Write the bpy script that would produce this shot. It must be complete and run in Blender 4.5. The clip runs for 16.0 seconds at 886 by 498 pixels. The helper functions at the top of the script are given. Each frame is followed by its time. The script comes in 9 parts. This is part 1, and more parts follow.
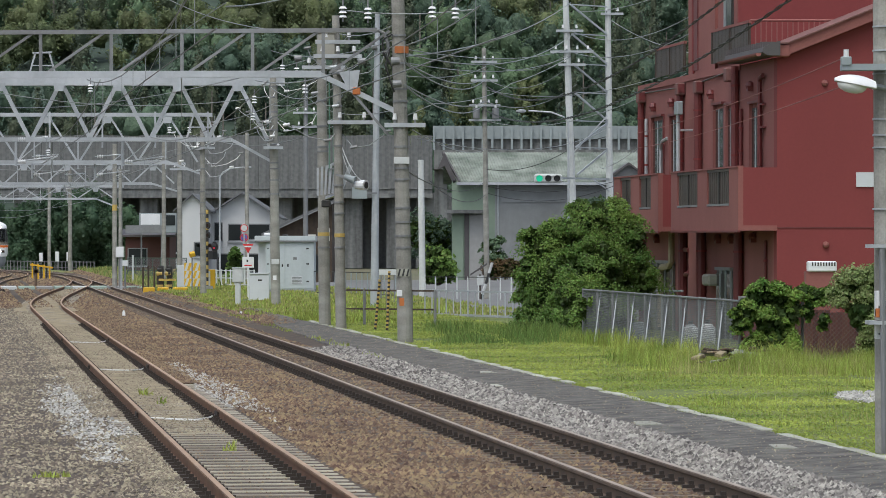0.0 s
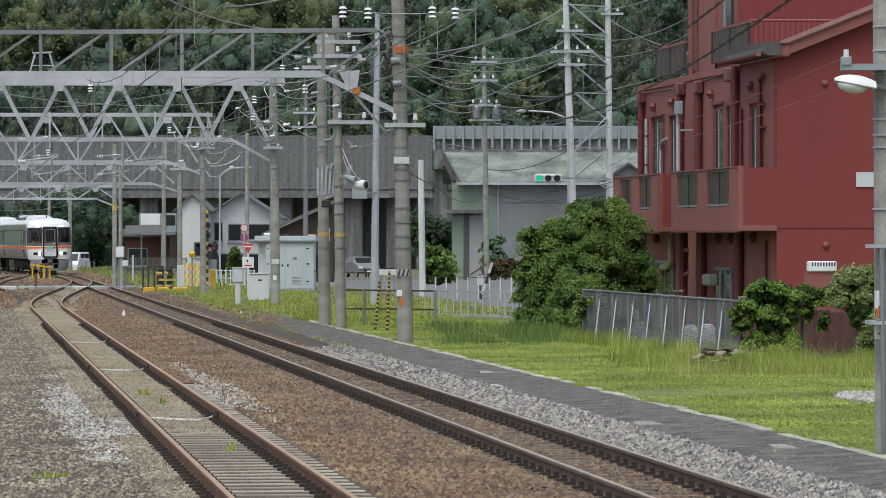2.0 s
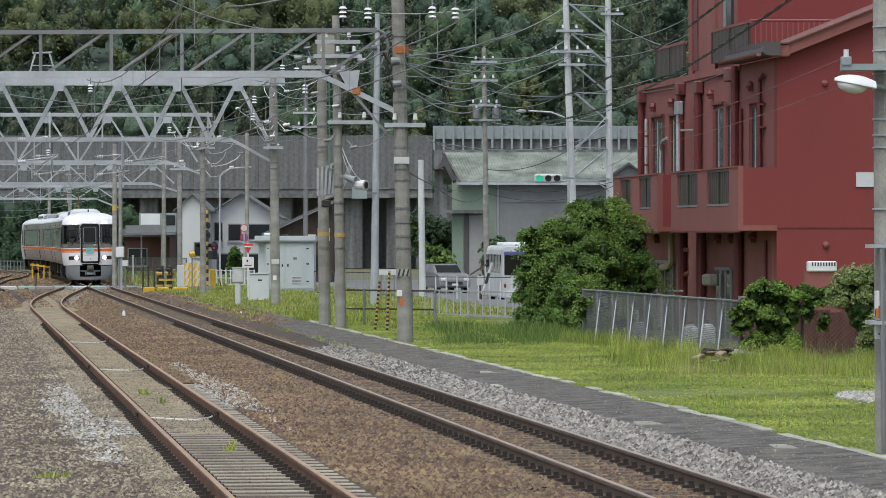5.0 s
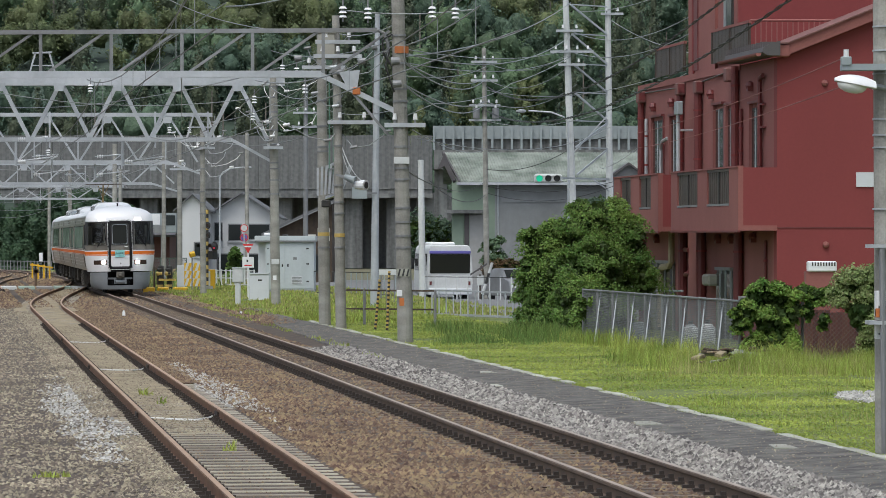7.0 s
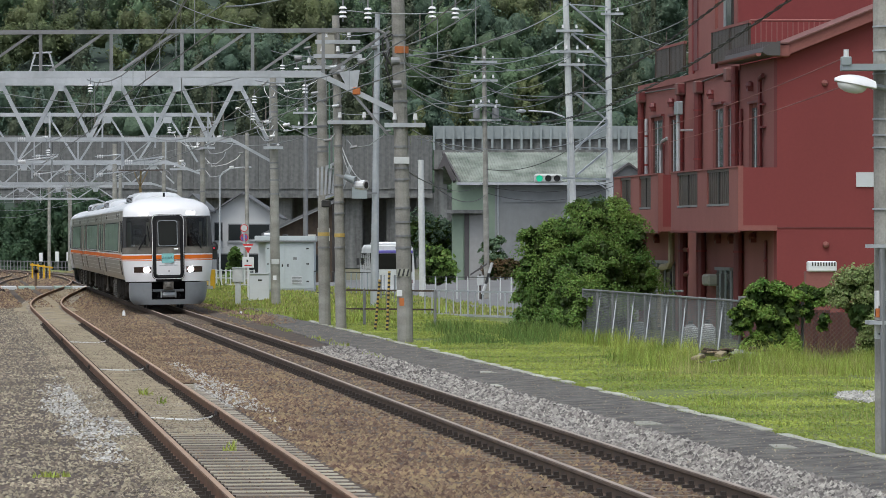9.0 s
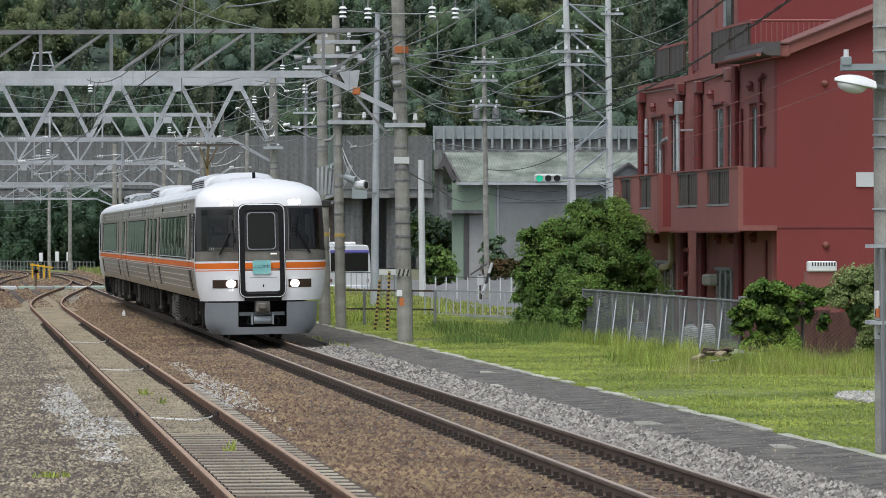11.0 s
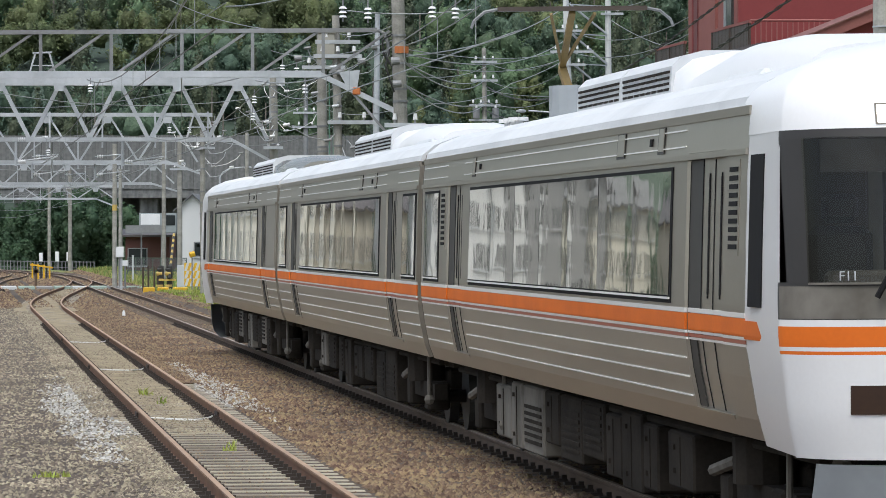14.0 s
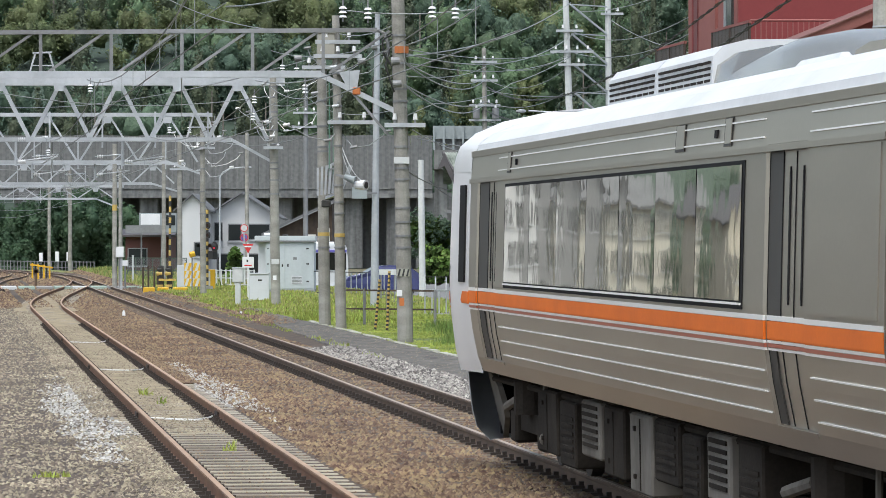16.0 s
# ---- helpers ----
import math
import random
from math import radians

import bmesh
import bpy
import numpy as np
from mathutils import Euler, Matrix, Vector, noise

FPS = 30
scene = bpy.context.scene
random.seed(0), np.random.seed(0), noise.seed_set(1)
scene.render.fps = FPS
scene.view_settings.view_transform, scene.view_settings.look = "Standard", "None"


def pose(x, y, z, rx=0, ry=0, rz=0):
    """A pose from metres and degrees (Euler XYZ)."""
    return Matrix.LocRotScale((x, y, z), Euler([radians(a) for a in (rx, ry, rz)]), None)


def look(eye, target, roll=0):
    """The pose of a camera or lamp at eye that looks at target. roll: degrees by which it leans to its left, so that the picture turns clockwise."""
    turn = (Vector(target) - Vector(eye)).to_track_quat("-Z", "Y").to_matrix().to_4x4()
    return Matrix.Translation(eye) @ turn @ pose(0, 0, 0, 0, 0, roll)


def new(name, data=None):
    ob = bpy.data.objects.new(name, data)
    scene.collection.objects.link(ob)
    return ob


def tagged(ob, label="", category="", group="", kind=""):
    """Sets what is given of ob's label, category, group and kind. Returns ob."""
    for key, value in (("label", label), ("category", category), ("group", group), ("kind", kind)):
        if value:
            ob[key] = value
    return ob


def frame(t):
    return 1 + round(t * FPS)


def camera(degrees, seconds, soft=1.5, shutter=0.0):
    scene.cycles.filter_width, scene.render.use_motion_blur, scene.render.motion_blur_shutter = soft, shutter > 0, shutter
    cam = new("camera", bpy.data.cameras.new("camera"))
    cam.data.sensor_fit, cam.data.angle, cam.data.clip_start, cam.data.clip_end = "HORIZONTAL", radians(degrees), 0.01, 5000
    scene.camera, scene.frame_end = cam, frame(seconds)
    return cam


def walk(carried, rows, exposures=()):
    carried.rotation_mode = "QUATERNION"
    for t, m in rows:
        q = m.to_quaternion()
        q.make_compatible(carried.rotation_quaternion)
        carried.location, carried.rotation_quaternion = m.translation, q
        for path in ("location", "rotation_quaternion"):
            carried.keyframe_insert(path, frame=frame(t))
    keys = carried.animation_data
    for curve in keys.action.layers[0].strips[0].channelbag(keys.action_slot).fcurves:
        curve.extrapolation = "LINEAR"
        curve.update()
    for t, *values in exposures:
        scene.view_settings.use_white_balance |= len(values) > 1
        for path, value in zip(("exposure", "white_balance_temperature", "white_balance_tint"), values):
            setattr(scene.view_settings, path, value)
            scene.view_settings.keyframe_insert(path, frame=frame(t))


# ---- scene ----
# A station throat seen from a platform through a long lens: rail top is z = 0, y runs away from the camera.
cam = camera(11.78, 16.0, soft=0.55)
walk(cam, [(0, look((0, 0, 2.4), (0, 100, 2.15))), (16, look((0, 0, 2.4), (0, 100, 2.15)))], exposures=[(0, 0.22, 6300, 7), (12.5, 0.22, 6300, 7), (13.5, 0.3, 6300, 7), (14.5, 0.55, 6300, 7), (16, 0.66, 6300, 7)])

# ---- sky and sun: bright overcast ----
world = bpy.data.worlds.new("world")
scene.world = world
world.use_nodes = True
wn, wl = world.node_tree.nodes, world.node_tree.links
sky = wn.new("ShaderNodeTexSky")
sky.sky_type, sky.sun_disc = "NISHITA", False
sky.sun_elevation, sky.sun_rotation = radians(64), radians(202)
sky.air_density, sky.dust_density = 1.0, 4.0
soft_sky = wn.new("ShaderNodeHueSaturation")
soft_sky.inputs["Saturation"].default_value = 0.6
wl.new(sky.outputs["Color"], soft_sky.inputs["Color"])
wl.new(soft_sky.outputs["Color"], wn["Background"].inputs["Color"])
wn["Background"].inputs["Strength"].default_value = 0.165
sun_data = bpy.data.lights.new("sun", "SUN")
sun_data.energy, sun_data.angle, sun_data.color = 1.05, radians(34), (1.0, 0.98, 0.95)
sun = new("sun", sun_data)
sun.matrix_world = look((0, 0, 60), (0.24 * 40, 0.58 * 40, 60 - 1.28 * 40))


# ---- materials ----
def material(name, base, other=None, scale=3.0, rough=0.7, metal=0.0, bump=0.0, fine=30.0, spread=0.5, vary=0.0, per="object", glow=None, streak=1.0, coat=0.0, spec=0.5):
    """A procedural surface: two tones mixed by noise at two scales, with fine relief. vary: change of value from piece to piece."""
    m = bpy.data.materials.new(name)
    m.use_nodes = True
    n, l = m.node_tree.nodes, m.node_tree.links
    b = n["Principled BSDF"]
    other = other or tuple(c * 0.7 for c in base)
    co = n.new("ShaderNodeTexCoord")
    mp = n.new("ShaderNodeMapping")
    mp.inputs["Scale"].default_value = (1, 1, streak)
    l.new(co.outputs["Object"], mp.inputs["Vector"])
    big, small = n.new("ShaderNodeTexNoise"), n.new("ShaderNodeTexNoise")
    big.inputs["Scale"].default_value, big.inputs["Detail"].default_value = scale, 5
    small.inputs["Scale"].default_value, small.inputs["Detail"].default_value = fine, 3
    l.new(mp.outputs["Vector"], big.inputs["Vector"])
    l.new(co.outputs["Object"], small.inputs["Vector"])
    add = n.new("ShaderNodeMath")
    add.operation = "MULTIPLY_ADD"
    l.new(small.outputs["Fac"], add.inputs[0])
    add.inputs[1].default_value = 0.35
    l.new(big.outputs["Fac"], add.inputs[2])
    ramp = n.new("ShaderNodeMapRange")
    ramp.inputs["From Min"].default_value, ramp.inputs["From Max"].default_value = 0.68 - spread / 2, 0.68 + spread / 2
    l.new(add.outputs[0], ramp.inputs["Value"])
    mix = n.new("ShaderNodeMix")
    mix.data_type = "RGBA"
    mix.inputs["A"].default_value, mix.inputs["B"].default_value = (*base, 1), (*other, 1)
    l.new(ramp.outputs["Result"], mix.inputs["Factor"])
    out = mix.outputs["Result"]
    if vary:
        hsv = n.new("ShaderNodeHueSaturation")
        if per == "object":
            rnd = n.new("ShaderNodeObjectInfo").outputs["Random"]
        else:
            rnd = n.new("ShaderNodeNewGeometry").outputs["Random Per Island"]
        val = n.new("ShaderNodeMapRange")
        val.inputs["To Min"].default_value, val.inputs["To Max"].default_value = 1 - vary, 1 + vary
        l.new(rnd, val.inputs["Value"])
        l.new(val.outputs["Result"], hsv.inputs["Value"])
        hue = n.new("ShaderNodeMapRange")
        hue.inputs["To Min"].default_value, hue.inputs["To Max"].default_value = 0.5 - 0.05 * vary, 0.5 + 0.05 * vary
        l.new(rnd, hue.inputs["Value"])
        l.new(hue.outputs["Result"], hsv.inputs["Hue"])
        l.new(out, hsv.inputs["Color"])
        out = hsv.outputs["Color"]
    l.new(out, b.inputs["Base Color"])
    b.inputs["Roughness"].default_value, b.inputs["Metallic"].default_value = rough, metal
    b.inputs["Coat Weight"].default_value, b.inputs["Specular IOR Level"].default_value = coat, spec
    if bump:
        bp = n.new("ShaderNodeBump")
        bp.inputs["Strength"].default_value, bp.inputs["Distance"].default_value = bump, 0.02
        l.new(add.outputs[0], bp.inputs["Height"])
        l.new(bp.outputs["Normal"], b.inputs["Normal"])
    if glow:
        b.inputs["Emission Color"].default_value, b.inputs["Emission Strength"].default_value = (*glow[0], 1), glow[1]
    return m


def leaf_material(name, base, other, vary=0.4, scale=0.8):
    far = scale < 0.2
    m = material(name, base, other, scale=scale, rough=0.55, vary=vary, per="island", spread=0.36 if far or 0.4 <= scale <= 0.6 else 0.5, fine=2.4 if far else 6, bump=1.0 if far else 0.0)
    if far:
        m.node_tree.nodes["Bump"].inputs["Distance"].default_value = 0.9
    b = m.node_tree.nodes["Principled BSDF"]
    b.inputs["Subsurface Weight"].default_value = 0.0
    b.inputs["Specular IOR Level"].default_value = 0.25
    # thin leaves let some light through
    n, l = m.node_tree.nodes, m.node_tree.links
    tr, mx = n.new("ShaderNodeBsdfTranslucent"), n.new("ShaderNodeMixShader")
    l.new(b.inputs["Base Color"].links[0].from_socket, tr.inputs["Color"])
    mx.inputs["Fac"].default_value = 0.35
    l.new(b.outputs["BSDF"], mx.inputs[1])
    l.new(tr.outputs["BSDF"], mx.inputs[2])
    l.new(mx.outputs["Shader"], n["Material Output"].inputs["Surface"])
    return m


M = {}
M["ground"] = material("earth", (0.16, 0.13, 0.09), (0.08, 0.1, 0.04), 0.3, 0.95, bump=0.6, fine=8)
M["ballast"] = material("brown ballast", (0.085, 0.062, 0.045), (0.045, 0.035, 0.027), 0.9, 0.95, bump=0.8, fine=16, spread=0.4)
M["stone_brown"] = material("brown ballast stone", (0.215, 0.142, 0.086), (0.1, 0.068, 0.044), 0.5, 0.9, vary=0.6, per="island")
M["stone_dust"] = material("dusty grey-brown stone", (0.3, 0.256, 0.188), (0.13, 0.108, 0.078), 0.45, 0.9, vary=0.5, per="island")
M["stone_grey"] = material("grey ballast stone", (0.31, 0.29, 0.265), (0.12, 0.11, 0.1), 3.5, 0.85, vary=0.75, per="island")
M["stone_pale"] = material("pale limestone grit", (0.4, 0.395, 0.375), (0.28, 0.27, 0.24), 0.8, 0.9, vary=0.35, per="island")
M["sand"] = material("silted track bed", (0.33, 0.27, 0.175), (0.15, 0.122, 0.07), 1.3, 0.95, bump=0.5, fine=14)
M["asphalt"] = material("worn asphalt", (0.035, 0.033, 0.031), (0.15, 0.14, 0.124), 2.2, 0.95, bump=0.9, fine=16, spread=0.4)
M["road"] = material("road asphalt", (0.17, 0.17, 0.168), (0.13, 0.13, 0.128), 0.4, 0.9, bump=0.2, fine=12)
M["kerb"] = material("weathered pale kerb", (0.42, 0.42, 0.37), (0.2, 0.21, 0.15), 1.1, 0.9, bump=0.3, vary=0.25)
M["turf"] = material("turf", (0.07, 0.105, 0.022), (0.2, 0.22, 0.06), 0.45, 0.95, bump=0.7, fine=9)
M["rail_rust"] = material("rusty rail steel", (0.13, 0.086, 0.058), (0.07, 0.047, 0.034), 2.0, 0.85, metal=0.0, bump=0.3)
M["rail_red"] = material("red-brown rusty rail steel", (0.19, 0.097, 0.054), (0.1, 0.052, 0.031), 2.0, 0.85, metal=0.0, bump=0.3)
M["rail_head"] = material("polished rail head", (0.4, 0.32, 0.25), (0.26, 0.2, 0.15), 1.5, 0.5, metal=0.4)
M["rail_head_dull"] = material("dull brown rail head", (0.46, 0.31, 0.19), (0.32, 0.2, 0.12), 1.5, 0.5, metal=0.3)
M["sleeper"] = material("stained concrete sleeper", (0.41, 0.38, 0.315), (0.2, 0.17, 0.125), 2.2, 0.9, bump=0.3, vary=0.25)
M["sleeper_dark"] = material("oil-dark sleeper", (0.17, 0.13, 0.1), (0.1, 0.08, 0.06), 1.5, 0.9, bump=0.4, vary=0.25)
M["clip"] = material("rail fastening iron", (0.06, 0.045, 0.04), (0.03, 0.025, 0.02), 5, 0.8, metal=0.3)
M["concrete"] = material("pole concrete", (0.35, 0.342, 0.31), (0.15, 0.145, 0.127), 0.8, 0.9, bump=0.2, streak=2.6, vary=0.15, spread=0.45)
M["concrete_dark"] = material("dark weathered concrete", (0.2, 0.206, 0.204), (0.08, 0.083, 0.083), 1.3, 0.92, bump=0.2, streak=0.06, fine=3, spread=0.32)
M["concrete_grey"] = material("grey concrete", (0.34, 0.34, 0.33), (0.24, 0.24, 0.233), 0.4, 0.9, streak=0.3, fine=4)
M["steel"] = material("galvanised steel", (0.5, 0.525, 0.55), (0.32, 0.34, 0.355), 0.8, 0.55, metal=0.35, fine=8, vary=0.08)
M["steel_dull"] = material("dull grey steel", (0.26, 0.27, 0.28), (0.17, 0.17, 0.17), 0.8, 0.6, metal=0.35, fine=8, vary=0.1)
M["mesh_wire"] = material("weathered fence wire", (0.16, 0.165, 0.17), (0.1, 0.105, 0.11), 2, 0.6, metal=0.2)
M["steel_dark"] = material("dark painted iron", (0.05, 0.048, 0.045), (0.03, 0.03, 0.03), 2, 0.6, metal=0.3)
M["wire"] = material("weathered wire", (0.3, 0.32, 0.32), (0.2, 0.215, 0.215), 3, 0.5, metal=0.3)
M["wire_dark"] = material("black cable", (0.03, 0.03, 0.03), (0.02, 0.02, 0.02), 3, 0.6)
M["insulator"] = material("white porcelain", (0.76, 0.77, 0.77), (0.62, 0.62, 0.62), 4, 0.3, coat=0.3)
M["white"] = material("white paint", (0.75, 0.76, 0.77), (0.62, 0.63, 0.64), 0.8, 0.5, fine=10)
M["white_dirty"] = material("dirty white paint", (0.6, 0.62, 0.62), (0.42, 0.43, 0.42), 0.8, 0.6, fine=10, streak=0.4)
M["cabinet"] = material("pale grey cabinet paint", (0.58, 0.6, 0.63), (0.48, 0.5, 0.52), 1.2, 0.5, fine=10, streak=0.4)
M["yellow"] = material("yellow enamel", (0.75, 0.45, 0.015), (0.55, 0.33, 0.02), 1.5, 0.5)
M["yellow_worn"] = material("worn faded yellow paint", (0.6, 0.41, 0.09), (0.34, 0.25, 0.09), 2.5, 0.6, spread=0.4)
M["hut_paint"] = material("pale blue-grey hut paint", (0.5, 0.55, 0.57), (0.4, 0.44, 0.455), 0.9, 0.55, fine=10, streak=0.3)
M["black"] = material("black paint", (0.02, 0.02, 0.02), (0.03, 0.03, 0.03), 2, 0.5)
M["orange"] = material("orange paint", (0.5, 0.15, 0.03), (0.36, 0.12, 0.04), 2, 0.5)
M["red_sign"] = material("red sign enamel", (0.6, 0.03, 0.03), (0.5, 0.03, 0.03), 2, 0.4)
M["blue_sign"] = material("faded blue sign", (0.1, 0.09, 0.35), (0.14, 0.12, 0.36), 2, 0.4)
M["red_wall"] = material("red painted render", (0.215, 0.04, 0.04), (0.172, 0.033, 0.033), 0.35, 0.85, bump=0.15, fine=14, streak=0.4)
M["red_pale"] = material("paler red render", (0.27, 0.1, 0.088), (0.2, 0.07, 0.062), 0.6, 0.85, bump=0.15, fine=14, streak=0.3)
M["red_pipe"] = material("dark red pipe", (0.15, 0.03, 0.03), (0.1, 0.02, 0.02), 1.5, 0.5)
M["louvre"] = material("brown bronze louvre", (0.055, 0.043, 0.035), (0.08, 0.06, 0.05), 2, 0.5, metal=0.2)
M["roof_dark"] = material("dark roof metal", (0.055, 0.052, 0.055), (0.09, 0.08, 0.08), 0.8, 0.6)
M["green_wall"] = material("pale green render", (0.22, 0.285, 0.22), (0.165, 0.215, 0.165), 0.4, 0.85, streak=0.3, fine=5)
M["slate_roof"] = material("weathered corrugated sheet", (0.27, 0.3, 0.265), (0.1, 0.122, 0.1), 0.55, 0.85, fine=3, spread=0.35)
M["grey_sheet"] = material("grey corrugated siding", (0.26, 0.275, 0.28), (0.17, 0.178, 0.18), 0.25, 0.8, streak=0.3, fine=2)
M["parapet"] = material("pale parapet panel", (0.3, 0.34, 0.35), (0.22, 0.25, 0.26), 0.3, 0.8, fine=2)
M["tile_roof"] = material("grey roof tile", (0.14, 0.145, 0.15), (0.09, 0.092, 0.095), 0.8, 0.7)
M["mortar_white"] = material("white house render", (0.62, 0.63, 0.63), (0.47, 0.48, 0.48), 0.3, 0.85)
M["brick_red"] = material("rust red board", (0.11, 0.042, 0.035), (0.065, 0.028, 0.024), 0.6, 0.85, vary=0.25)
M["glass"] = material("dark window glass", (0.02, 0.024, 0.026), (0.035, 0.04, 0.04), 0.6, 0.06, coat=0.0, spec=0.2)
M["leaf_bush"] = leaf_material("bush leaves", (0.075, 0.15, 0.034), (0.22, 0.32, 0.075), 0.35, 0.9)
M["leaf_vine"] = leaf_material("vine leaves", (0.105, 0.195, 0.04), (0.29, 0.39, 0.08))
M["leaf_pale"] = leaf_material("dusty pale leaves", (0.19, 0.25, 0.09), (0.34, 0.38, 0.17))
# distance haze put into these two leaf colours as a bluish lift
M["leaf_hill"] = leaf_material("haze-tinted hill foliage", (0.09, 0.145, 0.09), (0.165, 0.24, 0.125), 0.2, 0.09)
M["leaf_dark"] = leaf_material("haze-tinted dark broadleaf foliage", (0.07, 0.112, 0.082), (0.125, 0.185, 0.118), 0.2, 0.09)
# darker copy of the broadleaf colour, with the viaduct trees' shade in it
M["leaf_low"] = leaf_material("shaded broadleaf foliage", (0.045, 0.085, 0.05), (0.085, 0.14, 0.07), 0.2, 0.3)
M["leaf_olive"] = leaf_material("yellow-green crown foliage", (0.1, 0.128, 0.062), (0.185, 0.215, 0.095), 0.25, 0.09)
M["leaf_cedar"] = leaf_material("cedar foliage", (0.078, 0.1, 0.068), (0.14, 0.165, 0.098), 0.2, 0.09)
# darker leaf colour that carries the shade inside a bush
M["leaf_heart"] = leaf_material("shade-dark inner leaves", (0.04, 0.075, 0.02), (0.08, 0.12, 0.03), 0.3, 1.2)
M["trunk_grey"] = material("pale cedar bark", (0.19, 0.17, 0.145), (0.12, 0.105, 0.09), 1.0, 0.95, streak=0.2)
M["leaf_shrub"] = leaf_material("reddish hedge leaves", (0.12, 0.055, 0.03), (0.07, 0.09, 0.03))
M["grass"] = leaf_material("grass blades", (0.14, 0.205, 0.037), (0.46, 0.505, 0.118), 0.42, 0.5)
M["clover"] = leaf_material("short turf leaves", (0.1, 0.15, 0.028), (0.385, 0.435, 0.085), 0.25, 0.42)
M["grass_dark"] = leaf_material("dark lush grass blades", (0.1, 0.17, 0.045), (0.24, 0.32, 0.085), 0.35, 0.4)
M["straw"] = leaf_material("dry grass blades", (0.42, 0.38, 0.16), (0.3, 0.32, 0.1), 0.3)
M["bark"] = material("bark", (0.09, 0.065, 0.045), (0.05, 0.038, 0.03), 3, 0.95, bump=0.5)
M["rubber"] = material("tyre rubber", (0.02, 0.02, 0.02), (0.03, 0.03, 0.03), 4, 0.9)


# ---- mesh helpers ----
def part(name, bm, mat, parent=None, label="", smooth=False):
    """Links a bmesh as one mesh object, under a thing where one is given."""
    me = bpy.data.meshes.new(name)
    if smooth:
        for f in bm.faces:
            f.smooth = True
    bm.to_mesh(me)
    bm.free()
    if smooth:
        me.set_sharp_from_angle(angle=radians(50))
    me.materials.append(M[mat] if isinstance(mat, str) else mat)
    ob = new(name, me)
    if parent is not None:
        ob.parent = parent
    if label:
        ob["label"] = label
    return ob


def share(name, ob, m, parent):
    """Another object on the mesh of ob, at m in its parent's space."""
    o = new(name, ob.data)
    o.parent = parent
    o.matrix_basis = m
    return o


def thing(name, label, category, m=None, group="", kind=""):
    """An Empty at a thing's base."""
    e = new(name)
    e.empty_display_size = 0.2
    if m is not None:
        e.matrix_world = m
    return tagged(e, label, category, group, kind)


def box(bm, x0, x1, y0, y1, z0, z1, bevel=0.0):
    vs = [bm.verts.new((x, y, z)) for z in (z0, z1) for y in (y0, y1) for x in (x0, x1)]
    fs = [(0, 2, 3, 1), (4, 5, 7, 6), (0, 1, 5, 4), (2, 6, 7, 3), (0, 4, 6, 2), (1, 3, 7, 5)]
    faces = [bm.faces.new([vs[i] for i in f]) for f in fs]
    if bevel:
        edges = list({e for f in faces for e in f.edges})
        bmesh.ops.bevel(bm, geom=edges, offset=bevel, segments=1, affect="EDGES", clamp_overlap=True)
    return bm


def rod(bm, p, q, r, r2=None, seg=8, cap=True):
    """A round bar from p to q."""
    p, q = Vector(p), Vector(q)
    r2 = r if r2 is None else r2
    d = (q - p).normalized()
    a = d.orthogonal().normalized()
    b = d.cross(a)
    ring = []
    for c, rr in ((p, r), (q, r2)):
        ring.append([bm.verts.new(c + (a * math.cos(k * math.tau / seg) + b * math.sin(k * math.tau / seg)) * rr) for k in range(seg)])
    for k in range(seg):
        bm.faces.new((ring[0][k], ring[0][(k + 1) % seg], ring[1][(k + 1) % seg], ring[1][k]))
    if cap:
        bm.faces.new(ring[0][::-1])
        bm.faces.new(ring[1])
    return bm


def bar(bm, p, q, w, h):
    """A square bar from p to q, w across and h high."""
    p, q = Vector(p), Vector(q)
    d = (q - p).normalized()
    side = d.cross(Vector((0, 0, 1)))
    side = Vector((0, 1, 0)) if side.length < 0.05 else side.normalized()
    up = side.cross(d).normalized()
    vs = [bm.verts.new(c + side * (sx * w / 2) + up * (sz * h / 2)) for c in (p, q) for sx, sz in ((-1, -1), (1, -1), (1, 1), (-1, 1))]
    for f in ((0, 3, 2, 1), (4, 5, 6, 7), (0, 1, 5, 4), (1, 2, 6, 5), (2, 3, 7, 6), (3, 0, 4, 7)):
        bm.faces.new([vs[i] for i in f])
    return bm


def tube(bm, points, r, seg=6):
    """A round bar along several points."""
    pts = [Vector(p) for p in points]
    rings = []
    for i, p in enumerate(pts):
        d = (pts[min(i + 1, len(pts) - 1)] - pts[max(i - 1, 0)]).normalized()
        a = d.cross(Vector((0.13, 0.21, 1))).normalized()
        b = d.cross(a)
        rings.append([bm.verts.new(p + (a * math.cos(k * math.tau / seg) + b * math.sin(k * math.tau / seg)) * r) for k in range(seg)])
    for u, v in zip(rings, rings[1:]):
        for k in range(seg):
            bm.faces.new((u[k], u[(k + 1) % seg], v[(k + 1) % seg], v[k]))
    bm.faces.new(rings[0][::-1])
    bm.faces.new(rings[-1])
    return bm


def ball(bm, c, r, seg=8, squash=1.0):
    bmesh.ops.create_uvsphere(bm, u_segments=seg, v_segments=max(4, seg // 2), radius=r, matrix=Matrix.Translation(c) @ Matrix.Diagonal((1, 1, squash, 1)))
    return bm


def prism(bm, outline, y0, y1):
    """An outline of (x, z) drawn out from y0 to y1."""
    a = [bm.verts.new((x, y0, z)) for x, z in outline]
    b = [bm.verts.new((x, y1, z)) for x, z in outline]
    n = len(a)
    bm.faces.new(a)
    bm.faces.new(b[::-1])
    for i in range(n):
        bm.faces.new((a[i], b[i], b[(i + 1) % n], a[(i + 1) % n]))
    return bm


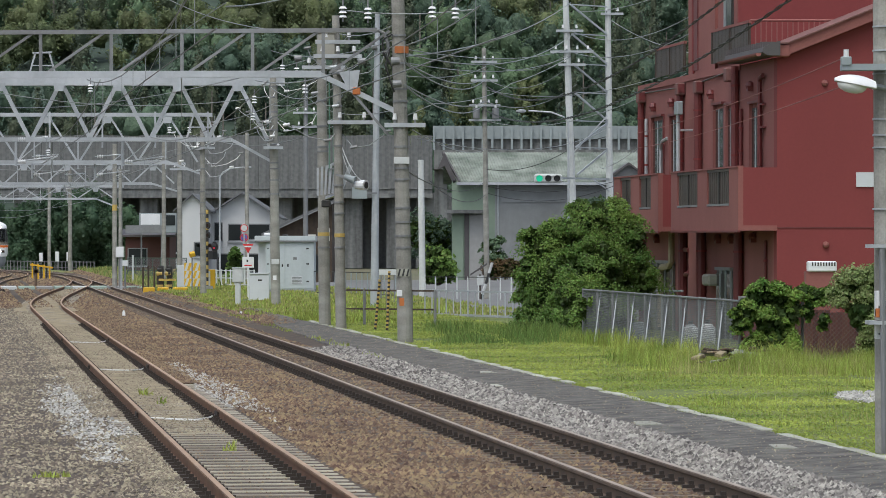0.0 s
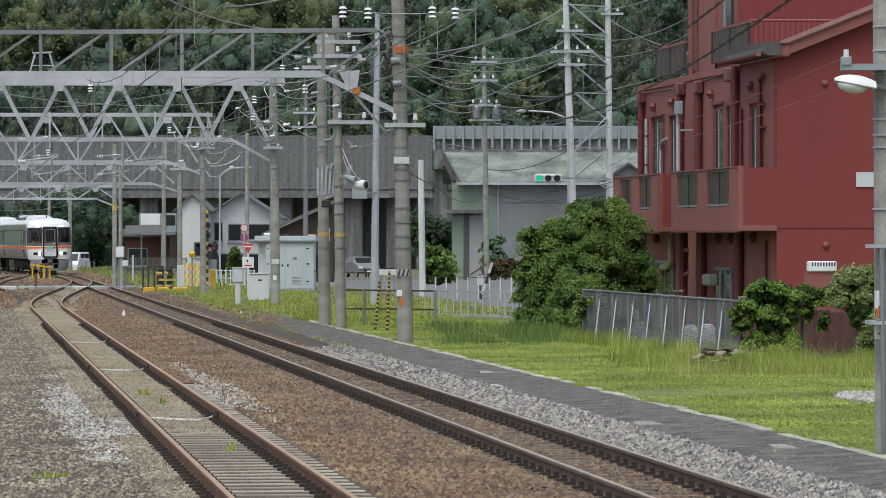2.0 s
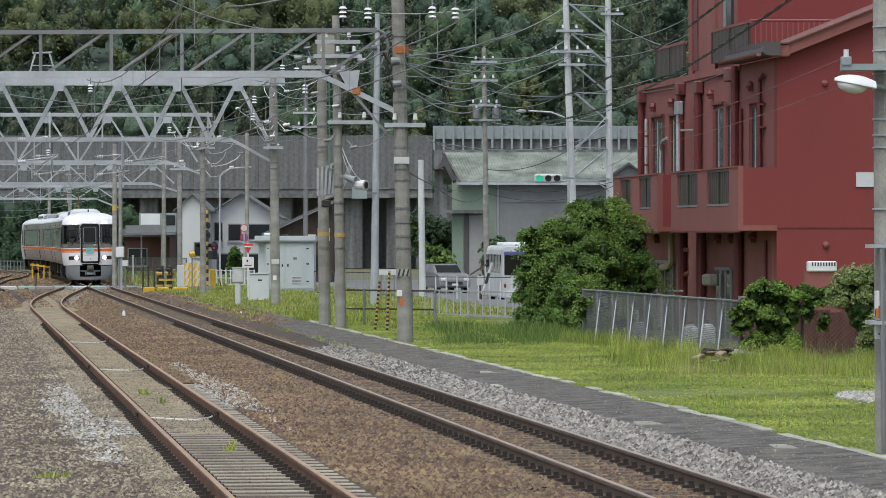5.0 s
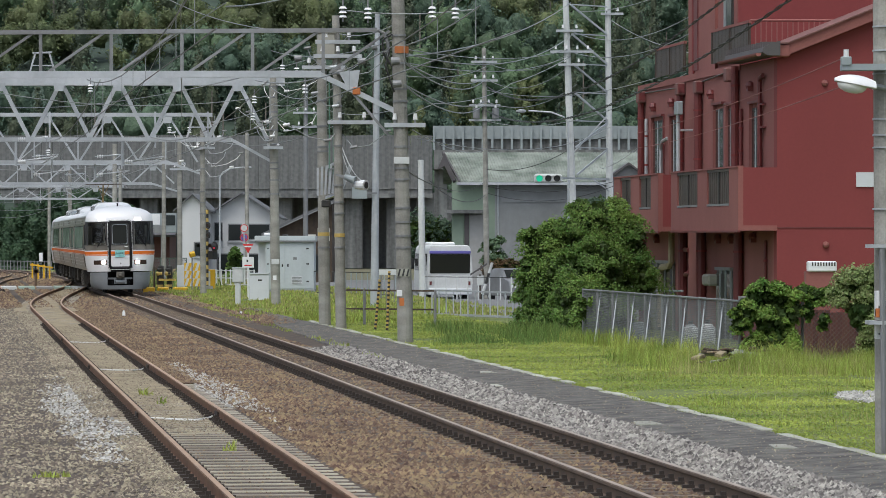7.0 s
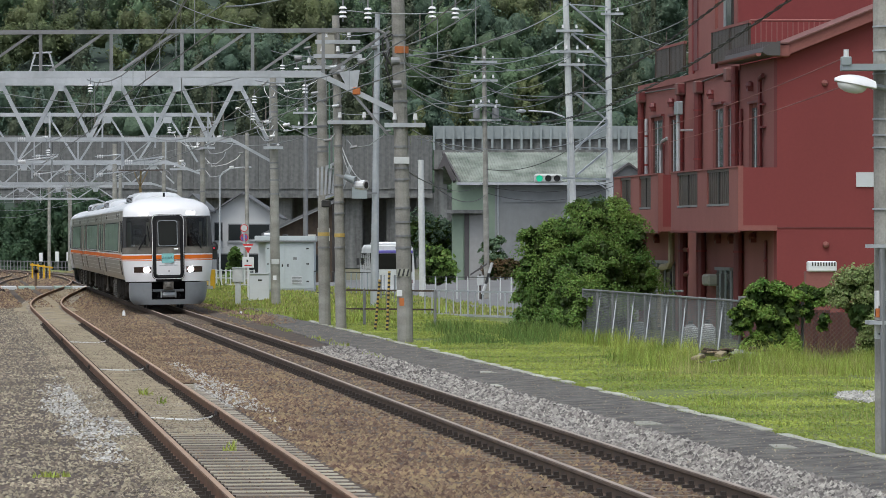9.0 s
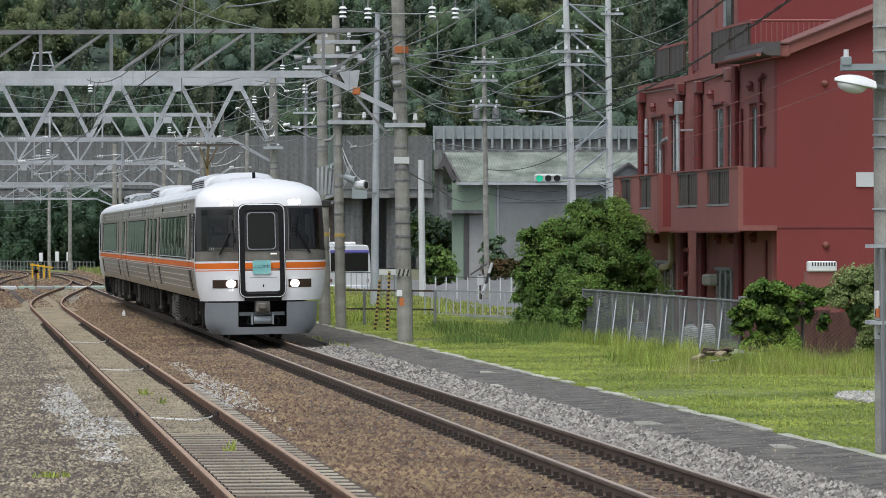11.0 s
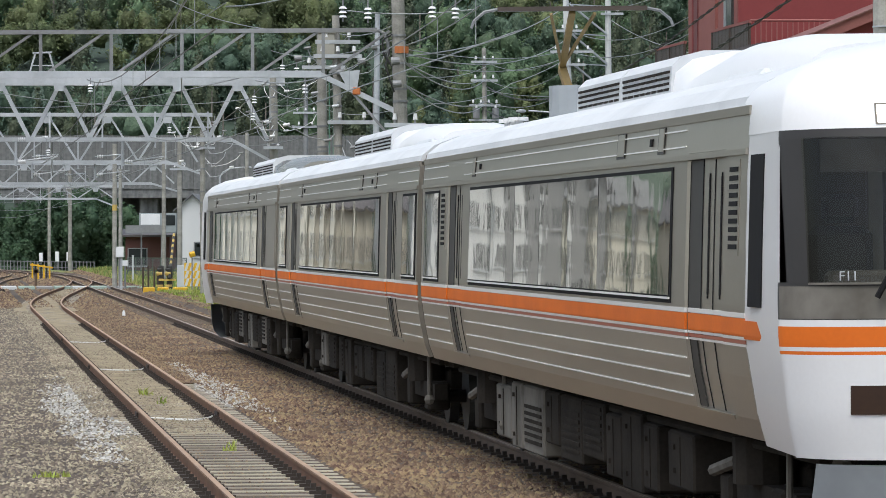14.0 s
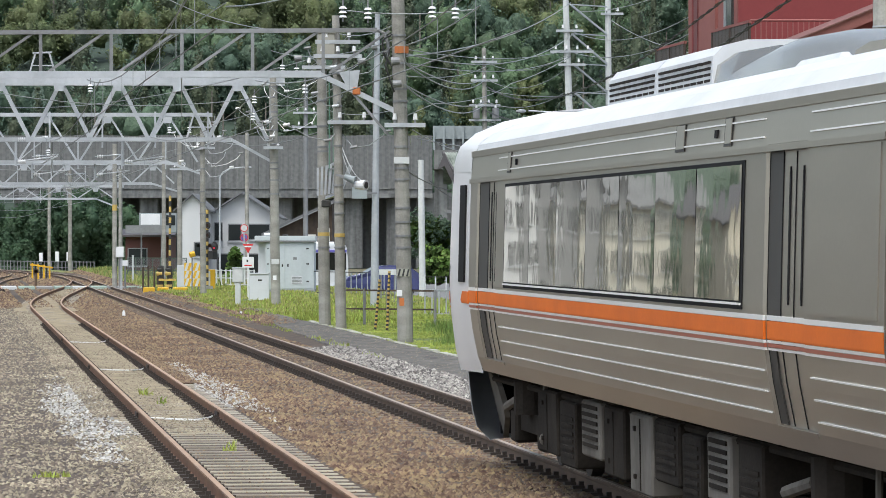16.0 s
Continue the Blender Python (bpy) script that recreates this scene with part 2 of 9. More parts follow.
def mesh_arrays(name, verts, faces, mat, parent=None, corners=3):
    """A mesh from numpy arrays, all faces with the same number of corners."""
    me = bpy.data.meshes.new(name)
    me.vertices.add(len(verts))
    me.vertices.foreach_set("co", np.asarray(verts, np.float32).ravel())
    me.loops.add(faces.size)
    me.loops.foreach_set("vertex_index", faces.astype(np.int32).ravel())
    me.polygons.add(len(faces))
    me.polygons.foreach_set("loop_start", np.arange(0, faces.size, corners, dtype=np.int32))
    me.update(calc_edges=True)
    me.materials.append(M[mat])
    ob = new(name, me)
    if parent is not None:
        ob.parent = parent
    return ob


rng = np.random.default_rng(7)


def leaves(name, centres, size, mat, parent=None, tilt=1.0, long=1.5, facing=None, loose=0.6):
    """Many small folded leaves (two triangles each) at the given places. facing: the way that each one looks, more or less."""
    n = len(centres)
    u = rng.normal(size=(n, 3))
    if facing is not None:
        f = facing + rng.normal(size=(n, 3)) * loose
        u = np.cross(f, u)
    u /= np.linalg.norm(u, axis=1)[:, None]
    w = rng.normal(size=(n, 3)) * tilt
    w[:, 2] += 0.8
    if facing is not None:
        w = f
    v = np.cross(u, w)
    v /= np.linalg.norm(v, axis=1)[:, None] + 1e-9
    s = (size * rng.uniform(0.6, 1.35, n))[:, None]
    a, b = centres - u * s * long / 2, centres + u * s * long / 2
    c, d = centres + v * s / 2, centres - v * s / 2
    verts = np.stack([a, d, b, c], 1).reshape(-1, 3)
    k = np.arange(n) * 4
    faces = np.stack([k, k + 1, k + 2, k + 3], 1)
    return mesh_arrays(name, verts, faces, mat, parent, 4)


STONE = np.array([(1, 0, 0), (-1, 0, 0), (0, 1, 0), (0, -1, 0), (0, 0, 1), (0, 0, -1)], float)
STONE_F = np.array([(0, 2, 4), (2, 1, 4), (1, 3, 4), (3, 0, 4)])


def stones(name, centres, size, mat, parent=None):
    """Many small broken stones: the upper halves of uneven octahedra."""
    n = len(centres)
    v = np.repeat(STONE[None], n, 0) * rng.uniform(0.55, 1.3, (n, 6, 3)) * (size * rng.uniform(0.5, 1.3, n))[:, None, None]
    v += rng.normal(size=(n, 6, 3)) * size * 0.2
    a = rng.uniform(0, math.tau, n)
    x, y = v[..., 0] * np.cos(a)[:, None] - v[..., 1] * np.sin(a)[:, None], v[..., 0] * np.sin(a)[:, None] + v[..., 1] * np.cos(a)[:, None]
    v = np.stack([x, y, v[..., 2] * 0.8], -1) + centres[:, None, :]
    faces = (STONE_F[None] + (np.arange(n) * 6)[:, None, None]).reshape(-1, 3)
    return mesh_arrays(name, v.reshape(-1, 3), faces, mat, parent, 3)


# ---- the line of the railway ----
TURN = math.atan(0.1126)
S0, RADIUS = 263.7, 560.0


def line(s, off=0.0, z=0.0):
    """The place s metres along the main line, off metres to the right of its centre."""
    dx, dy = -math.sin(TURN), math.cos(TURN)
    if s <= S0:
        return Vector((6.99 + dx * s + dy * off, dy * s - dx * off, z))
    a = (s - S0) / RADIUS
    fx, fy = -math.sin(TURN + a), math.cos(TURN + a)
    cx, cy = 6.99 + dx * S0 - dy * RADIUS, dy * S0 + dx * RADIUS
    return Vector((cx + (RADIUS + off) * fy, cy - (RADIUS + off) * fx, z))


def heading(s):
    return TURN + max(0.0, s - S0) / RADIUS


# ---- ground ----
bm = bmesh.new()
for y0, y1 in ((-60, 60), (60, 200), (200, 460), (460, 3000)):
    for x0, x1 in ((-1500, -60), (-60, 60), (60, 1500)):
        bm.faces.new([bm.verts.new(c) for c in ((x0, y0, -0.6), (x1, y0, -0.6), (x1, y1, -0.6), (x0, y1, -0.6))])
bmesh.ops.remove_doubles(bm, verts=bm.verts, dist=0.01)
tagged(part("ground", bm, "ground"), "brown earth with sparse weeds", "ground", kind="structure")


def siding_off(s):
    """How far the siding lies left of the main line: it joins it beyond the crossing."""
    if s < 150:
        return -3.87
    k = min(1.0, (s - 150) / 105)
    return -3.87 * (1 - k * k * (3 - 2 * k))


def loop_off(s):
    k = min(1.0, max(0.0, (s - 222) / 120))
    return -5.3 * (1 - k * k * (3 - 2 * k)) - 0.2


def strip(bm, s0, s1, step, o0, o1, z0, z1):
    """A band beside the line between two offsets."""
    n = max(1, int((s1 - s0) / step))
    prev = None
    for i in range(n + 1):
        s = s0 + (s1 - s0) * i / n
        a = o0(s) if callable(o0) else o0
        b = o1(s) if callable(o1) else o1
        pair = (bm.verts.new(line(s, a, z0)), bm.verts.new(line(s, b, z1)))
        if prev:
            bm.faces.new((prev[0], prev[1], pair[1], pair[0]))
        prev = pair
    return bm


bm = bmesh.new()
strip(bm, -30, 420, 6, -30, -5.6, -0.22, -0.2)
strip(bm, -30, 420, 6, -5.6, -4.9, -0.2, -0.16)
strip(bm, -30, 420, 6, -4.9, -2.8, -0.16, -0.16)
strip(bm, -30, 420, 6, -2.8, -2.2, -0.16, -0.2)
strip(bm, -30, 420, 6, -2.2, -1.5, -0.2, -0.162)
strip(bm, -30, 420, 6, -1.5, 1.3, -0.162, -0.162)
strip(bm, -30, 420, 6, 1.3, 1.7, -0.162, -0.09)
strip(bm, -30, 420, 6, 1.7, 3.2, -0.09, -0.12)
bmesh.ops.remove_doubles(bm, verts=bm.verts, dist=0.002)
tagged(part("ballast_bed", bm, "ballast"), "bed of rusty brown crushed ballast", "ballast", kind="structure")

# asphalt path with its pale kerb, then turf
bm = bmesh.new()
path_edge = lambda s: 1.64 + 1.35 * max(0.0, (s - 100) / 52) ** 1.5 + 0.08 * math.sin(s * 0.9) * math.cos(s * 0.37)
strip(bm, -30, 150, 2, lambda s: path_edge(s) - 0.03, path_edge, -0.3, -0.075)
strip(bm, -30, 150, 2, path_edge, 3.06, -0.075, 0.0)
bmesh.ops.remove_doubles(bm, verts=bm.verts, dist=0.002)
tagged(part("pavement", bm, "asphalt"), "worn dark asphalt path beside the ballast", "path", kind="structure")
EDGE_S = [-30, 124, 130.7, 138, 150, 177.8, 192.2, 215, 232]
EDGE_O = [40, 40, 10.3, 7.9, 8.6, 11.8, 8.9, 8.2, 8.0]
bm = bmesh.new()
n_t = 160
prev = None
for i in range(n_t + 1):
    s = -30 + 262 * i / n_t
    row = []
    lim = float(np.interp(s, EDGE_S, EDGE_O))
    for k, off in enumerate((3.0 if s < 148 else 2.3 + 0.5 * math.sin(s * 0.31) * math.cos(s * 0.13), 3.5, 4.2, 5.0, 6.0, 7.5, 9.5, 12, 18, 40)):
        p = line(s, min(off, lim))
        row.append(bm.verts.new((p.x, p.y, -0.06 + (0.09 * noise.noise((p.x * 0.5, p.y * 0.2, 3)) if 0 < k < 8 and off < lim else 0))))
    if prev:
        for a, b, c, d in zip(prev, prev[1:], row[1:], row):
            bm.faces.new((a, b, c, d))
    prev = row
bmesh.ops.remove_doubles(bm, verts=bm.verts, dist=0.003)
tagged(part("lawn", bm, "turf", smooth=True), "rough green turf beside the line", "grass", kind="structure")

# verge beyond the crossing, right of the curve
bm = bmesh.new()
strip(bm, 219, 345, 3, lambda s: 2.1 + 0.3 * math.sin(s * 0.4), 5.5, -0.14, -0.1)
strip(bm, 219, 345, 3, 5.5, 9.5, -0.1, -0.55)
tagged(part("verge", bm, "turf", smooth=True), "dry grassy verge beyond the crossing", "grass", kind="structure")

# footway between the lawn and the road
bm = bmesh.new()
bm.faces.new([bm.verts.new((x, y, -0.07)) for x, y in ((9.5, 126.5), (2.55, 131.2), (-0.6, 138.2), (-1.25, 178.2), (-0.6, 176.0), (2.8, 172.8), (9.5, 168.0))])
tagged(part("footway", bm, "road"), "pale grey concrete footway behind the pipe fence", "pavement", kind="structure")

# road behind the fence
bm = bmesh.new()
bm.faces.new([bm.verts.new((x, y, -0.42)) for x, y in ((-22.9, 232), (14.5, 128), (34, 134), (34, 291), (-16, 291), (-21, 262))])
tagged(part("road", bm, "road"), "pale grey asphalt road behind the fence", "road", kind="structure")

# ---- tracks ----
RAIL = [(-0.033, 0.0), (0.033, 0.0), (0.033, -0.035), (0.009, -0.05), (0.009, -0.135), (0.062, -0.155), (-0.062, -0.155), (-0.009, -0.135), (-0.009, -0.05), (-0.033, -0.035)]


def rail(parent, mat_side, mat_head, off, s0, s1, step):
    """One rail with head, web and foot, swept along the line; its worn top is a part of its own."""
    n = int((s1 - s0) / step)
    ss = [s0 + (s1 - s0) * i / n for i in range(n + 1)]
    bm = bmesh.new()
    prev = None
    for s in ss:
        ring = [bm.verts.new(line(s, off(s) + x, z - 0.004)) for x, z in RAIL]
        if prev:
            for i in range(len(ring)):
                j = (i + 1) % len(ring)
                bm.faces.new((prev[i], prev[j], ring[j], ring[i]))
        prev = ring
    body = part("rail", bm, mat_side, parent)
    bm = bmesh.new()
    prev = None
    for s in ss:
        ring = [bm.verts.new(line(s, off(s) + x, z)) for x, z in ((-0.034, -0.012), (-0.026, 0.001), (0.026, 0.001), (0.034, -0.012))]
        if prev:
            for i in range(3):
                bm.faces.new((prev[i], prev[i + 1], ring[i + 1], ring[i]))
        prev = ring
    part("rail_head", bm, mat_head, body, "worn running surface", smooth=True)


def sleeper_mesh(wide=0.24, long=2.0):
    bm = bmesh.new()
    xs = [-long / 2, -0.7, -0.2, 0.2, 0.7, long / 2]
    zt = [-0.151, -0.147, -0.151, -0.151, -0.147, -0.151]
    top = [[bm.verts.new((x, y * wide * 0.4, z)) for x, z in zip(xs, zt)] for y in (-1, 1)]
    low = [[bm.verts.new((x, y * wide * 0.55, -0.3)) for x in (-long / 2 - 0.02, long / 2 + 0.02)] for y in (-1, 1)]
    for i in range(5):
        bm.faces.new((top[0][i], top[0][i + 1], top[1][i + 1], top[1][i]))
    bm.faces.new([low[0][0], low[0][1]] + top[0][::-1])
    bm.faces.new([low[1][1], low[1][0]] + top[1])
    bm.faces.new((low[0][0], top[0][0], top[1][0], low[1][0]))
    bm.faces.new((low[0][1], low[1][1], top[1][5], top[0][5]))
    return bm


def fastening_mesh():
    """Rail pad with a sprung clip on each side of the rail."""
    bm = bmesh.new()
    for sx in (-1, 1):
        box(bm, sx * 0.12 - 0.06, sx * 0.12 + 0.06, -0.045, 0.045, -0.16, -0.115)
        box(bm, sx * 0.09 - 0.025, sx * 0.09 + 0.025, -0.03, 0.03, -0.115, -0.075)
    return bm


def place_on(s, off, z=0.0):
    p = line(s, off, z)
    return Matrix.Translation(p) @ Matrix.Rotation(heading(s), 4, "Z")


def railway(name, label, side, head, sleeper_mat, off, s0, s1, near0, near1):
    t = thing(name, label, "railway track", kind="structure")
    for sx in (-0.5665, 0.5665):
        rail(t, side, head, lambda s, sx=sx: off(s) + sx, s0, s1, 4.0)
    first = clip = None
    n = int((near1 - near0) / 0.62)
    for i in range(n):
        s = near0 + i * 0.62
        m = place_on(s, off(s)) @ Matrix.Rotation(random.uniform(-0.012, 0.012), 4, "Z")
        if first is None:
            first = part("sleeper", sleeper_mesh(), sleeper_mat, t)
            first.matrix_basis = m
        else:
            share("sleeper", first, m, t)
        for sx in (-0.5665, 0.5665):
            mm = place_on(s, off(s) + sx)
            if clip is None:
                clip = part("rail_clip", fastening_mesh(), "clip", t)
                clip.matrix_basis = mm
            elif s < near0 + 92:
                share("rail_clip", clip, mm, t)
    bm = bmesh.new()
    s = near1
    while s < s1:
        m = place_on(s, off(s))
        for x0, x1 in ((-1.0, -0.2), (-0.2, 0.2), (0.2, 1.0)):
            vs = [bm.verts.new(m @ Vector(c)) for c in ((x0, -0.1, -0.14), (x1, -0.1, -0.14), (x1, 0.1, -0.14), (x0, 0.1, -0.14))]
            bm.faces.new(vs)
            vs2 = [bm.verts.new(m @ Vector(c)) for c in ((x0, -0.12, -0.25), (x1, -0.12, -0.25))]
            bm.faces.new((vs2[0], vs2[1], vs[1], vs[0]))
        s += 0.62
    ob = part("distant_sleepers", bm, sleeper_mat, t)
    ob["kind"] = "stuff"
    return t


railway("main_track", "main line of brown rails with bright worn heads on dark sleepers", "rail_rust", "rail_head", "sleeper_dark", lambda s: 0.0, 8, 420, 36, 128)
railway("siding_track", "rusty siding on pale concrete sleepers in silted ballast", "rail_red", "rail_head_dull", "sleeper", siding_off, 8, 256, 36, 128)
railway("loop_track", "brown rails of a track curving away beyond the crossing", "rail_rust", "rail_head_dull", "sleeper_dark", loop_off, 205, 340, 206, 214)

# silted bed within and beside the siding
bm = bmesh.new()
prev = None
for i in range(300):
    s = 55 + 0.6 * i
    row = []
    for u in (-0.47, -0.36, -0.24, -0.12, 0, 0.12, 0.24, 0.36, 0.47):
        p = line(s, siding_off(s) + u)
        rise = min(1.0, (s - 55) / 18)
        row.append(bm.verts.new((p.x, p.y, -0.166 + 0.03 * rise + 0.02 * noise.noise((p.x * 1.6, p.y * 0.45, 2)) + 0.012 * noise.noise((p.x * 5, p.y * 1.7, 6)))))
    if prev:
        for a, b, c, d in zip(prev, prev[1:], row[1:], row):
            bm.faces.new((a, b, c, d))
    prev = row
for sx in (-1, 1):
    prev = None
    for i in range(150):
        s = 50 + 0.8 * i
        row = []
        k = min(1.0, max(0.0, (s - (72 if sx > 0 else 60)) / 9))
        for u, z in ((0.66, -0.15), (0.75, -0.137), (0.95, -0.138), (1.12, -0.15), (1.3, -0.2)):
            p = line(s, siding_off(s) + sx * u)
            row.append(bm.verts.new((p.x, p.y, z - 0.03 * (1 - k) + 0.018 * noise.noise((p.x * 2.1, p.y * 0.6, 4)))))
        if prev:
            for a, b, c, d in zip(prev, prev[1:], row[1:], row):
                bm.faces.new((a, b, c, d))
        prev = row
tagged(part("silt", bm, "sand", smooth=True), "pale silt between the siding's rails", "silt", kind="stuff")


# ---- hill, viaduct, far trees ----
def hill_z(x, y):
    k = max(0.0, min(1.0, (y - 440) / 260))
    return -0.6 + 62 * k ** 0.8 + 5 * noise.noise((x * 0.02, y * 0.02, 5))


M["forest_floor"] = material("dark forest floor", (0.06, 0.09, 0.065), (0.025, 0.04, 0.03), 0.5, 0.95, bump=1.0, fine=3)
bm = bmesh.new()
grid = [[bm.verts.new((x, y, hill_z(x, y))) for x in range(-130, 131, 10)] for y in range(430, 741, 10)]
for r0, r1 in zip(grid, grid[1:]):
    for a, b, c, d in zip(r0, r0[1:], r1[1:], r1):
        bm.faces.new((a, b, c, d))
tagged(part("hillside", bm, "forest_floor", smooth=True), "steep hillside under dark woods", "hill", kind="structure")


bm = bmesh.new()
bmesh.ops.create_icosphere(bm, subdivisions=2, radius=1.0)
BALL_V = np.array([v.co[:] for v in bm.verts])
BALL_F = np.array([[v.index for v in f.verts] for f in bm.faces])
bm.free()
CORES = []


def crown_points(c, rx, rz, n, lumps):
    """Places of leaves on an uneven crown made of several lumps."""
    out = []
    rx *= 0.86
    for k in range(lumps):
        a, h = rng.uniform(0, math.tau), rng.uniform(-0.8, 0.9)
        lc = np.array(c) + np.array((math.cos(a) * rx * 0.6 * (1 - h * 0.35), math.sin(a) * rx * 0.6, h * rz * 0.7))
        u = rng.normal(size=(n // lumps, 3))
        u /= np.linalg.norm(u, axis=1)[:, None]
        r = rng.uniform(0.75, 1.2, n // lumps)[:, None]
        size = np.array((rx, rx, rz)) * rng.uniform(0.26, 0.46)
        CORES.append((lc, size))
        out.append(np.concatenate([lc + u * r * size, u + np.array((0, 0, 0.25))], 1))
    return np.concatenate(out)


def cone_points(c, rx, rz, n):
    """Places of foliage on a narrow cone with drooping tiers."""
    u = rng.random(n) ** 0.65
    a = rng.uniform(0, math.tau, n)
    w = rx * (0.12 + 0.88 * u) * (0.75 + 0.3 * np.sin(u * 34 + a * 2)) * rng.uniform(0.7, 1.1, n)
    p = np.stack([np.cos(a) * w, np.sin(a) * w, rz * (1 - 2 * u) - 0.2 * w], 1) + np.array(c)
    for k in range(5):
        t = 0.2 + 0.19 * k
        CORES.append((np.array(c) + np.array((0, 0, rz * (1 - 2 * t))), np.array((rx * t * 0.8, rx * t * 0.8, rz * 0.3))))
    return np.concatenate([p, np.stack([np.cos(a), np.sin(a), np.full(n, 0.7)], 1)], 1)


def woods(name, label, places, mat, leaf, n, cones=False):
    CORES.clear()
    pts = np.concatenate([cone_points((x, y, z), r, r * h, n) if cones else crown_points((x, y, z), r, r * h, n, 14) for x, y, z, r, h in places])
    ob = leaves(name, pts[:, :3], leaf, mat, None, 1.0, 1.3, pts[:, 3:], 0.7)
    # the dense inside of each clump of foliage
    c, s = np.array([a for a, _ in CORES]), np.array([b for _, b in CORES])
    v = c[:, None, :] + BALL_V[None] * s[:, None, :] * rng.uniform(0.45, 0.95, (len(c), len(BALL_V), 1))
    f = BALL_F[None] + (np.arange(len(c)) * len(BALL_V))[:, None, None]
    heart = mesh_arrays("foliage_mass", v.reshape(-1, 3), f.reshape(-1, 3), mat, ob, 3)
    heart["kind"] = "stuff"
    return tagged(ob, label, "woods", kind="stuff")


light_trees, dark_trees, olive_trees, cedar_trees = [], [], [], []
for k in range(400):
    y = 450 + 150 * rng.random() ** 1.15
    x = rng.uniform(-0.115, 0.115) * y
    v = noise.noise((x * 0.045, y * 0.03, 9)) + rng.normal() * 0.14 - x * 0.004
    if noise.noise((x * 0.06, y * 0.05, 31)) > 0.12:
        r = rng.uniform(1.7, 3.0)
        cedar_trees.append((x, y, hill_z(x, y) + r * 2.0, r, rng.uniform(2.2, 3.2)))
        continue
    r = rng.uniform(2.2, 5.4)
    (olive_trees if v > 0.26 else light_trees if v > 0.0 else dark_trees).append((x, y, hill_z(x, y) + r * 0.9, r, rng.uniform(0.8, 1.4)))
woods("broadleaf_woods", "mid-green broadleaf woods on the hillside", light_trees, "leaf_hill", 0.27, 1450)
woods("olive_woods", "yellow-green crowns among the woods on the hillside", olive_trees, "leaf_olive", 0.27, 1450)
woods("dark_woods", "dark green woods on the hillside", dark_trees, "leaf_dark", 0.27, 1450)
woods("cedar_woods", "tall narrow cedars on the hillside", cedar_trees, "leaf_cedar", 0.25, 1150, True)
# pale cedar trunks between the crowns
bm = bmesh.new()
for x, y, z, r, h in cedar_trees[::2]:
    rod(bm, (x + r * 0.5, y - r * 0.9, hill_z(x, y) - 0.5), (x + r * 0.5, y - r * 0.8, z + r * 0.6), 0.13, 0.07, 5, False)
tagged(part("cedar_trunks", bm, "trunk_grey"), "slim pale cedar trunks on the hillside", "woods", kind="stuff")
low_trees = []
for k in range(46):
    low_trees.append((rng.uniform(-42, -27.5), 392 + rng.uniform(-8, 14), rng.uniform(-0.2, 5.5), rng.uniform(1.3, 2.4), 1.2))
woods("trees_below_viaduct", "green trees in front of the viaduct, coloured as in shade", low_trees, "leaf_low", 0.21, 1700)


def viaduct():
    t = thing("viaduct", "long stained grey concrete viaduct across the valley", "viaduct", kind="structure")
    d = 418.0
    x0, x1 = -47.52, -1.045
    zt, zb = 12.41, 6.635
    bm = bmesh.new()
    n = 44
    w = (x1 - x0) / n
    first = None
    for i in range(n):
        m = Matrix.Translation((x0 + (i + 0.5) * w, d, random.uniform(-0.05, 0.05)))
        if first is None:
            box(bm, -w / 2 + 0.015, w / 2 - 0.015, 0, 0.5, zb, zt)
            first = part("wall_panel", bm, "concrete_dark", t)
            first.matrix_basis = m
        else:
            share("wall_panel", first, m, t)
    bm = bmesh.new()
    box(bm, x0, x1, d + 0.2, d + 9, zb + 0.2, zt - 1)
    part("deck", bm, "concrete_dark", t)
    bm = bmesh.new()
    box(bm, x0, x1, d - 0.15, d + 0.0, zb - 0.3, zb + 0.12)
    box(bm, x0, x1, d - 0.1, d + 0.0, zb + 0.55, zb + 0.65)
    part("ledge", bm, "concrete_dark", t)
    for x in (-40.92, -34.87, -28.71, -22.22, -15.62, -8.74, -4.62, -1.76,):
        bm = bmesh.new()
        box(bm, x - 0.9, x + 0.9, d + 1, d + 4, -0.6, zb + 0.2, 0.1)
        part("pier", bm, "concrete_dark", t)
    bm = bmesh.new()
    box(bm, x0 + 14, 20.515, d + 8, d + 8.4, -0.6, zb + 0.3)
    part("abutment_wall", bm, "concrete_dark", t)
    # pale parapet of the nearer ramp
    e = 402.0
    xa, xb = -0.846, 24.649
    for i in range(14):
        xs = xa + (xb - xa) * i / 14
        ws = (xb - xa) / 14
        bm = bmesh.new()
        box(bm, xs + 0.03, xs + ws - 0.03, e, e + 0.2, 11.709, 12.926)
        part("parapet_panel", bm, "parapet", t)
        for k in (0.0, 0.5):
            bm = bmesh.new()
            box(bm, xs + k * ws - 0.1, xs + k * ws + 0.1, e - 0.3, e, 10.652, 12.926)
            part("parapet_post", bm, "parapet", t)
    bm = bmesh.new()
    box(bm, xa, xb, e + 0.3, e + 0.6, 8.853, 11.709)
    box(bm, xa, xb, e - 0.5, e + 10, 8.853, 10.652)
    part("girder", bm, "concrete_dark", t)
    for x in (-0.21, 6.14, 12.48, 18.83,):
        bm = bmesh.new()
        box(bm, x - 0.6, x + 0.6, e + 2, e + 4, -0.6, 8.959)
        part("pier", bm, "concrete_dark", t)
    return t


viaduct()


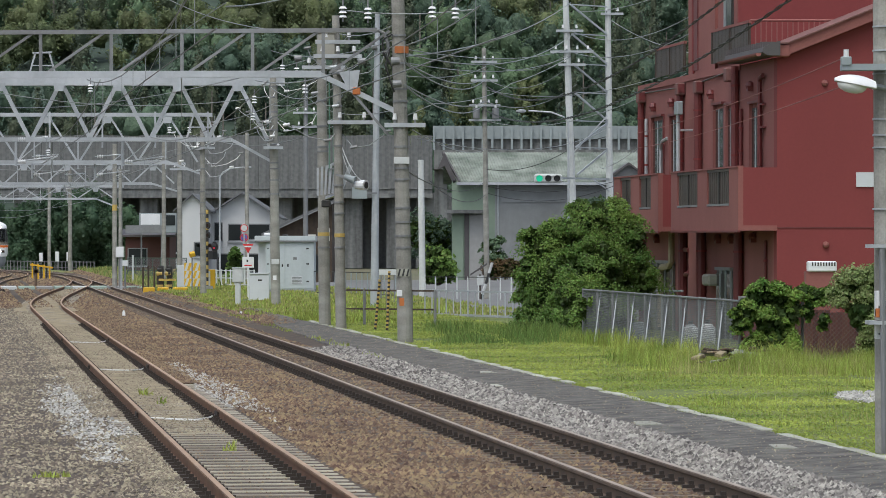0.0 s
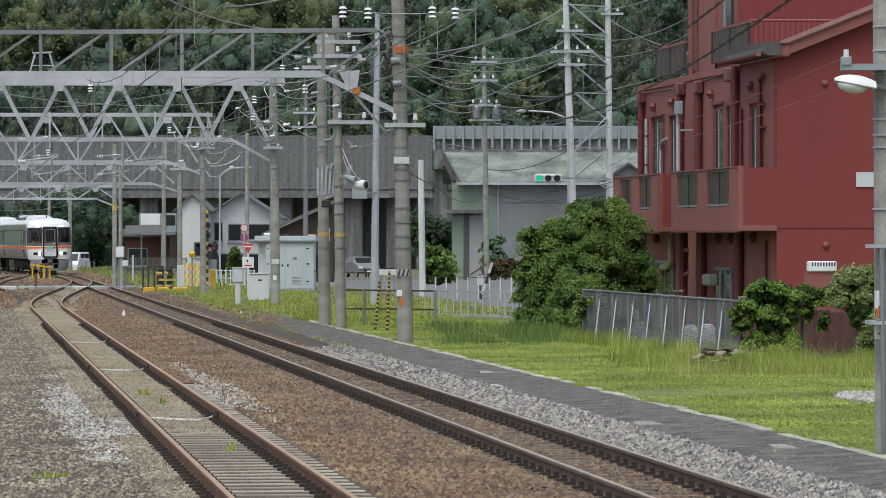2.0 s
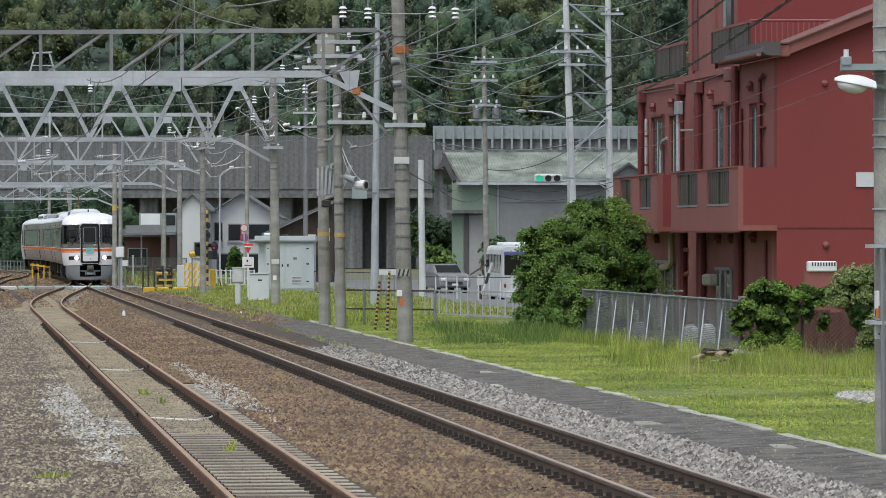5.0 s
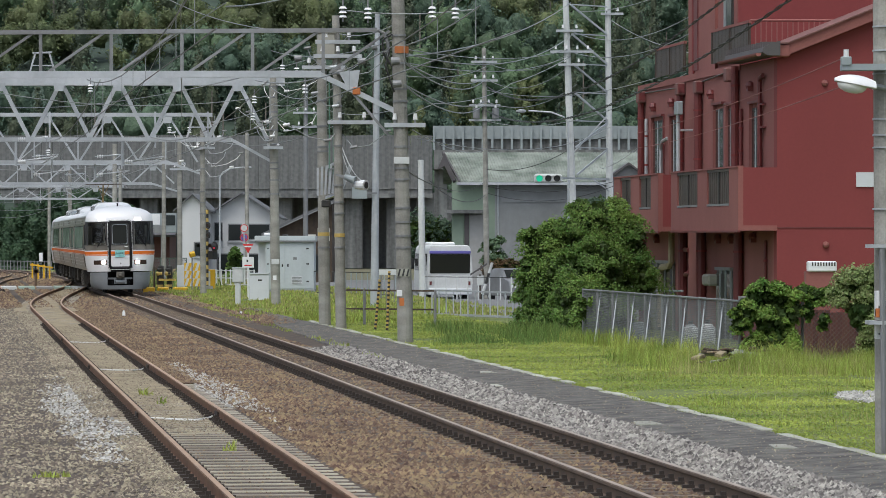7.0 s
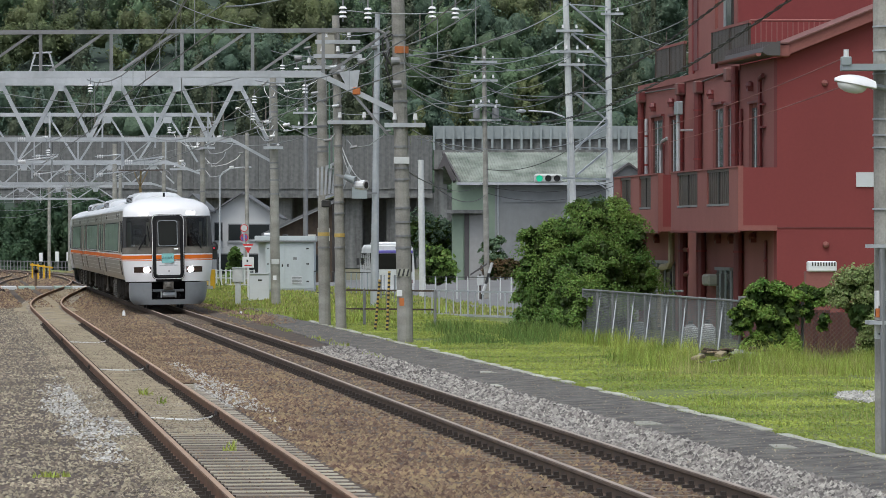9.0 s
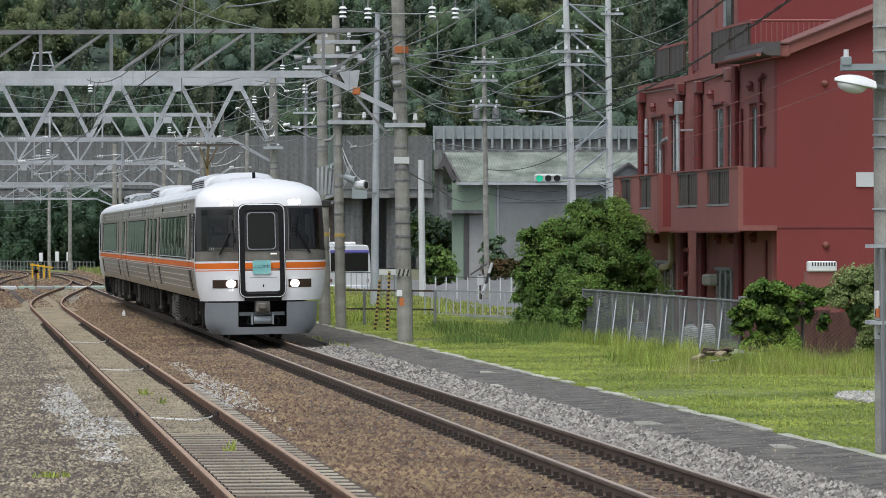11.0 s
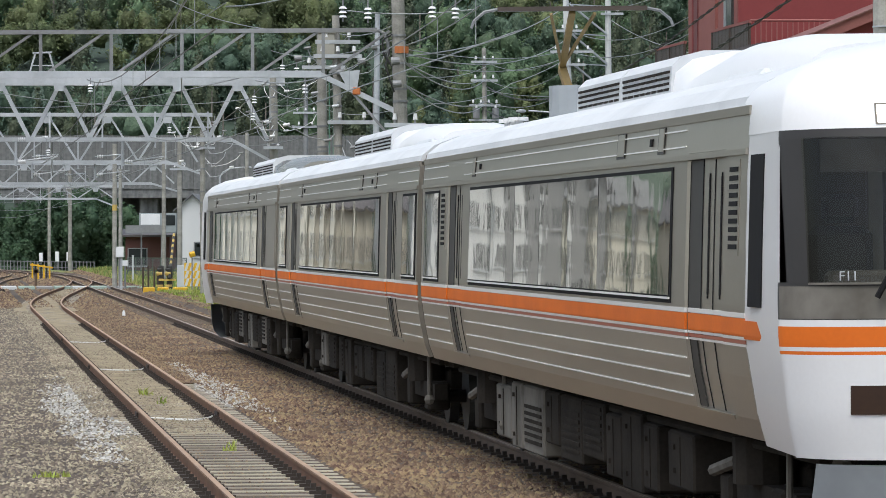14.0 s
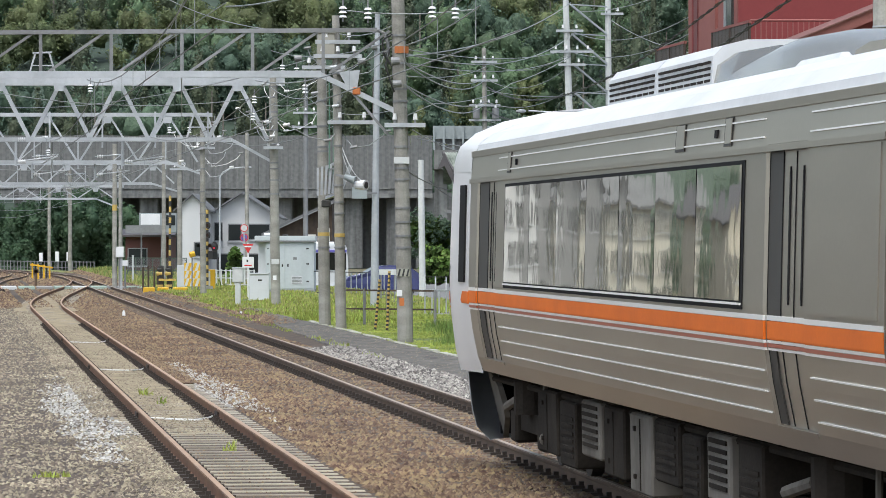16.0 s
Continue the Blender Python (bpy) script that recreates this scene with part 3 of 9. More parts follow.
# ---- poles ----
def pole(label, x, y, z0, z1, r0, r1=None, lean=0.0, mat="concrete", name="utility_pole", bands=(), rings=()):
    """A tapered pole with painted bands and iron hoops."""
    t = thing(name, label, "pole", Matrix.Translation((x, y, z0)), group="poles along the line")
    r1 = r1 or r0 * 0.75
    h = z1 - z0
    bm = bmesh.new()
    rod(bm, (0, 0, -0.3), (lean, 0, h), r0, r1, 14)
    part("shaft", bm, mat, t, smooth=False)
    at = lambda z: (lean * (z - z0) / h, 0, z - z0)
    rad = lambda z: r0 + (r1 - r0) * (z - z0) / h
    for zb, hb, mb in bands:
        bm = bmesh.new()
        rod(bm, at(zb), at(zb + hb), rad(zb) + 0.008, None, 14)
        part("band", bm, mb, t, "painted band")
    for zb in rings:
        bm = bmesh.new()
        rod(bm, at(zb), at(zb + 0.05), rad(zb) + 0.02, None, 12)
        part("hoop", bm, "steel_dull", t)
    return t


pole("thick grey concrete pole with iron hoops and brackets", 5.033, 48.3, 0, 5.463, 0.17, 0.15, -0.05)
pole("weathered concrete pole with orange band beside the asphalt path", -0.866, 99.7, 0, 8.723, 0.185, 0.15, -0.2, rings=(7.08, 6.43, 5.84, 5.55, 4.94, 4.5, 4.0, 3.74, 3.08, 2.75, 2.43, 2.16,))
pole("slim concrete pole carrying a hoist frame", -3.272, 119, 0, 7.52, 0.17, 0.13, -0.1, bands=[(2.463, 0.1, "yellow_worn")], rings=(6.97, 6.19, 5.48, 4.91, 4.78, 4.31, 3.92, 2.12,))
pole("slim concrete pole with transformers and cable brackets", -2.724, 115, 0, 8.362, 0.15, 0.1, -0.15, bands=[(2.43, 0.1, "yellow_worn")], rings=(7.27, 6.82, 6.49, 5.91, 5.49, 4.85, 3.79, 3.34, 3.04, 2.13,))
pole("concrete gantry pole beside the white hut", -6.021, 154.6, 0, 8.238, 0.18, 0.15, -0.1, rings=(7.83, 6.92, 6.27, 5.74, 5.09, 4.88, 4.47, 3.97,))
pole("concrete gantry pole by the crossing", -10.377, 186, 0, 7.099, 0.14, 0.11, -0.05, rings=(6.36, 5.39, 4.41, 3.92, 3.43,))
pole("grey concrete pole beyond the crossing", -14.716, 240, -0.3, 8.147, 0.16, 0.13)
pole("grey concrete pole beyond the crossing", -14.95, 230, -0.3, 7.605, 0.13, 0.1)
pole("concrete pole with yellow band at the crossing", -16.436, 215, -0.2, 7.124, 0.13, 0.11, bands=[(3.786, 0.3, "yellow_worn")])
pole("grey concrete pole at the crossing", -16.379, 218, -0.2, 5.899, 0.1, 0.09)
pole("far concrete gantry pole at the curve", -22.539, 300.2, -0.3, 6.505, 0.15, 0.12)
pole("far concrete gantry pole", -28.658, 330, -0.3, 8.132, 0.17, 0.14)
pole("far concrete gantry pole", -31.64, 345, -0.3, 7.03, 0.14, 0.12)
pole("slim grey concrete pole behind the hut", -10.501, 230, -0.4, 8.059, 0.13, 0.1)
pole("slim steel pole with a camera box", -7.194, 225, -0.4, 10.453, 0.14, 0.11, mat="steel_dull")
pole("white steel pole with crossing signals", -2.408, 150, -0.4, 10.236, 0.15, 0.09, 0.12, mat="steel")
pole("short pale pole beside the fence", -0.834, 176.8, -0.42, 5.63, 0.14, 0.125, -0.08, mat="white_dirty")
pole("slim concrete electricity pole with crossarms", 2.053, 200, -0.4, 11.268, 0.14, 0.1, -0.15)
pole("tapered white steel pole of a lattice mast", 5.875, 190, -0.4, 14.45, 0.2, 0.12, -0.5, mat="white_dirty", name="lattice_mast")
pole("tapered white steel pole of a lattice mast", 7.503, 192, -0.4, 14.577, 0.17, 0.12, -0.15, mat="white_dirty", name="lattice_mast")


# ---- overhead-line gantries ----
def gantry_light():
    """The near portal: two chords with posts and thin diagonals, held by the pole beside the path."""
    d = 99.7
    g = thing("overhead_line_gantry", "grey steel portal with slim chords over the tracks", "gantry", group="gantries over the tracks")
    top, low = 7.214, 6.191
    xe = -1.522
    bm = bmesh.new()
    bar(bm, (-14, d, top - 0.06), (xe, d, top + 0.02), 0.1, 0.1)
    tube(bm, [(xe, d, top + 0.02), (xe + 0.15, d, top - 0.05), (xe + 0.25, d, top - 0.3), (xe + 0.25, d, top - 0.6)], 0.04)
    part("top_chord", bm, "steel_dull", g)
    bm = bmesh.new()
    bar(bm, (-14, d, low), (-2.834, d, low + 0.02), 0.14, 0.16)
    part("bottom_chord", bm, "steel", g)
    bm = bmesh.new()
    bar(bm, (-2.873, d, low + 0.02), (-0.866, d, 5.234), 0.1, 0.12)
    part("brace", bm, "steel", g)
    bm = bmesh.new()
    bar(bm, (-2.151, d, 5.837), (-1.259, d, 4.788), 0.06, 0.06)
    part("brace", bm, "steel_dull", g)
    for i in range(-5, 5):
        x = -7.701 + 1.64 * i
        bm = bmesh.new()
        box(bm, x - 0.038, x + 0.038, d - 0.04, d + 0.04, low, top)
        part("post", bm, "steel_dull", g)
        bm = bmesh.new()
        bar(bm, (x - 0.1, d, top), (x - 1.5, d, low + 0.05), 0.05, 0.06)
        part("diagonal", bm, "steel_dull", g)
    return g


def gantry_truss(d, x_end, zt, zl, pitch, label, z_brace, chord=0.09, web=0.14):
    """A heavier portal with a zigzag web."""
    g = thing("overhead_line_gantry", label, "gantry", group="gantries over the tracks")
    x0 = -0.103 * d - 3
    for dy in (0, 0.7):
        bm = bmesh.new()
        box(bm, x0, x_end + 0.3, d + dy - 0.09, d + dy + 0.09, zt - 2 * chord + 0.02, zt + 2 * chord - 0.02)
        part("top_chord", bm, "steel", g)
        bm = bmesh.new()
        box(bm, x0, x_end - 1.6, d + dy - 0.06, d + dy + 0.06, zl - 0.07, zl + 0.07)
        part("bottom_chord", bm, "steel", g)
    bm = bmesh.new()
    bar(bm, (x_end - 1.65, d + 0.3, zl + 0.02), (x_end, d + 0.1, z_brace), 0.09, 0.1)
    part("brace", bm, "steel", g)
    x = x_end - 0.3
    i = 0
    while x > x0 + pitch:
        for a, b in ((x, x - pitch / 2), (x - pitch, x - pitch / 2)):
            bm = bmesh.new()
            bar(bm, (a, d + 0.7 * (i % 2), zl), (b, d + 0.7 * (i % 2), zt), 0.7 * web, web)
            part("web_bar", bm, "steel", g)
        bm = bmesh.new()
        xm = x - pitch / 2
        prism(bm, [(xm - 0.22, zt - 0.1), (xm + 0.22, zt - 0.1), (xm + 0.15, zt - 0.38), (xm - 0.15, zt - 0.38)], d - 0.1, d - 0.085)
        part("gusset", bm, "steel", g)
        x -= pitch
        i += 1
    return g


gantry_light()
GANTRIES = [gantry_truss(154.6, -6.021, 8.075, 5.96, 2.14, "heavy pale steel truss portal over the tracks", 5.085),
            gantry_truss(186, -10.328, 7.76, 5.704, 2.6, "grey steel truss portal by the crossing", 5.141, 0.045, 0.08),
            gantry_truss(240, -14.716, 6.568, 5.463, 2.4, "slender steel portal beyond the crossing", 4.989, 0.045, 0.08),
            gantry_truss(300, -22.658, 6.032, 5.163, 2.6, "far steel portal over the curve", 4.532, 0.05, 0.08)]


def cantilever(g, s, off, z_top):
    """A hanging post with pull-off arms and two insulators over one track."""
    p = line(s, off)
    x, y = p.x - 1.1, p.y
    post = part("drop_post", rod(bmesh.new(), (x, y, z_top), (x, y, 5.0), 0.05, None, 8), "steel", g)
    bm = bmesh.new()
    rod(bm, (x, y, 5.15), (x + 1.5, y, 5.35), 0.028, None, 6)
    rod(bm, (x, y, 5.95), (x + 1.15, y, 6.05), 0.028, None, 6)
    rod(bm, (x + 1.15, y, 6.05), (x + 0.1, y, 5.2), 0.022, None, 6)
    rod(bm, (x + 1.5, y, 5.35), (x + 0.9, y, 5.1), 0.02, None, 6)
    part("pull_off", bm, "steel", post)
    for z in (5.16, 5.96):
        bm = bmesh.new()
        for k in range(4):
            rod(bm, (x + 0.1 + 0.07 * k, y, z), (x + 0.14 + 0.07 * k, y, z), 0.085, 0.06, 8)
        part("insulator", bm, "insulator", post)


for g, s, zt in ((GANTRIES[0], 156.0, 5.96), (GANTRIES[1], 188.0, 5.7), (GANTRIES[2], 242.5, 5.46), (GANTRIES[3], 303.0, 5.16)):
    for off in ((0.0, siding_off(s), -8.2) if s < 240 else (0.0, -5.0)):
        cantilever(g, s, off, zt + 0.05)
    # a second, lighter lattice of pipes above the bottom chord
    y = s * math.cos(TURN)
    for k in range(9):
        xa = line(s, 0).x + 2.0 - 1.9 * k
        part("hanger", box(bmesh.new(), xa - 0.03, xa + 0.03, y - 0.4, y - 0.34, zt - 0.3, zt + 1.0), "steel", g)


# ---- the train: three cars, y runs back from each car's front end, z = 0 at the rail top ----
SECTION = [(1.33, 1.0), (1.381, 1.14), (1.385, 1.15), (1.44, 1.45), (1.475, 1.75), (1.475, 1.95), (1.45, 2.6), (1.43, 3.05), (1.429, 3.06), (1.405, 3.3), (1.375, 3.42), (1.22, 3.54), (0.95, 3.64), (0.5, 3.72), (0.0, 3.75)]
M["car_steel"] = material("brushed stainless steel", (0.47, 0.437, 0.378), (0.36, 0.333, 0.284), 0.5, 0.3, metal=0.8, streak=5.0, fine=25, spread=0.9)
# near-white base stands in for the steel beads' highlight; also colours pale trim
M["car_rib"] = material("highlight-white bead and pale trim", (0.93, 0.93, 0.91), (0.84, 0.84, 0.82), 0.8, 0.35, metal=0.3)
M["car_white"] = material("white front enamel", (0.76, 0.76, 0.77), (0.7, 0.7, 0.71), 0.8, 0.3, coat=0.2)
M["car_roof"] = material("pale grey roof", (0.62, 0.64, 0.66), (0.5, 0.52, 0.54), 0.7, 0.55, fine=10)
M["car_orange"] = material("orange stripe", (0.72, 0.165, 0.02), (0.6, 0.135, 0.02), 1.5, 0.55, spec=0.15)
M["car_red"] = material("brick red pinstripe", (0.42, 0.12, 0.07), (0.36, 0.1, 0.06), 1.5, 0.4)
M["car_mask"] = material("dark grey front mask", (0.032, 0.029, 0.028), (0.024, 0.022, 0.021), 1.2, 0.5)
M["car_skirt"] = material("grey skirt paint", (0.3, 0.325, 0.345), (0.24, 0.26, 0.275), 1.0, 0.45, fine=8)
M["car_black"] = material("black rubber seal", (0.012, 0.012, 0.014), (0.02, 0.02, 0.02), 2, 0.7, spec=0.1)
M["car_dim"] = material("dark grey recess shade and joints", (0.05, 0.047, 0.042), (0.03, 0.028, 0.026), 0.8, 0.5, metal=0.3)
M["car_under"] = material("dusty underfloor iron", (0.042, 0.036, 0.03), (0.016, 0.014, 0.012), 2, 0.95, spec=0.1, bump=0.3)
M["fence_green"] = material("faded green fence paint", (0.09, 0.13, 0.1), (0.06, 0.09, 0.07), 1.0, 0.7)
M["ochre"] = material("weathered ochre paint", (0.26, 0.18, 0.06), (0.14, 0.1, 0.04), 2, 0.6)
M["car_box"] = material("dusty grey equipment box", (0.21, 0.197, 0.175), (0.09, 0.082, 0.07), 1.5, 0.9, spec=0.15, fine=8, streak=0.4)
M["lamp_glow"] = material("lit headlamp", (0.9, 0.88, 0.85), (0.9, 0.88, 0.85), 1, 0.3, glow=((1.0, 0.93, 0.97), 30.0))
M["lamp_dim"] = material("lit marker lamp", (0.5, 0.45, 0.45), (0.5, 0.45, 0.45), 1, 0.3, glow=((1.0, 0.88, 0.86), 7.0))
M["lamp_dark"] = material("unlit dark lamp", (0.05, 0.03, 0.02), (0.03, 0.02, 0.02), 3, 0.15)
M["sign_teal"] = material("teal train sign", (0.16, 0.44, 0.42), (0.3, 0.6, 0.6), 4.0, 0.3)
M["cab_dark"] = material("dark cab interior", (0.07, 0.06, 0.05), (0.12, 0.1, 0.085), 2.0, 0.8, streak=0.3)
M["curtain"] = material("pale curtain", (0.42, 0.39, 0.32), (0.28, 0.26, 0.21), 6.0, 0.9, streak=0.1)


def wavy_glass(name, tint, wave, ior=1.7):
    """Tinted coach glass whose slight waves pull its reflections out of shape."""
    m = bpy.data.materials.new(name)
    m.use_nodes = True
    n, l = m.node_tree.nodes, m.node_tree.links
    b = n["Principled BSDF"]
    b.inputs["Base Color"].default_value = (*tint, 1)
    b.inputs["Roughness"].default_value, b.inputs["IOR"].default_value = 0.03, ior
    co, mp, tx, bp = n.new("ShaderNodeTexCoord"), n.new("ShaderNodeMapping"), n.new("ShaderNodeTexNoise"), n.new("ShaderNodeBump")
    mp.inputs["Scale"].default_value = (1, 1.3, 1.3)
    tx.inputs["Scale"].default_value, tx.inputs["Detail"].default_value = 1.5, 2.2
    bp.inputs["Strength"].default_value, bp.inputs["Distance"].default_value = wave, 0.02
    l.new(co.outputs["Object"], mp.inputs["Vector"])
    l.new(mp.outputs["Vector"], tx.inputs["Vector"])
    l.new(tx.outputs["Fac"], bp.inputs["Height"])
    l.new(bp.outputs["Normal"], b.inputs["Normal"])
    return m


M["coach_glass"] = wavy_glass("bronze mirror-coated coach glass", (0.98, 0.93, 0.77), 0.085, 1.6)
M["coach_glass"].node_tree.nodes["Principled BSDF"].inputs["Metallic"].default_value = 0.95
M["cab_glass"] = wavy_glass("dark cab glass", (0.018, 0.019, 0.016), 0.12, 1.5)
M["cab_glass"].node_tree.nodes["Principled BSDF"].inputs["Specular IOR Level"].default_value = 0.12


def clear_glass(name, tint):
    """A tinted sheet that shows what is behind it and mirrors what is before it."""
    m = bpy.data.materials.new(name)
    m.use_nodes = True
    n, l = m.node_tree.nodes, m.node_tree.links
    n.remove(n["Principled BSDF"])
    tr, gl, fr, mx = n.new("ShaderNodeBsdfTransparent"), n.new("ShaderNodeBsdfGlossy"), n.new("ShaderNodeFresnel"), n.new("ShaderNodeMixShader")
    tr.inputs["Color"].default_value = (*tint, 1)
    gl.inputs["Roughness"].default_value = 0.03
    fr.inputs["IOR"].default_value = 1.45
    l.new(fr.outputs["Fac"], mx.inputs["Fac"])
    l.new(tr.outputs["BSDF"], mx.inputs[1])
    l.new(gl.outputs["BSDF"], mx.inputs[2])
    l.new(mx.outputs["Shader"], n["Material Output"].inputs["Surface"])
    return m


M["screen_glass"] = clear_glass("tinted windscreen", (0.7, 0.7, 0.64))


def side_x(z):
    """Half the body's width at height z."""
    for (x0, z0), (x1, z1) in zip(SECTION, SECTION[1:]):
        if z0 <= z <= z1:
            return x0 + (x1 - x0) * (z - z0) / (z1 - z0)
    return SECTION[0][0] if z < 1.0 else 0.0


def side_slab(bm, y0, y1, z0, z1, proud, side=-1, deep=0.02):
    """A slab that follows the body's side, proud of it."""
    zs = [z0] + [z for _, z in SECTION if z0 < z < z1] + [z1]
    rows = [[bm.verts.new((side * (side_x(z) + o), y, z)) for y in (y0, y1)] for o in (proud, proud - deep) for z in zs]
    n = len(zs)
    for i in range(n - 1):
        bm.faces.new((rows[i][0], rows[i][1], rows[i + 1][1], rows[i + 1][0]))
        for y in (0, 1):
            bm.faces.new((rows[i][y], rows[i + 1][y], rows[n + i + 1][y], rows[n + i][y]))
    bm.faces.new((rows[0][0], rows[0][1], rows[n][1], rows[n][0]))
    bm.faces.new((rows[n - 1][0], rows[n - 1][1], rows[2 * n - 1][1], rows[2 * n - 1][0]))
    return bm


def body_shell(car, L, ya, yb, doors, i_cab):
    """Body sides and roof drawn along the car, stepping in at each doorway."""
    stations = [(ya, 0)]
    for a, b in sorted(doors):
        stations += [(a - 0.03, 0), (a, 1), (b, 1), (b + 0.03, 0)]
    stations.append((yb, 0))
    bm = bmesh.new()
    prev = None
    for y, inset in stations:
        sec = [(x - (0.04 if inset and 1.145 < z < 3.055 else 0), z) for x, z in SECTION if z < 3.35]
        ring = [bm.verts.new((x, y, z)) for x, z in sec] + [bm.verts.new((-x, y, z)) for x, z in sec[::-1]]
        if prev:
            for i in range(len(ring) - 1):
                bm.faces.new((prev[i], ring[i], ring[i + 1], prev[i + 1]))
            bm.faces.new((prev[-1], ring[-1], ring[0], prev[0]))
        else:
            bm.faces.new(ring)
        prev = ring
    bm.faces.new(prev[::-1])
    part("body", bm, "car_steel", car)
    sec = [(x, z) for x, z in SECTION if z > 3.32]
    sec = [(1.395, 3.345)] + [p for p in sec if p[1] > 3.36]
    if i_cab == 0:
        ra, rb = 2.1, yb
    elif i_cab == 2:
        ra, rb = ya, L - 2.1
    else:
        ra, rb = ya, yb
    bm = bmesh.new()
    prism(bm, [(-x, z) for x, z in sec] + [(x, z) for x, z in sec[-2::-1]], ra, rb)
    part("roof", bm, "car_roof", car, "whitish grey roof")
    bm = bmesh.new()
    for sx in (-1, 1):
        box(bm, sx * 1.4 - 0.02, sx * 1.4 + 0.02, ya, yb, 3.29, 3.352)
    part("gutter", bm, "car_steel", car)


PANE_TILT = random.Random(17)


def swelled_pane(y0, y1, z0, z1, side, swell, ny=10, nz=6):
    """A pane that follows the body's side and bulges by a few millimetres."""
    bm = bmesh.new()
    rows = []
    for j in range(nz + 1):
        v = j / nz
        z = z0 + (z1 - z0) * v
        x = side_x(z0) + (side_x(z1) - side_x(z0)) * v + 0.014
        rows.append([bm.verts.new((side * (x + swell * (1 - (2 * i / ny - 1) ** 2) * (1 - 0.5 * (2 * v - 1) ** 2)), y0 + (y1 - y0) * i / ny, z)) for i in range(ny + 1)])
    for r0, r1 in zip(rows, rows[1:]):
        for i in range(ny):
            q = (r0[i], r0[i + 1], r1[i + 1], r1[i])
            bm.faces.new(q if side > 0 else q[::-1])
    return bm


def coach_window(car, y0, y1, panes, side):
    w = part("window_frame", side_slab(bmesh.new(), y0 - 0.06, y1 + 0.06, 1.925, 2.97, 0.008, side), "car_black", car)
    n = panes
    for i in range(n):
        a, b = y0 + (y1 - y0) * i / n, y0 + (y1 - y0) * (i + 1) / n
        pn = part("pane", swelled_pane(a + 0.008, b - 0.008, 1.985, 2.94, side, PANE_TILT.uniform(0.002, 0.005)), "coach_glass", w, "bronze-tinted reflecting pane", smooth=True)
        mid = Matrix.Translation((side * 1.45, (a + b) / 2, 2.4))
        pn.matrix_basis = mid @ Matrix.Rotation(radians(PANE_TILT.uniform(-0.14, 0.14)), 4, "Z") @ Matrix.Rotation(radians(PANE_TILT.uniform(-0.25, 0.25)), 4, "Y") @ mid.inverted()
    part("sill", side_slab(bmesh.new(), y0 - 0.03, y1 + 0.03, 1.955, 1.972, 0.02, side), "car_rib", w)


def coach_door(car, dark, panel, side):
    """A sunken doorway: strips dark as its shade, thin rubber gaps and a steel leaf with two tall slits."""
    d = part("door", side_slab(bmesh.new(), min(panel), max(panel), 1.16, 3.04, -0.03, side), "car_steel", car)
    # dark strips put the shade of the recess and step into colour
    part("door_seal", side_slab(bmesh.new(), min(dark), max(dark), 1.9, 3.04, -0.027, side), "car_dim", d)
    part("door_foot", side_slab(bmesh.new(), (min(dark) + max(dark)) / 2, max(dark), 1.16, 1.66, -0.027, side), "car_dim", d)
    w = max(panel) - min(panel)
    for k in (0.22, 0.72):
        yc = min(panel) + w * k
        bm = bmesh.new()
        for h0, h1, half in ((1.98, 2.01, 0.012), (2.01, 2.87, 0.022), (2.87, 2.9, 0.012)):
            side_slab(bm, yc - half, yc + half, h0, h1, -0.022, side)
        part("slit", bm, "car_black", d, "narrow dark door window")
    part("step", side_slab(bmesh.new(), min(panel), max(dark), 1.12, 1.15, 0.01, side), "car_steel", d)
    for yc in (min(dark), max(dark), (min(panel) + max(panel)) / 2):
        part("door_gap", side_slab(bmesh.new(), yc - 0.008, yc + 0.008, 1.16, 3.0, -0.024, side), "car_black", d)


def livery(car, spans, side):
    """Stripe, pinstripes and bright beads between the doorways; in the doorways they lie deeper."""
    for y0, y1, deep in spans:
        o = -0.018 if deep else 0.004
        for name, mat, z0, z1, lab in (("stripe", "car_orange", 1.735, 1.862, "orange stripe"), ("pale_line", "car_rib", 1.866, 1.9, ""), ("pale_line", "car_rib", 1.712, 1.731, ""),
                                       ("red_line", "car_red", 1.683, 1.708, "brick red pinstripe"), ("pale_line", "car_rib", 1.662, 1.679, "")):
            part(name, side_slab(bmesh.new(), y0, y1, z0, z1, o, side), mat, car, lab)
        if not deep and y1 - y0 > 1.0:
            for z in (1.225, 1.37, 1.515, 3.11, 3.235):
                part("bead", side_slab(bmesh.new(), y0 + 0.1, y1 - 0.12, z, z + 0.011, 0.012, side), "car_rib", car)
    y0, y1 = spans[0][0], spans[-1][1]
    part("waist_rail", side_slab(bmesh.new(), y0, y1, 3.01, 3.056, 0.022, side), "car_steel", car)


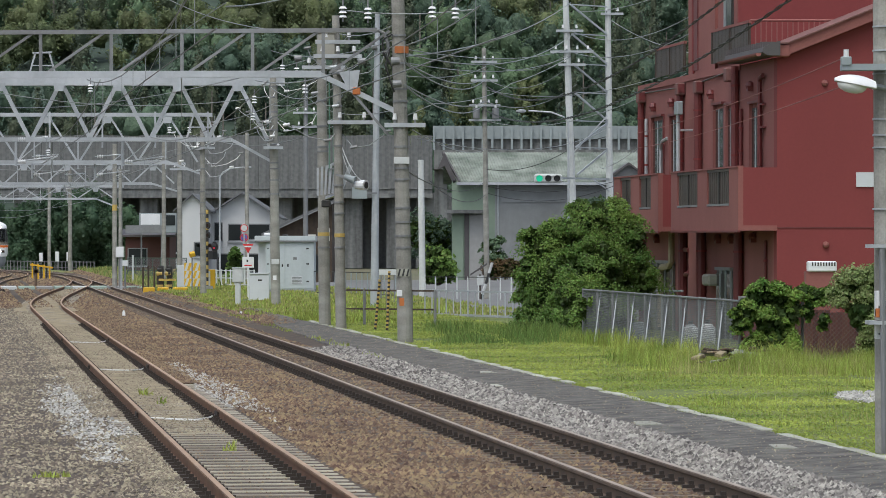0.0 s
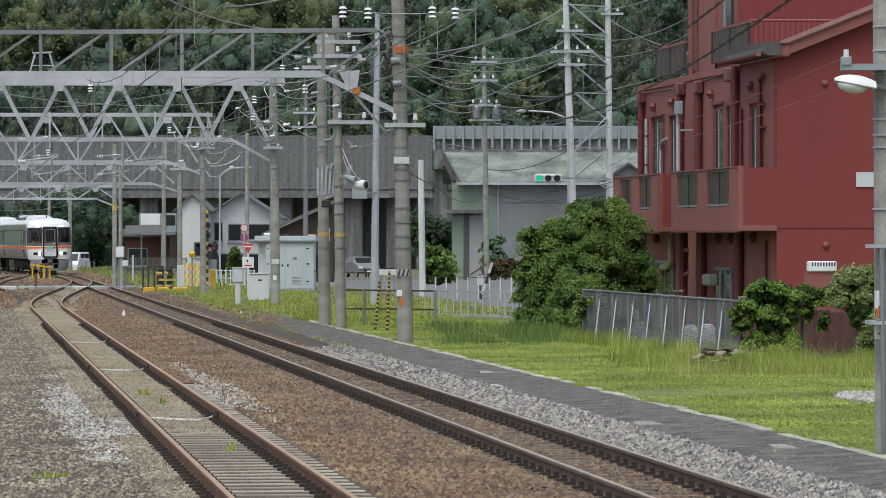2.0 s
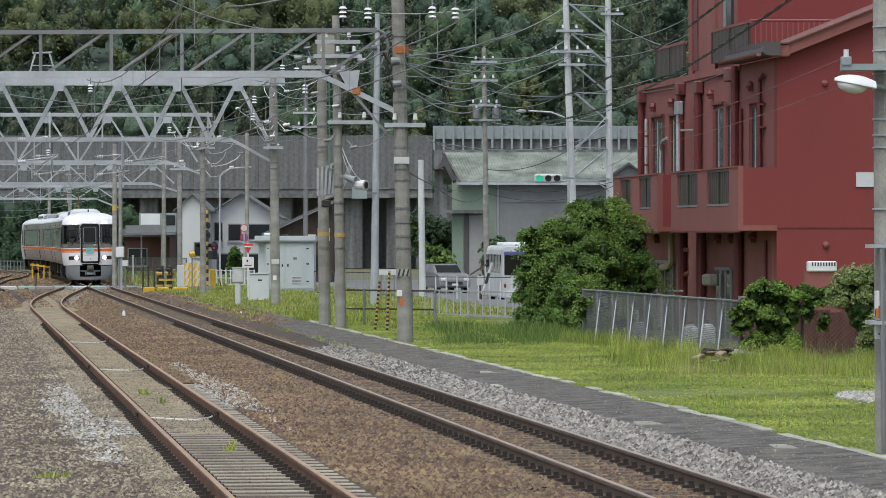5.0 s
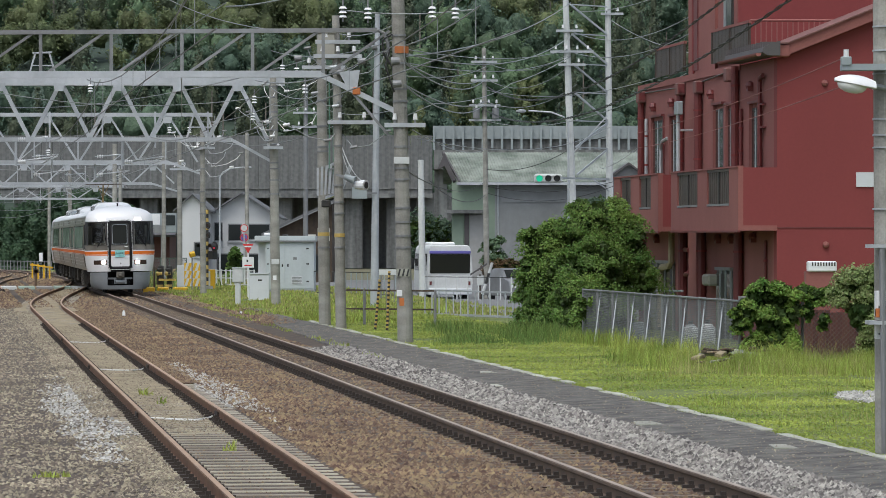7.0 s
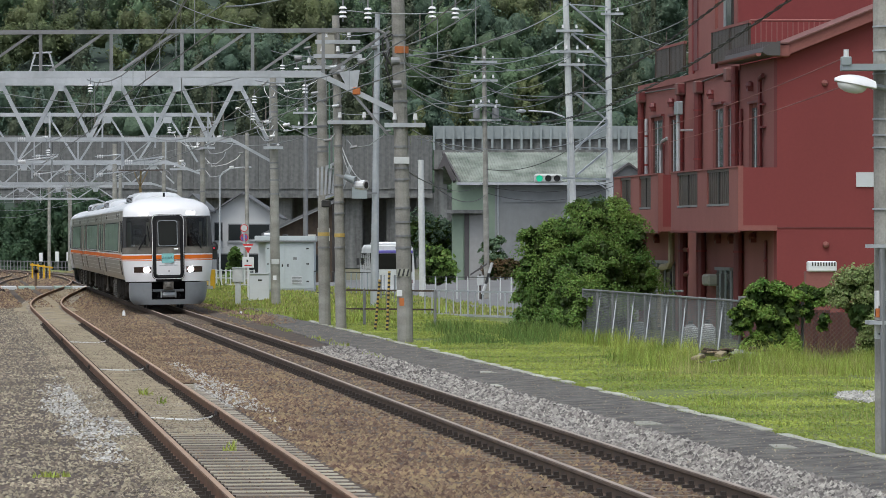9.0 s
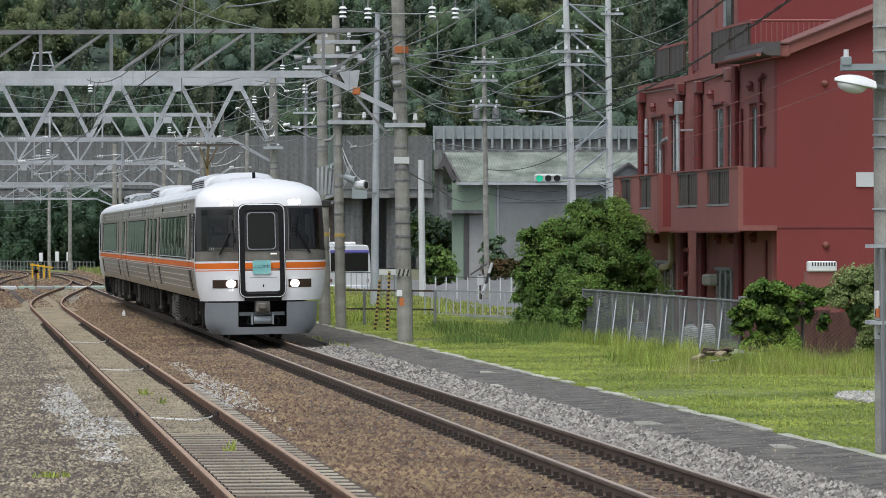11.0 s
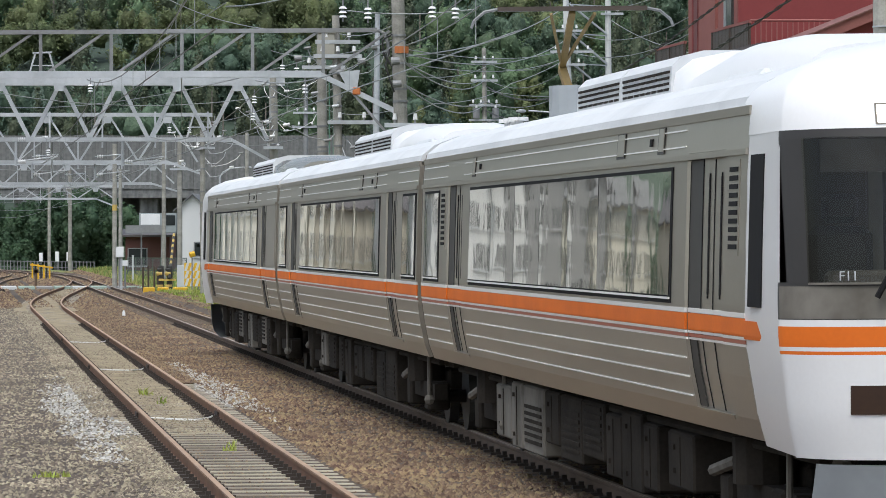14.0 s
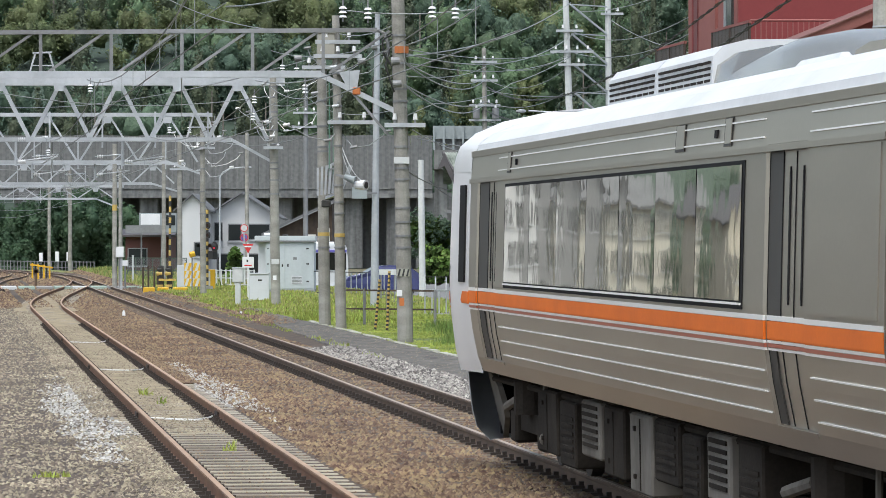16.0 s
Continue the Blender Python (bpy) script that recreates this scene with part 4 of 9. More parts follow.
def bogie(car, yc):
    """A two-axle bogie with side frames, springs and dampers."""
    b = part("bogie", box(bmesh.new(), -0.75, 0.75, yc - 0.35, yc + 0.35, 0.5, 0.75, 0.03), "car_under", car)
    for sx in (-1, 1):
        bm = bmesh.new()
        bar(bm, (sx * 0.98, yc - 1.5, 0.5), (sx * 0.98, yc + 1.5, 0.5), 0.16, 0.2)
        for dy in (-1.05, 1.05):
            box(bm, sx * 0.98 - 0.14, sx * 0.98 + 0.14, yc + dy - 0.2, yc + dy + 0.2, 0.26, 0.62, 0.03)
        part("side_frame", bm, "car_under", b)
        bm = bmesh.new()
        rod(bm, (sx * 1.0, yc, 0.6), (sx * 1.0, yc, 0.95), 0.24, None, 12)
        part("air_spring", bm, "car_under", b)
        bm = bmesh.new()
        rod(bm, (sx * 1.12, yc + 0.45, 0.75), (sx * 1.12, yc + 1.5, 0.62), 0.05, None, 8)
        part("yaw_damper", bm, "car_box", b)
        bm = bmesh.new()
        rod(bm, (sx * 1.15, yc - 1.75, 1.0), (sx * 1.15, yc - 1.7, 0.45), 0.025, None, 6)
        ball(bm, (sx * 1.15, yc - 1.7, 0.42), 0.07, 6)
        part("damper", bm, "car_box", b)
    for dy in (-1.05, 1.05):
        bm = bmesh.new()
        rod(bm, (-0.62, yc + dy, 0.43), (-0.5, yc + dy, 0.43), 0.43, None, 20)
        rod(bm, (0.5, yc + dy, 0.43), (0.62, yc + dy, 0.43), 0.43, None, 20)
        rod(bm, (-0.9, yc + dy, 0.43), (0.9, yc + dy, 0.43), 0.08, None, 8)
        part("wheelset", bm, "steel_dark", b)


def underfloor(car, L, seed):
    r = random.Random(seed)
    y = 5.8
    while y < L - 6.1:
        w = r.uniform(0.7, 1.5)
        top, low = r.choice((0.92, 0.86)), r.choice((0.3, 0.24, 0.4))
        bm = bmesh.new()
        box(bm, -1.18, 1.18, y, y + w, low, top, 0.02)
        e = part("equipment_box", bm, "car_box" if r.random() < 0.45 else "car_under", car)
        if r.random() < 0.5:
            for sx in (-1, 1):
                for k in range(6):
                    bm = bmesh.new()
                    zz = low + 0.1 + k * 0.07
                    box(bm, sx * 1.185 - 0.008, sx * 1.185 + 0.008, y + 0.12, y + w - 0.12, zz, zz + 0.035)
                    part("louvre", bm, "car_under", e)
        else:
            for sx in (-1, 1):
                bm = bmesh.new()
                box(bm, sx * 1.183 - 0.006, sx * 1.183 + 0.006, y + w / 2 - 0.01, y + w / 2 + 0.01, low + 0.03, top - 0.04)
                part("cover_joint", bm, "car_under", e)
                for zz in (low + 0.12, top - 0.15):
                    bm = bmesh.new()
                    box(bm, sx * 1.19 - 0.01, sx * 1.19 + 0.01, y + w * 0.7, y + w * 0.7 + 0.06, zz, zz + 0.04)
                    part("latch", bm, "car_under", e)
        y += w + r.uniform(0.05, 0.6)
    bm = bmesh.new()
    box(bm, -1.0, 1.0, 0.6, L - 0.6, 0.85, 1.02)
    for sx in (-1, 1):
        rod(bm, (sx * 1.1, 1.0, 0.9), (sx * 1.1, L - 1.0, 0.88), 0.035, None, 6)
    part("underframe", bm, "car_under", car)


M["cover_brown"] = material("weathered grey metal cover", (0.36, 0.35, 0.31), (0.26, 0.25, 0.22), 0.5, 0.25, metal=0.7)


def roof_units(car, white_dome=True, back=0.0):
    """Air conditioner: a smooth humped cover with two grilled boxes behind it."""
    bm = bmesh.new()
    n = 14
    rows = []
    for i in range(n + 1):
        u = i / n
        y = 4.0 + back * 1.6 + (5.0 - back * 0.7) * u
        h = 0.3 * math.sin(math.pi * min(1, 0.06 + u * 1.02) ** 0.75) ** 0.6 if u < 0.9 else 0.3
        h = max(h, 0.03) if u < 0.9 else 0.31
        w = 0.75 * (0.7 + 0.3 * min(1, u * 3))
        rows.append([bm.verts.new((w * a, y, 3.64 + (0.06 + h * (1 - 0.15 * back)) * b)) for a, b in ((-1.05, 0), (-1, 0.55), (-0.8, 0.85), (-0.4, 1), (0.4, 1), (0.8, 0.85), (1, 0.55), (1.05, 0))])
    for r0, r1 in zip(rows, rows[1:]):
        for i in range(7):
            bm.faces.new((r0[i], r0[i + 1], r1[i + 1], r1[i]))
    bm.faces.new(rows[0])
    bm.faces.new(rows[-1][::-1])
    u = part("roof_cover", bm, "car_white" if white_dome else "cover_brown", car, "smooth humped white roof cover" if white_dome else "smooth humped grey roof cover", smooth=True)
    for sx in (-1, 1):
        part("duct", box(bmesh.new(), sx * 0.76 - 0.07, sx * 0.76 + 0.07, 4.6, 6.2, 3.58, 3.71, 0.05), "car_roof", car)
    for y0 in (8.9 + back, 11.75 + back):
        bm = bmesh.new()
        prism(bm, [(-0.8, 3.6), (-0.78, 3.9), (-0.7, 3.98), (-0.5, 4.03), (0.5, 4.03), (0.7, 3.98), (0.78, 3.9), (0.8, 3.6)], y0, y0 + 2.8)
        g = part("air_conditioner", bm, "car_roof", car, "pale grey grilled roof unit")
        for sx in (-1, 1):
            for k in range(8):
                for j in range(4):
                    bm = bmesh.new()
                    y1 = y0 + 0.1 + k * 0.33
                    zz = 3.69 + 0.05 * j
                    box(bm, sx * 0.787 - 0.012, sx * 0.787 + 0.012, y1, y1 + 0.27, zz, zz + 0.022)
                    part("grille_slot", bm, "car_under", g)


def pantograph(car, y):
    p = part("pantograph", bar(bmesh.new(), (-0.85, y, 4.99), (0.85, y, 4.99), 0.09, 0.05), "louvre", car, "raised single-arm pantograph")
    bm = bmesh.new()
    for sx in (-1, 1):
        bm = bmesh.new()
        tube(bm, [(sx * 0.85, y, 4.99), (sx * 1.0, y, 4.96), (sx * 1.12, y, 4.86), (sx * 1.15, y, 4.78)], 0.018)
        part("horn", bm, "steel_dull", p)
    bm = bmesh.new()
    bar(bm, (0, y, 4.95), (0, y + 0.9, 4.35), 0.07, 0.06)
    bar(bm, (0.0, y + 0.9, 4.35), (0, y - 0.1, 3.85), 0.09, 0.08)
    bar(bm, (-0.25, y - 0.05, 4.93), (0, y + 0.9, 4.37), 0.03, 0.03)
    bar(bm, (0.25, y - 0.05, 4.93), (0, y + 0.9, 4.37), 0.03, 0.03)
    part("arm", bm, "ochre", p, "ochre arm")
    bm = bmesh.new()
    rod(bm, (0, y, 3.68), (0, y, 4.12), 0.28, None, 16)
    part("screen", bm, "car_skirt", p, "grey round screen")
    bm = bmesh.new()
    for k in range(3):
        bm = bmesh.new()
        rod(bm, (-0.5, y + 1.0 + k * 0.45, 3.62), (-0.5, y + 1.0 + k * 0.45, 3.76), 0.05, None, 8)
        rod(bm, (-0.5, y + 1.0 + k * 0.45, 3.76), (-0.5, y + 1.0 + k * 0.45, 3.8), 0.12, None, 10)
        part("insulator", bm, "insulator", p)


# the cab front, a rounded and raked surface: u runs across from -1 to 1
RAKE = [(0.19, -0.08), (0.5, -0.18), (0.95, -0.27), (1.3, -0.3), (1.9, -0.3), (2.5, -0.25), (3.12, -0.16), (3.3, -0.11), (3.43, -0.04), (3.57, 0.14), (3.69, 0.44), (3.78, 0.98), (3.81, 1.6)]
FACE_W = [(0.19, 1.12), (0.32, 1.25), (0.95, 1.4), (1.2, 1.455), (1.75, 1.515), (2.0, 1.515), (3.05, 1.47), (3.25, 1.455), (3.3, 1.445), (3.43, 1.4), (3.57, 1.25), (3.69, 0.98), (3.78, 0.53), (3.81, 0.02)]


def lookup(table, z):
    for (a, p), (b, q) in zip(table, table[1:]):
        if a <= z <= b:
            return p + (q - p) * (z - a) / (b - a)
    return table[0][1] if z < table[0][0] else table[-1][1]


def face_point(x, z, out=0.0):
    u = max(-1, min(1, x / lookup(FACE_W, z)))
    y = lookup(RAKE, z) + 0.27 * u * u + 0.4 * abs(u) ** 9
    return (x, y - out, z)


def face_patch(car, name, mat, x0, x1, z0, z1, out, label="", full=False, nx=10, nz=4, thick=0.05, cut=0.0):
    """A slab lying on the cab front. full: it spans the face from edge to edge."""
    bm = bmesh.new()
    grid = []
    for o in (out, out - thick):
        g = []
        for j in range(nz + 1):
            z = z0 + (z1 - z0) * j / nz
            a, b = (x0, x1) if not full else (-lookup(FACE_W, z), lookup(FACE_W, z))
            t = min(j, nz - j)
            c = cut if t == 0 else 0
            g.append([bm.verts.new(face_point(math.copysign(min(abs(x), lookup(FACE_W, z)), x), z, o)) for x in [a + c + (b - a - 2 * c) * (0.5 - 0.5 * math.cos(math.pi * i / nx) if full else i / nx) for i in range(nx + 1)]])
        grid.append(g)
    f, k = grid
    for j in range(nz):
        for i in range(nx):
            bm.faces.new((f[j][i], f[j][i + 1], f[j + 1][i + 1], f[j + 1][i]))
    for j in range(nz):
        bm.faces.new((f[j][0], f[j + 1][0], k[j + 1][0], k[j][0]))
        bm.faces.new((f[j][nx], k[j][nx], k[j + 1][nx], f[j + 1][nx]))
    for i in range(nx):
        bm.faces.new((f[0][i], k[0][i], k[0][i + 1], f[0][i + 1]))
        bm.faces.new((f[nz][i], f[nz][i + 1], k[nz][i + 1], k[nz][i]))
    return part(name, bm, mat, car, label, smooth=True)


def rounded(x0, x1, z0, z1, r, n=5):
    pts = []
    for cx, cz, a0 in ((x1 - r, z1 - r, 0), (x0 + r, z1 - r, 90), (x0 + r, z0 + r, 180), (x1 - r, z0 + r, 270)):
        for k in range(n + 1):
            a = radians(a0 + 90 * k / n)
            pts.append((cx + r * math.cos(a), cz + r * math.sin(a)))
    return pts


def face_plate(car, name, mat, outline, out, thick=0.03, label=""):
    """A plate with the given outline, set on the cab front."""
    bm = bmesh.new()
    a = [bm.verts.new(face_point(x, z, out)) for x, z in outline]
    b = [bm.verts.new(face_point(x, z, out - thick)) for x, z in outline]
    bm.faces.new(a[::-1])
    for i in range(len(a)):
        j = (i + 1) % len(a)
        bm.faces.new((a[i], a[j], b[j], b[i]))
    return part(name, bm, mat, car, label)


def face_ring(car, name, mat, o_out, o_in, out, label="", thick=0.03):
    bm = bmesh.new()
    a = [bm.verts.new(face_point(x, z, out)) for x, z in o_out]
    b = [bm.verts.new(face_point(x, z, out)) for x, z in o_in]
    c = [bm.verts.new(face_point(x, z, out - thick)) for x, z in o_out]
    e = [bm.verts.new(face_point(x, z, out - thick)) for x, z in o_in]
    for i in range(len(a)):
        j = (i + 1) % len(a)
        bm.faces.new((a[j], a[i], b[i], b[j]))
        bm.faces.new((a[i], a[j], c[j], c[i]))
        bm.faces.new((b[j], b[i], e[i], e[j]))
    return part(name, bm, mat, car, label)


def sign_text(car, name, body, x, z, size, mat, out):
    """Lettering laid on the cab front."""
    cu = bpy.data.curves.new(name, "FONT")
    cu.body, cu.size, cu.align_x, cu.align_y, cu.extrude = body, size, "CENTER", "CENTER", 0.002
    tmp = bpy.data.objects.new(name, cu)
    scene.collection.objects.link(tmp)
    dg = bpy.context.evaluated_depsgraph_get()
    me = bpy.data.meshes.new_from_object(tmp.evaluated_get(dg))
    bpy.data.objects.remove(tmp)
    me.materials.clear()
    me.materials.append(M[mat])
    ob = new(name, me)
    ob.parent = car
    p = face_point(x, z, out)
    ob.matrix_basis = Matrix.Translation(p) @ Matrix.Rotation(radians(90), 4, "X")
    return ob


ROOF_W = [(z, x) for x, z in SECTION]


def cab_front(car, lit):
    # white lower face, stripe, mask and cap, one band above the other
    face_patch(car, "lower_face", "car_white", 0, 0, 0.965, 1.655, 0.0, "white enamel lower front", full=True, nx=20, nz=6)
    face_patch(car, "pinstripe", "car_orange", 0, 0, 1.655, 1.678, 0.0, "", full=True, nx=20, nz=1)
    face_patch(car, "pale_line", "car_white", 0, 0, 1.678, 1.705, 0.0, "", full=True, nx=20, nz=1)
    face_patch(car, "stripe", "car_orange", 0, 0, 1.705, 1.84, 0.0, "orange front stripe", full=True, nx=20, nz=2)
    face_patch(car, "pale_line", "car_white", 0, 0, 1.84, 1.885, 0.0, "", full=True, nx=20, nz=1)
    face_patch(car, "mask", "car_mask", 0, 0, 1.885, 2.13, 0.0, "dark grey windscreen surround", full=True, nx=20, nz=2)
    face_patch(car, "mask", "car_mask", 0, 0, 3.08, 3.14, 0.0, full=True, nx=20, nz=1)
    face_patch(car, "mask", "car_mask", -0.61, 0.61, 2.13, 3.08, 0.0, nx=6, nz=5)
    for sx in (-1, 1):
        face_patch(car, "mask", "car_mask", *((1.36, 1.47) if sx > 0 else (-1.47, -1.36)), 2.13, 3.08, 0.0, nx=4, nz=5)
    # the cab behind the glass
    part("cab_bulkhead", box(bmesh.new(), -1.38, 1.38, 1.56, 1.6, 1.1, 3.16), "cab_dark", car)
    for sx in (-1, 1):
        part("cab_lining", box(bmesh.new(), sx * 1.34 - 0.01, sx * 1.34 + 0.01, 0.75, 1.56, 1.6, 3.2), "cab_dark", car)
    part("cab_ceiling", box(bmesh.new(), -1.33, 1.33, 0.35, 1.56, 3.17, 3.19), "cab_dark", car)
    part("cab_desk", box(bmesh.new(), -1.3, 1.3, 0.42, 0.85, 1.9, 2.06, 0.03), "car_mask", car)
    part("desk_panel", box(bmesh.new(), -1.15, -0.62, 0.5, 0.7, 2.06, 2.2, 0.03), "car_box", car)
    for x in (-0.92, 0.95):
        bm = bmesh.new()
        box(bm, x - 0.23, x + 0.23, 1.18, 1.3, 1.7, 2.5, 0.06)
        box(bm, x - 0.13, x + 0.13, 1.18, 1.27, 2.52, 2.72, 0.04)
        part("seat", bm, "car_mask", car, "dark cab seat")
    for x, w in ((-1.22, 0.16), (-0.6, 0.1), (0.64, 0.14), (1.2, 0.1)):
        part("cab_window_back", box(bmesh.new(), x - w / 2, x + w / 2, 1.545, 1.56, 2.1, 2.95), "curtain", car)
    part("sun_blind", box(bmesh.new(), -1.2, -0.72, 0.5, 0.515, 2.86, 3.08), "car_box", car)
    bm = bmesh.new()
    zs = [3.14, 3.2, 3.26, 3.32, 3.37, 3.43, 3.5, 3.57, 3.63, 3.69, 3.74, 3.78, 3.8]
    rows = []
    for z in zs:
        w = lookup(FACE_W, z)
        back = 1.87 if z < 3.345 else 2.15
        row = [bm.verts.new(face_point(w * math.sin(math.pi / 2 * (i / 12)), z)) for i in range(-12, 13)]
        wb = side_x(z) + 0.004 if z < 3.345 else lookup(ROOF_W, z) + 0.006
        rows.append([bm.verts.new((-wb, back, min(z, 3.756)))] + row + [bm.verts.new((wb, back, min(z, 3.756)))])
    for r0, r1 in zip(rows, rows[1:]):
        for i in range(len(r0) - 1):
            bm.faces.new((r0[i], r0[i + 1], r1[i + 1], r1[i]))
    part("cap", bm, "car_white", car, "rounded white roof cap", smooth=True)
    # white side wrap from the front to the first steel sheet
    for sx in (-1, 1):
        bm = bmesh.new()
        zs2 = [0.97, 1.2, 1.655, 1.9, 2.4, 2.9, 3.145]
        rows = []
        for z in zs2:
            w = lookup(FACE_W, z)
            p = face_point(sx * w, z)
            xb = side_x(max(1.0, z)) if z < 3.4 else w
            y1 = 1.87
            rows.append([bm.verts.new((p[0] + (sx * xb - p[0]) * k, p[1] + (max(y1, p[1] + 0.2) - p[1]) * k, z)) for k in (0, 0.35, 0.7, 1.0)])
        for r0, r1 in zip(rows, rows[1:]):
            for i in range(3):
                bm.faces.new((r0[i], r0[i + 1], r1[i + 1], r1[i]))
        part("corner", bm, "car_white", car, "white rounded corner", smooth=True)
        bm = bmesh.new()
        side_slab(bm, 0.5, 1.85, 1.72, 1.85, 0.012, sx)
        part("stripe", bm, "car_orange", car)
        bm = bmesh.new()
        side_slab(bm, 1.12, 1.6, 1.95, 3.0, 0.03, sx)
        part("side_lamp_strip", bm, "car_black", car)
    face_patch(car, "mask_foot", "car_box", 0, 0, 1.892, 2.105, 0.004, "dusty lower edge of the mask", full=True, nx=20, nz=2, thick=0.02)
    # windscreens
    for sx in (-1, 1):
        x0, x1 = (-1.37, -0.6) if sx < 0 else (0.6, 1.37)
        w = face_patch(car, "windscreen", "screen_glass", x0, x1, 2.125, 3.085, 0.012, "dark windscreen", nx=8, nz=6)
        w.visible_shadow = False
        face_patch(w, "sill", "car_box", x0, x1, 2.115, 2.13, 0.02, nx=8, nz=1, thick=0.02)
        xi = x0 + 0.02 if sx > 0 else x1 - 0.02
        face_patch(w, "edge", "car_box", xi - 0.008, xi + 0.008, 2.13, 3.05, 0.02, nx=1, nz=6, thick=0.02)
        bm = bmesh.new()
        a, c = (-0.98, 2.03), (-0.72, 2.52)
        if sx > 0:
            a, c = (1.12, 2.05), (0.8, 2.6)
        tube(bm, [face_point(*a, 0.05), face_point((a[0] + c[0]) / 2, (a[1] + c[1]) / 2, 0.08), face_point(*c, 0.06)], 0.02)
        tube(bm, [face_point(c[0] - sx * 0.05 + 0.05, c[1] - 0.22, 0.05), face_point(c[0] + 0.05, c[1] + 0.3, 0.05)], 0.017)
        part("wiper", bm, "car_black", w)
    # gangway door with its raised frame
    o1, o2, o3 = rounded(-0.545, 0.545, 1.03, 3.2, 0.17), rounded(-0.515, 0.515, 1.06, 3.17, 0.15), rounded(-0.40, 0.40, 1.12, 3.05, 0.1)
    f = face_ring(car, "gangway_frame", "car_black", o1, o3, 0.09, "black rounded gangway frame", 0.1)
    face_ring(f, "frame_line", "car_rib", rounded(-0.53, 0.53, 1.045, 3.185, 0.16), o2, 0.096, "silver line", 0.01)
    d = face_plate(car, "gangway_door", "car_mask", rounded(-0.41, 0.41, 1.11, 3.06, 0.1), 0.04, 0.03)
    face_plate(d, "door_window", "cab_glass", rounded(-0.32, 0.30, 2.16, 2.98, 0.08), 0.05, 0.012)
    face_ring(d, "window_edge", "car_skirt", rounded(-0.34, 0.32, 2.14, 3.0, 0.09), rounded(-0.32, 0.30, 2.16, 2.98, 0.08), 0.054, "", 0.012)
    face_plate(d, "white_panel", "car_white", rounded(-0.40, 0.40, 1.2, 1.655, 0.02), 0.05, 0.012)
    face_plate(d, "stripe", "car_orange", rounded(-0.40, 0.40, 1.705, 1.84, 0.01), 0.05, 0.012)
    face_plate(d, "pale_line", "car_white", rounded(-0.40, 0.40, 1.842, 1.885, 0.01), 0.05, 0.012)
    fl = face_plate(d, "flap", "car_white", [(-0.36, 1.18), (0.38, 1.18), (0.32, 1.5), (-0.28, 1.5)], 0.07, 0.03)
    face_plate(fl, "flap_slot", "car_black", rounded(0.0, 0.03, 1.28, 1.34, 0.005), 0.075, 0.01)
    face_plate(fl, "flap_shade", "car_skirt", rounded(-0.3, 0.33, 1.495, 1.51, 0.004), 0.075, 0.01)
    bm = bmesh.new()
    p = face_point(0.26, 2.04, 0.07)
    tube(bm, [(p[0] - 0.07, p[1], p[2]), (p[0] + 0.07, p[1], p[2])], 0.02)
    part("handle", bm, "car_rib", d)
    if lit:
        b = face_plate(d, "train_sign", "sign_teal", rounded(-0.225, 0.19, 1.585, 1.895, 0.04), 0.075, 0.03, "teal train-name board")
        sign_text(b, "lettering", "ふじかわ", -0.018, 1.75, 0.098, "black", 0.09)
        sign_text(car, "lettering", "F11", -1.15, 2.17, 0.09, "white_dirty", 0.05)
    # lamps
    for sx in (-1, 1):
        xs = (-1.22, -0.56) if sx < 0 else (0.56, 1.22)
        xs = (-1.14, -0.57) if sx < 0 else (0.6, 1.14)
        h = face_patch(car, "headlight", "lamp_dark", xs[0], xs[1], 1.265, 1.455, 0.008, "oblong headlight with a lit inner lamp", nx=8, nz=1)
        xl = (xs[1] - 0.26, xs[1] - 0.05) if sx < 0 else (xs[0] + 0.05, xs[0] + 0.25)
        face_plate(h, "lamp", "lamp_glow" if lit else "lamp_dark", rounded(xl[0], xl[1], 1.28, 1.44, 0.078), 0.02, 0.02, "glowing white lamp" if lit else "")
        xm = (-0.92, -0.64) if sx < 0 else (0.64, 0.92)
        face_patch(car, "lamp_rim", "car_box", xm[0] - 0.012, xm[1] + 0.012, 3.163, 3.302, 0.006, nx=4, nz=2, thick=0.03)
        face_patch(car, "marker_lamp", "lamp_dim" if lit else "lamp_dark", xm[0], xm[1], 3.175, 3.29, 0.012, "marker lamp in the white cap", nx=4, nz=2, thick=0.03)
    face_patch(car, "coupler_notch", "car_black", -0.42, 0.44, 0.955, 1.1, 0.012, nx=6, nz=1)
    # skirt, coupler and its recess
    for sx in (-1, 1):
        x0, x1 = (-1.3, -0.56) if sx < 0 else (0.56, 1.3)
        face_patch(car, "skirt", "car_skirt", x0, x1, 0.19, 0.93, 0.0, "grey painted skirt", nx=8, nz=5, thick=0.1)
    face_patch(car, "skirt_lip", "car_skirt", -0.565, 0.565, 0.19, 0.36, 0.0, nx=8, nz=2, thick=0.1)
    for sx in (-1, 1):
        bm = bmesh.new()
        pts = [(0.4, 0.93), (0.7, 0.93), (1.0, 0.8), (1.1, 0.62), (1.0, 0.45), (0.4, 0.2)]
        a = [bm.verts.new((sx * (1.1 - 0.22 * (0.93 - z)), y, z)) for y, z in pts]
        b = [bm.verts.new((sx * (1.04 - 0.22 * (0.93 - z)), y, z)) for y, z in pts]
        bm.faces.new(a)
        bm.faces.new(b[::-1])
        for i in range(6):
            bm.faces.new((a[i], b[i], b[(i + 1) % 6], a[(i + 1) % 6]))
        part("skirt_side", bm, "car_box", car)
    bm = bmesh.new()
    box(bm, -0.98, 0.98, 0.45, 0.5, 0.25, 1.0)
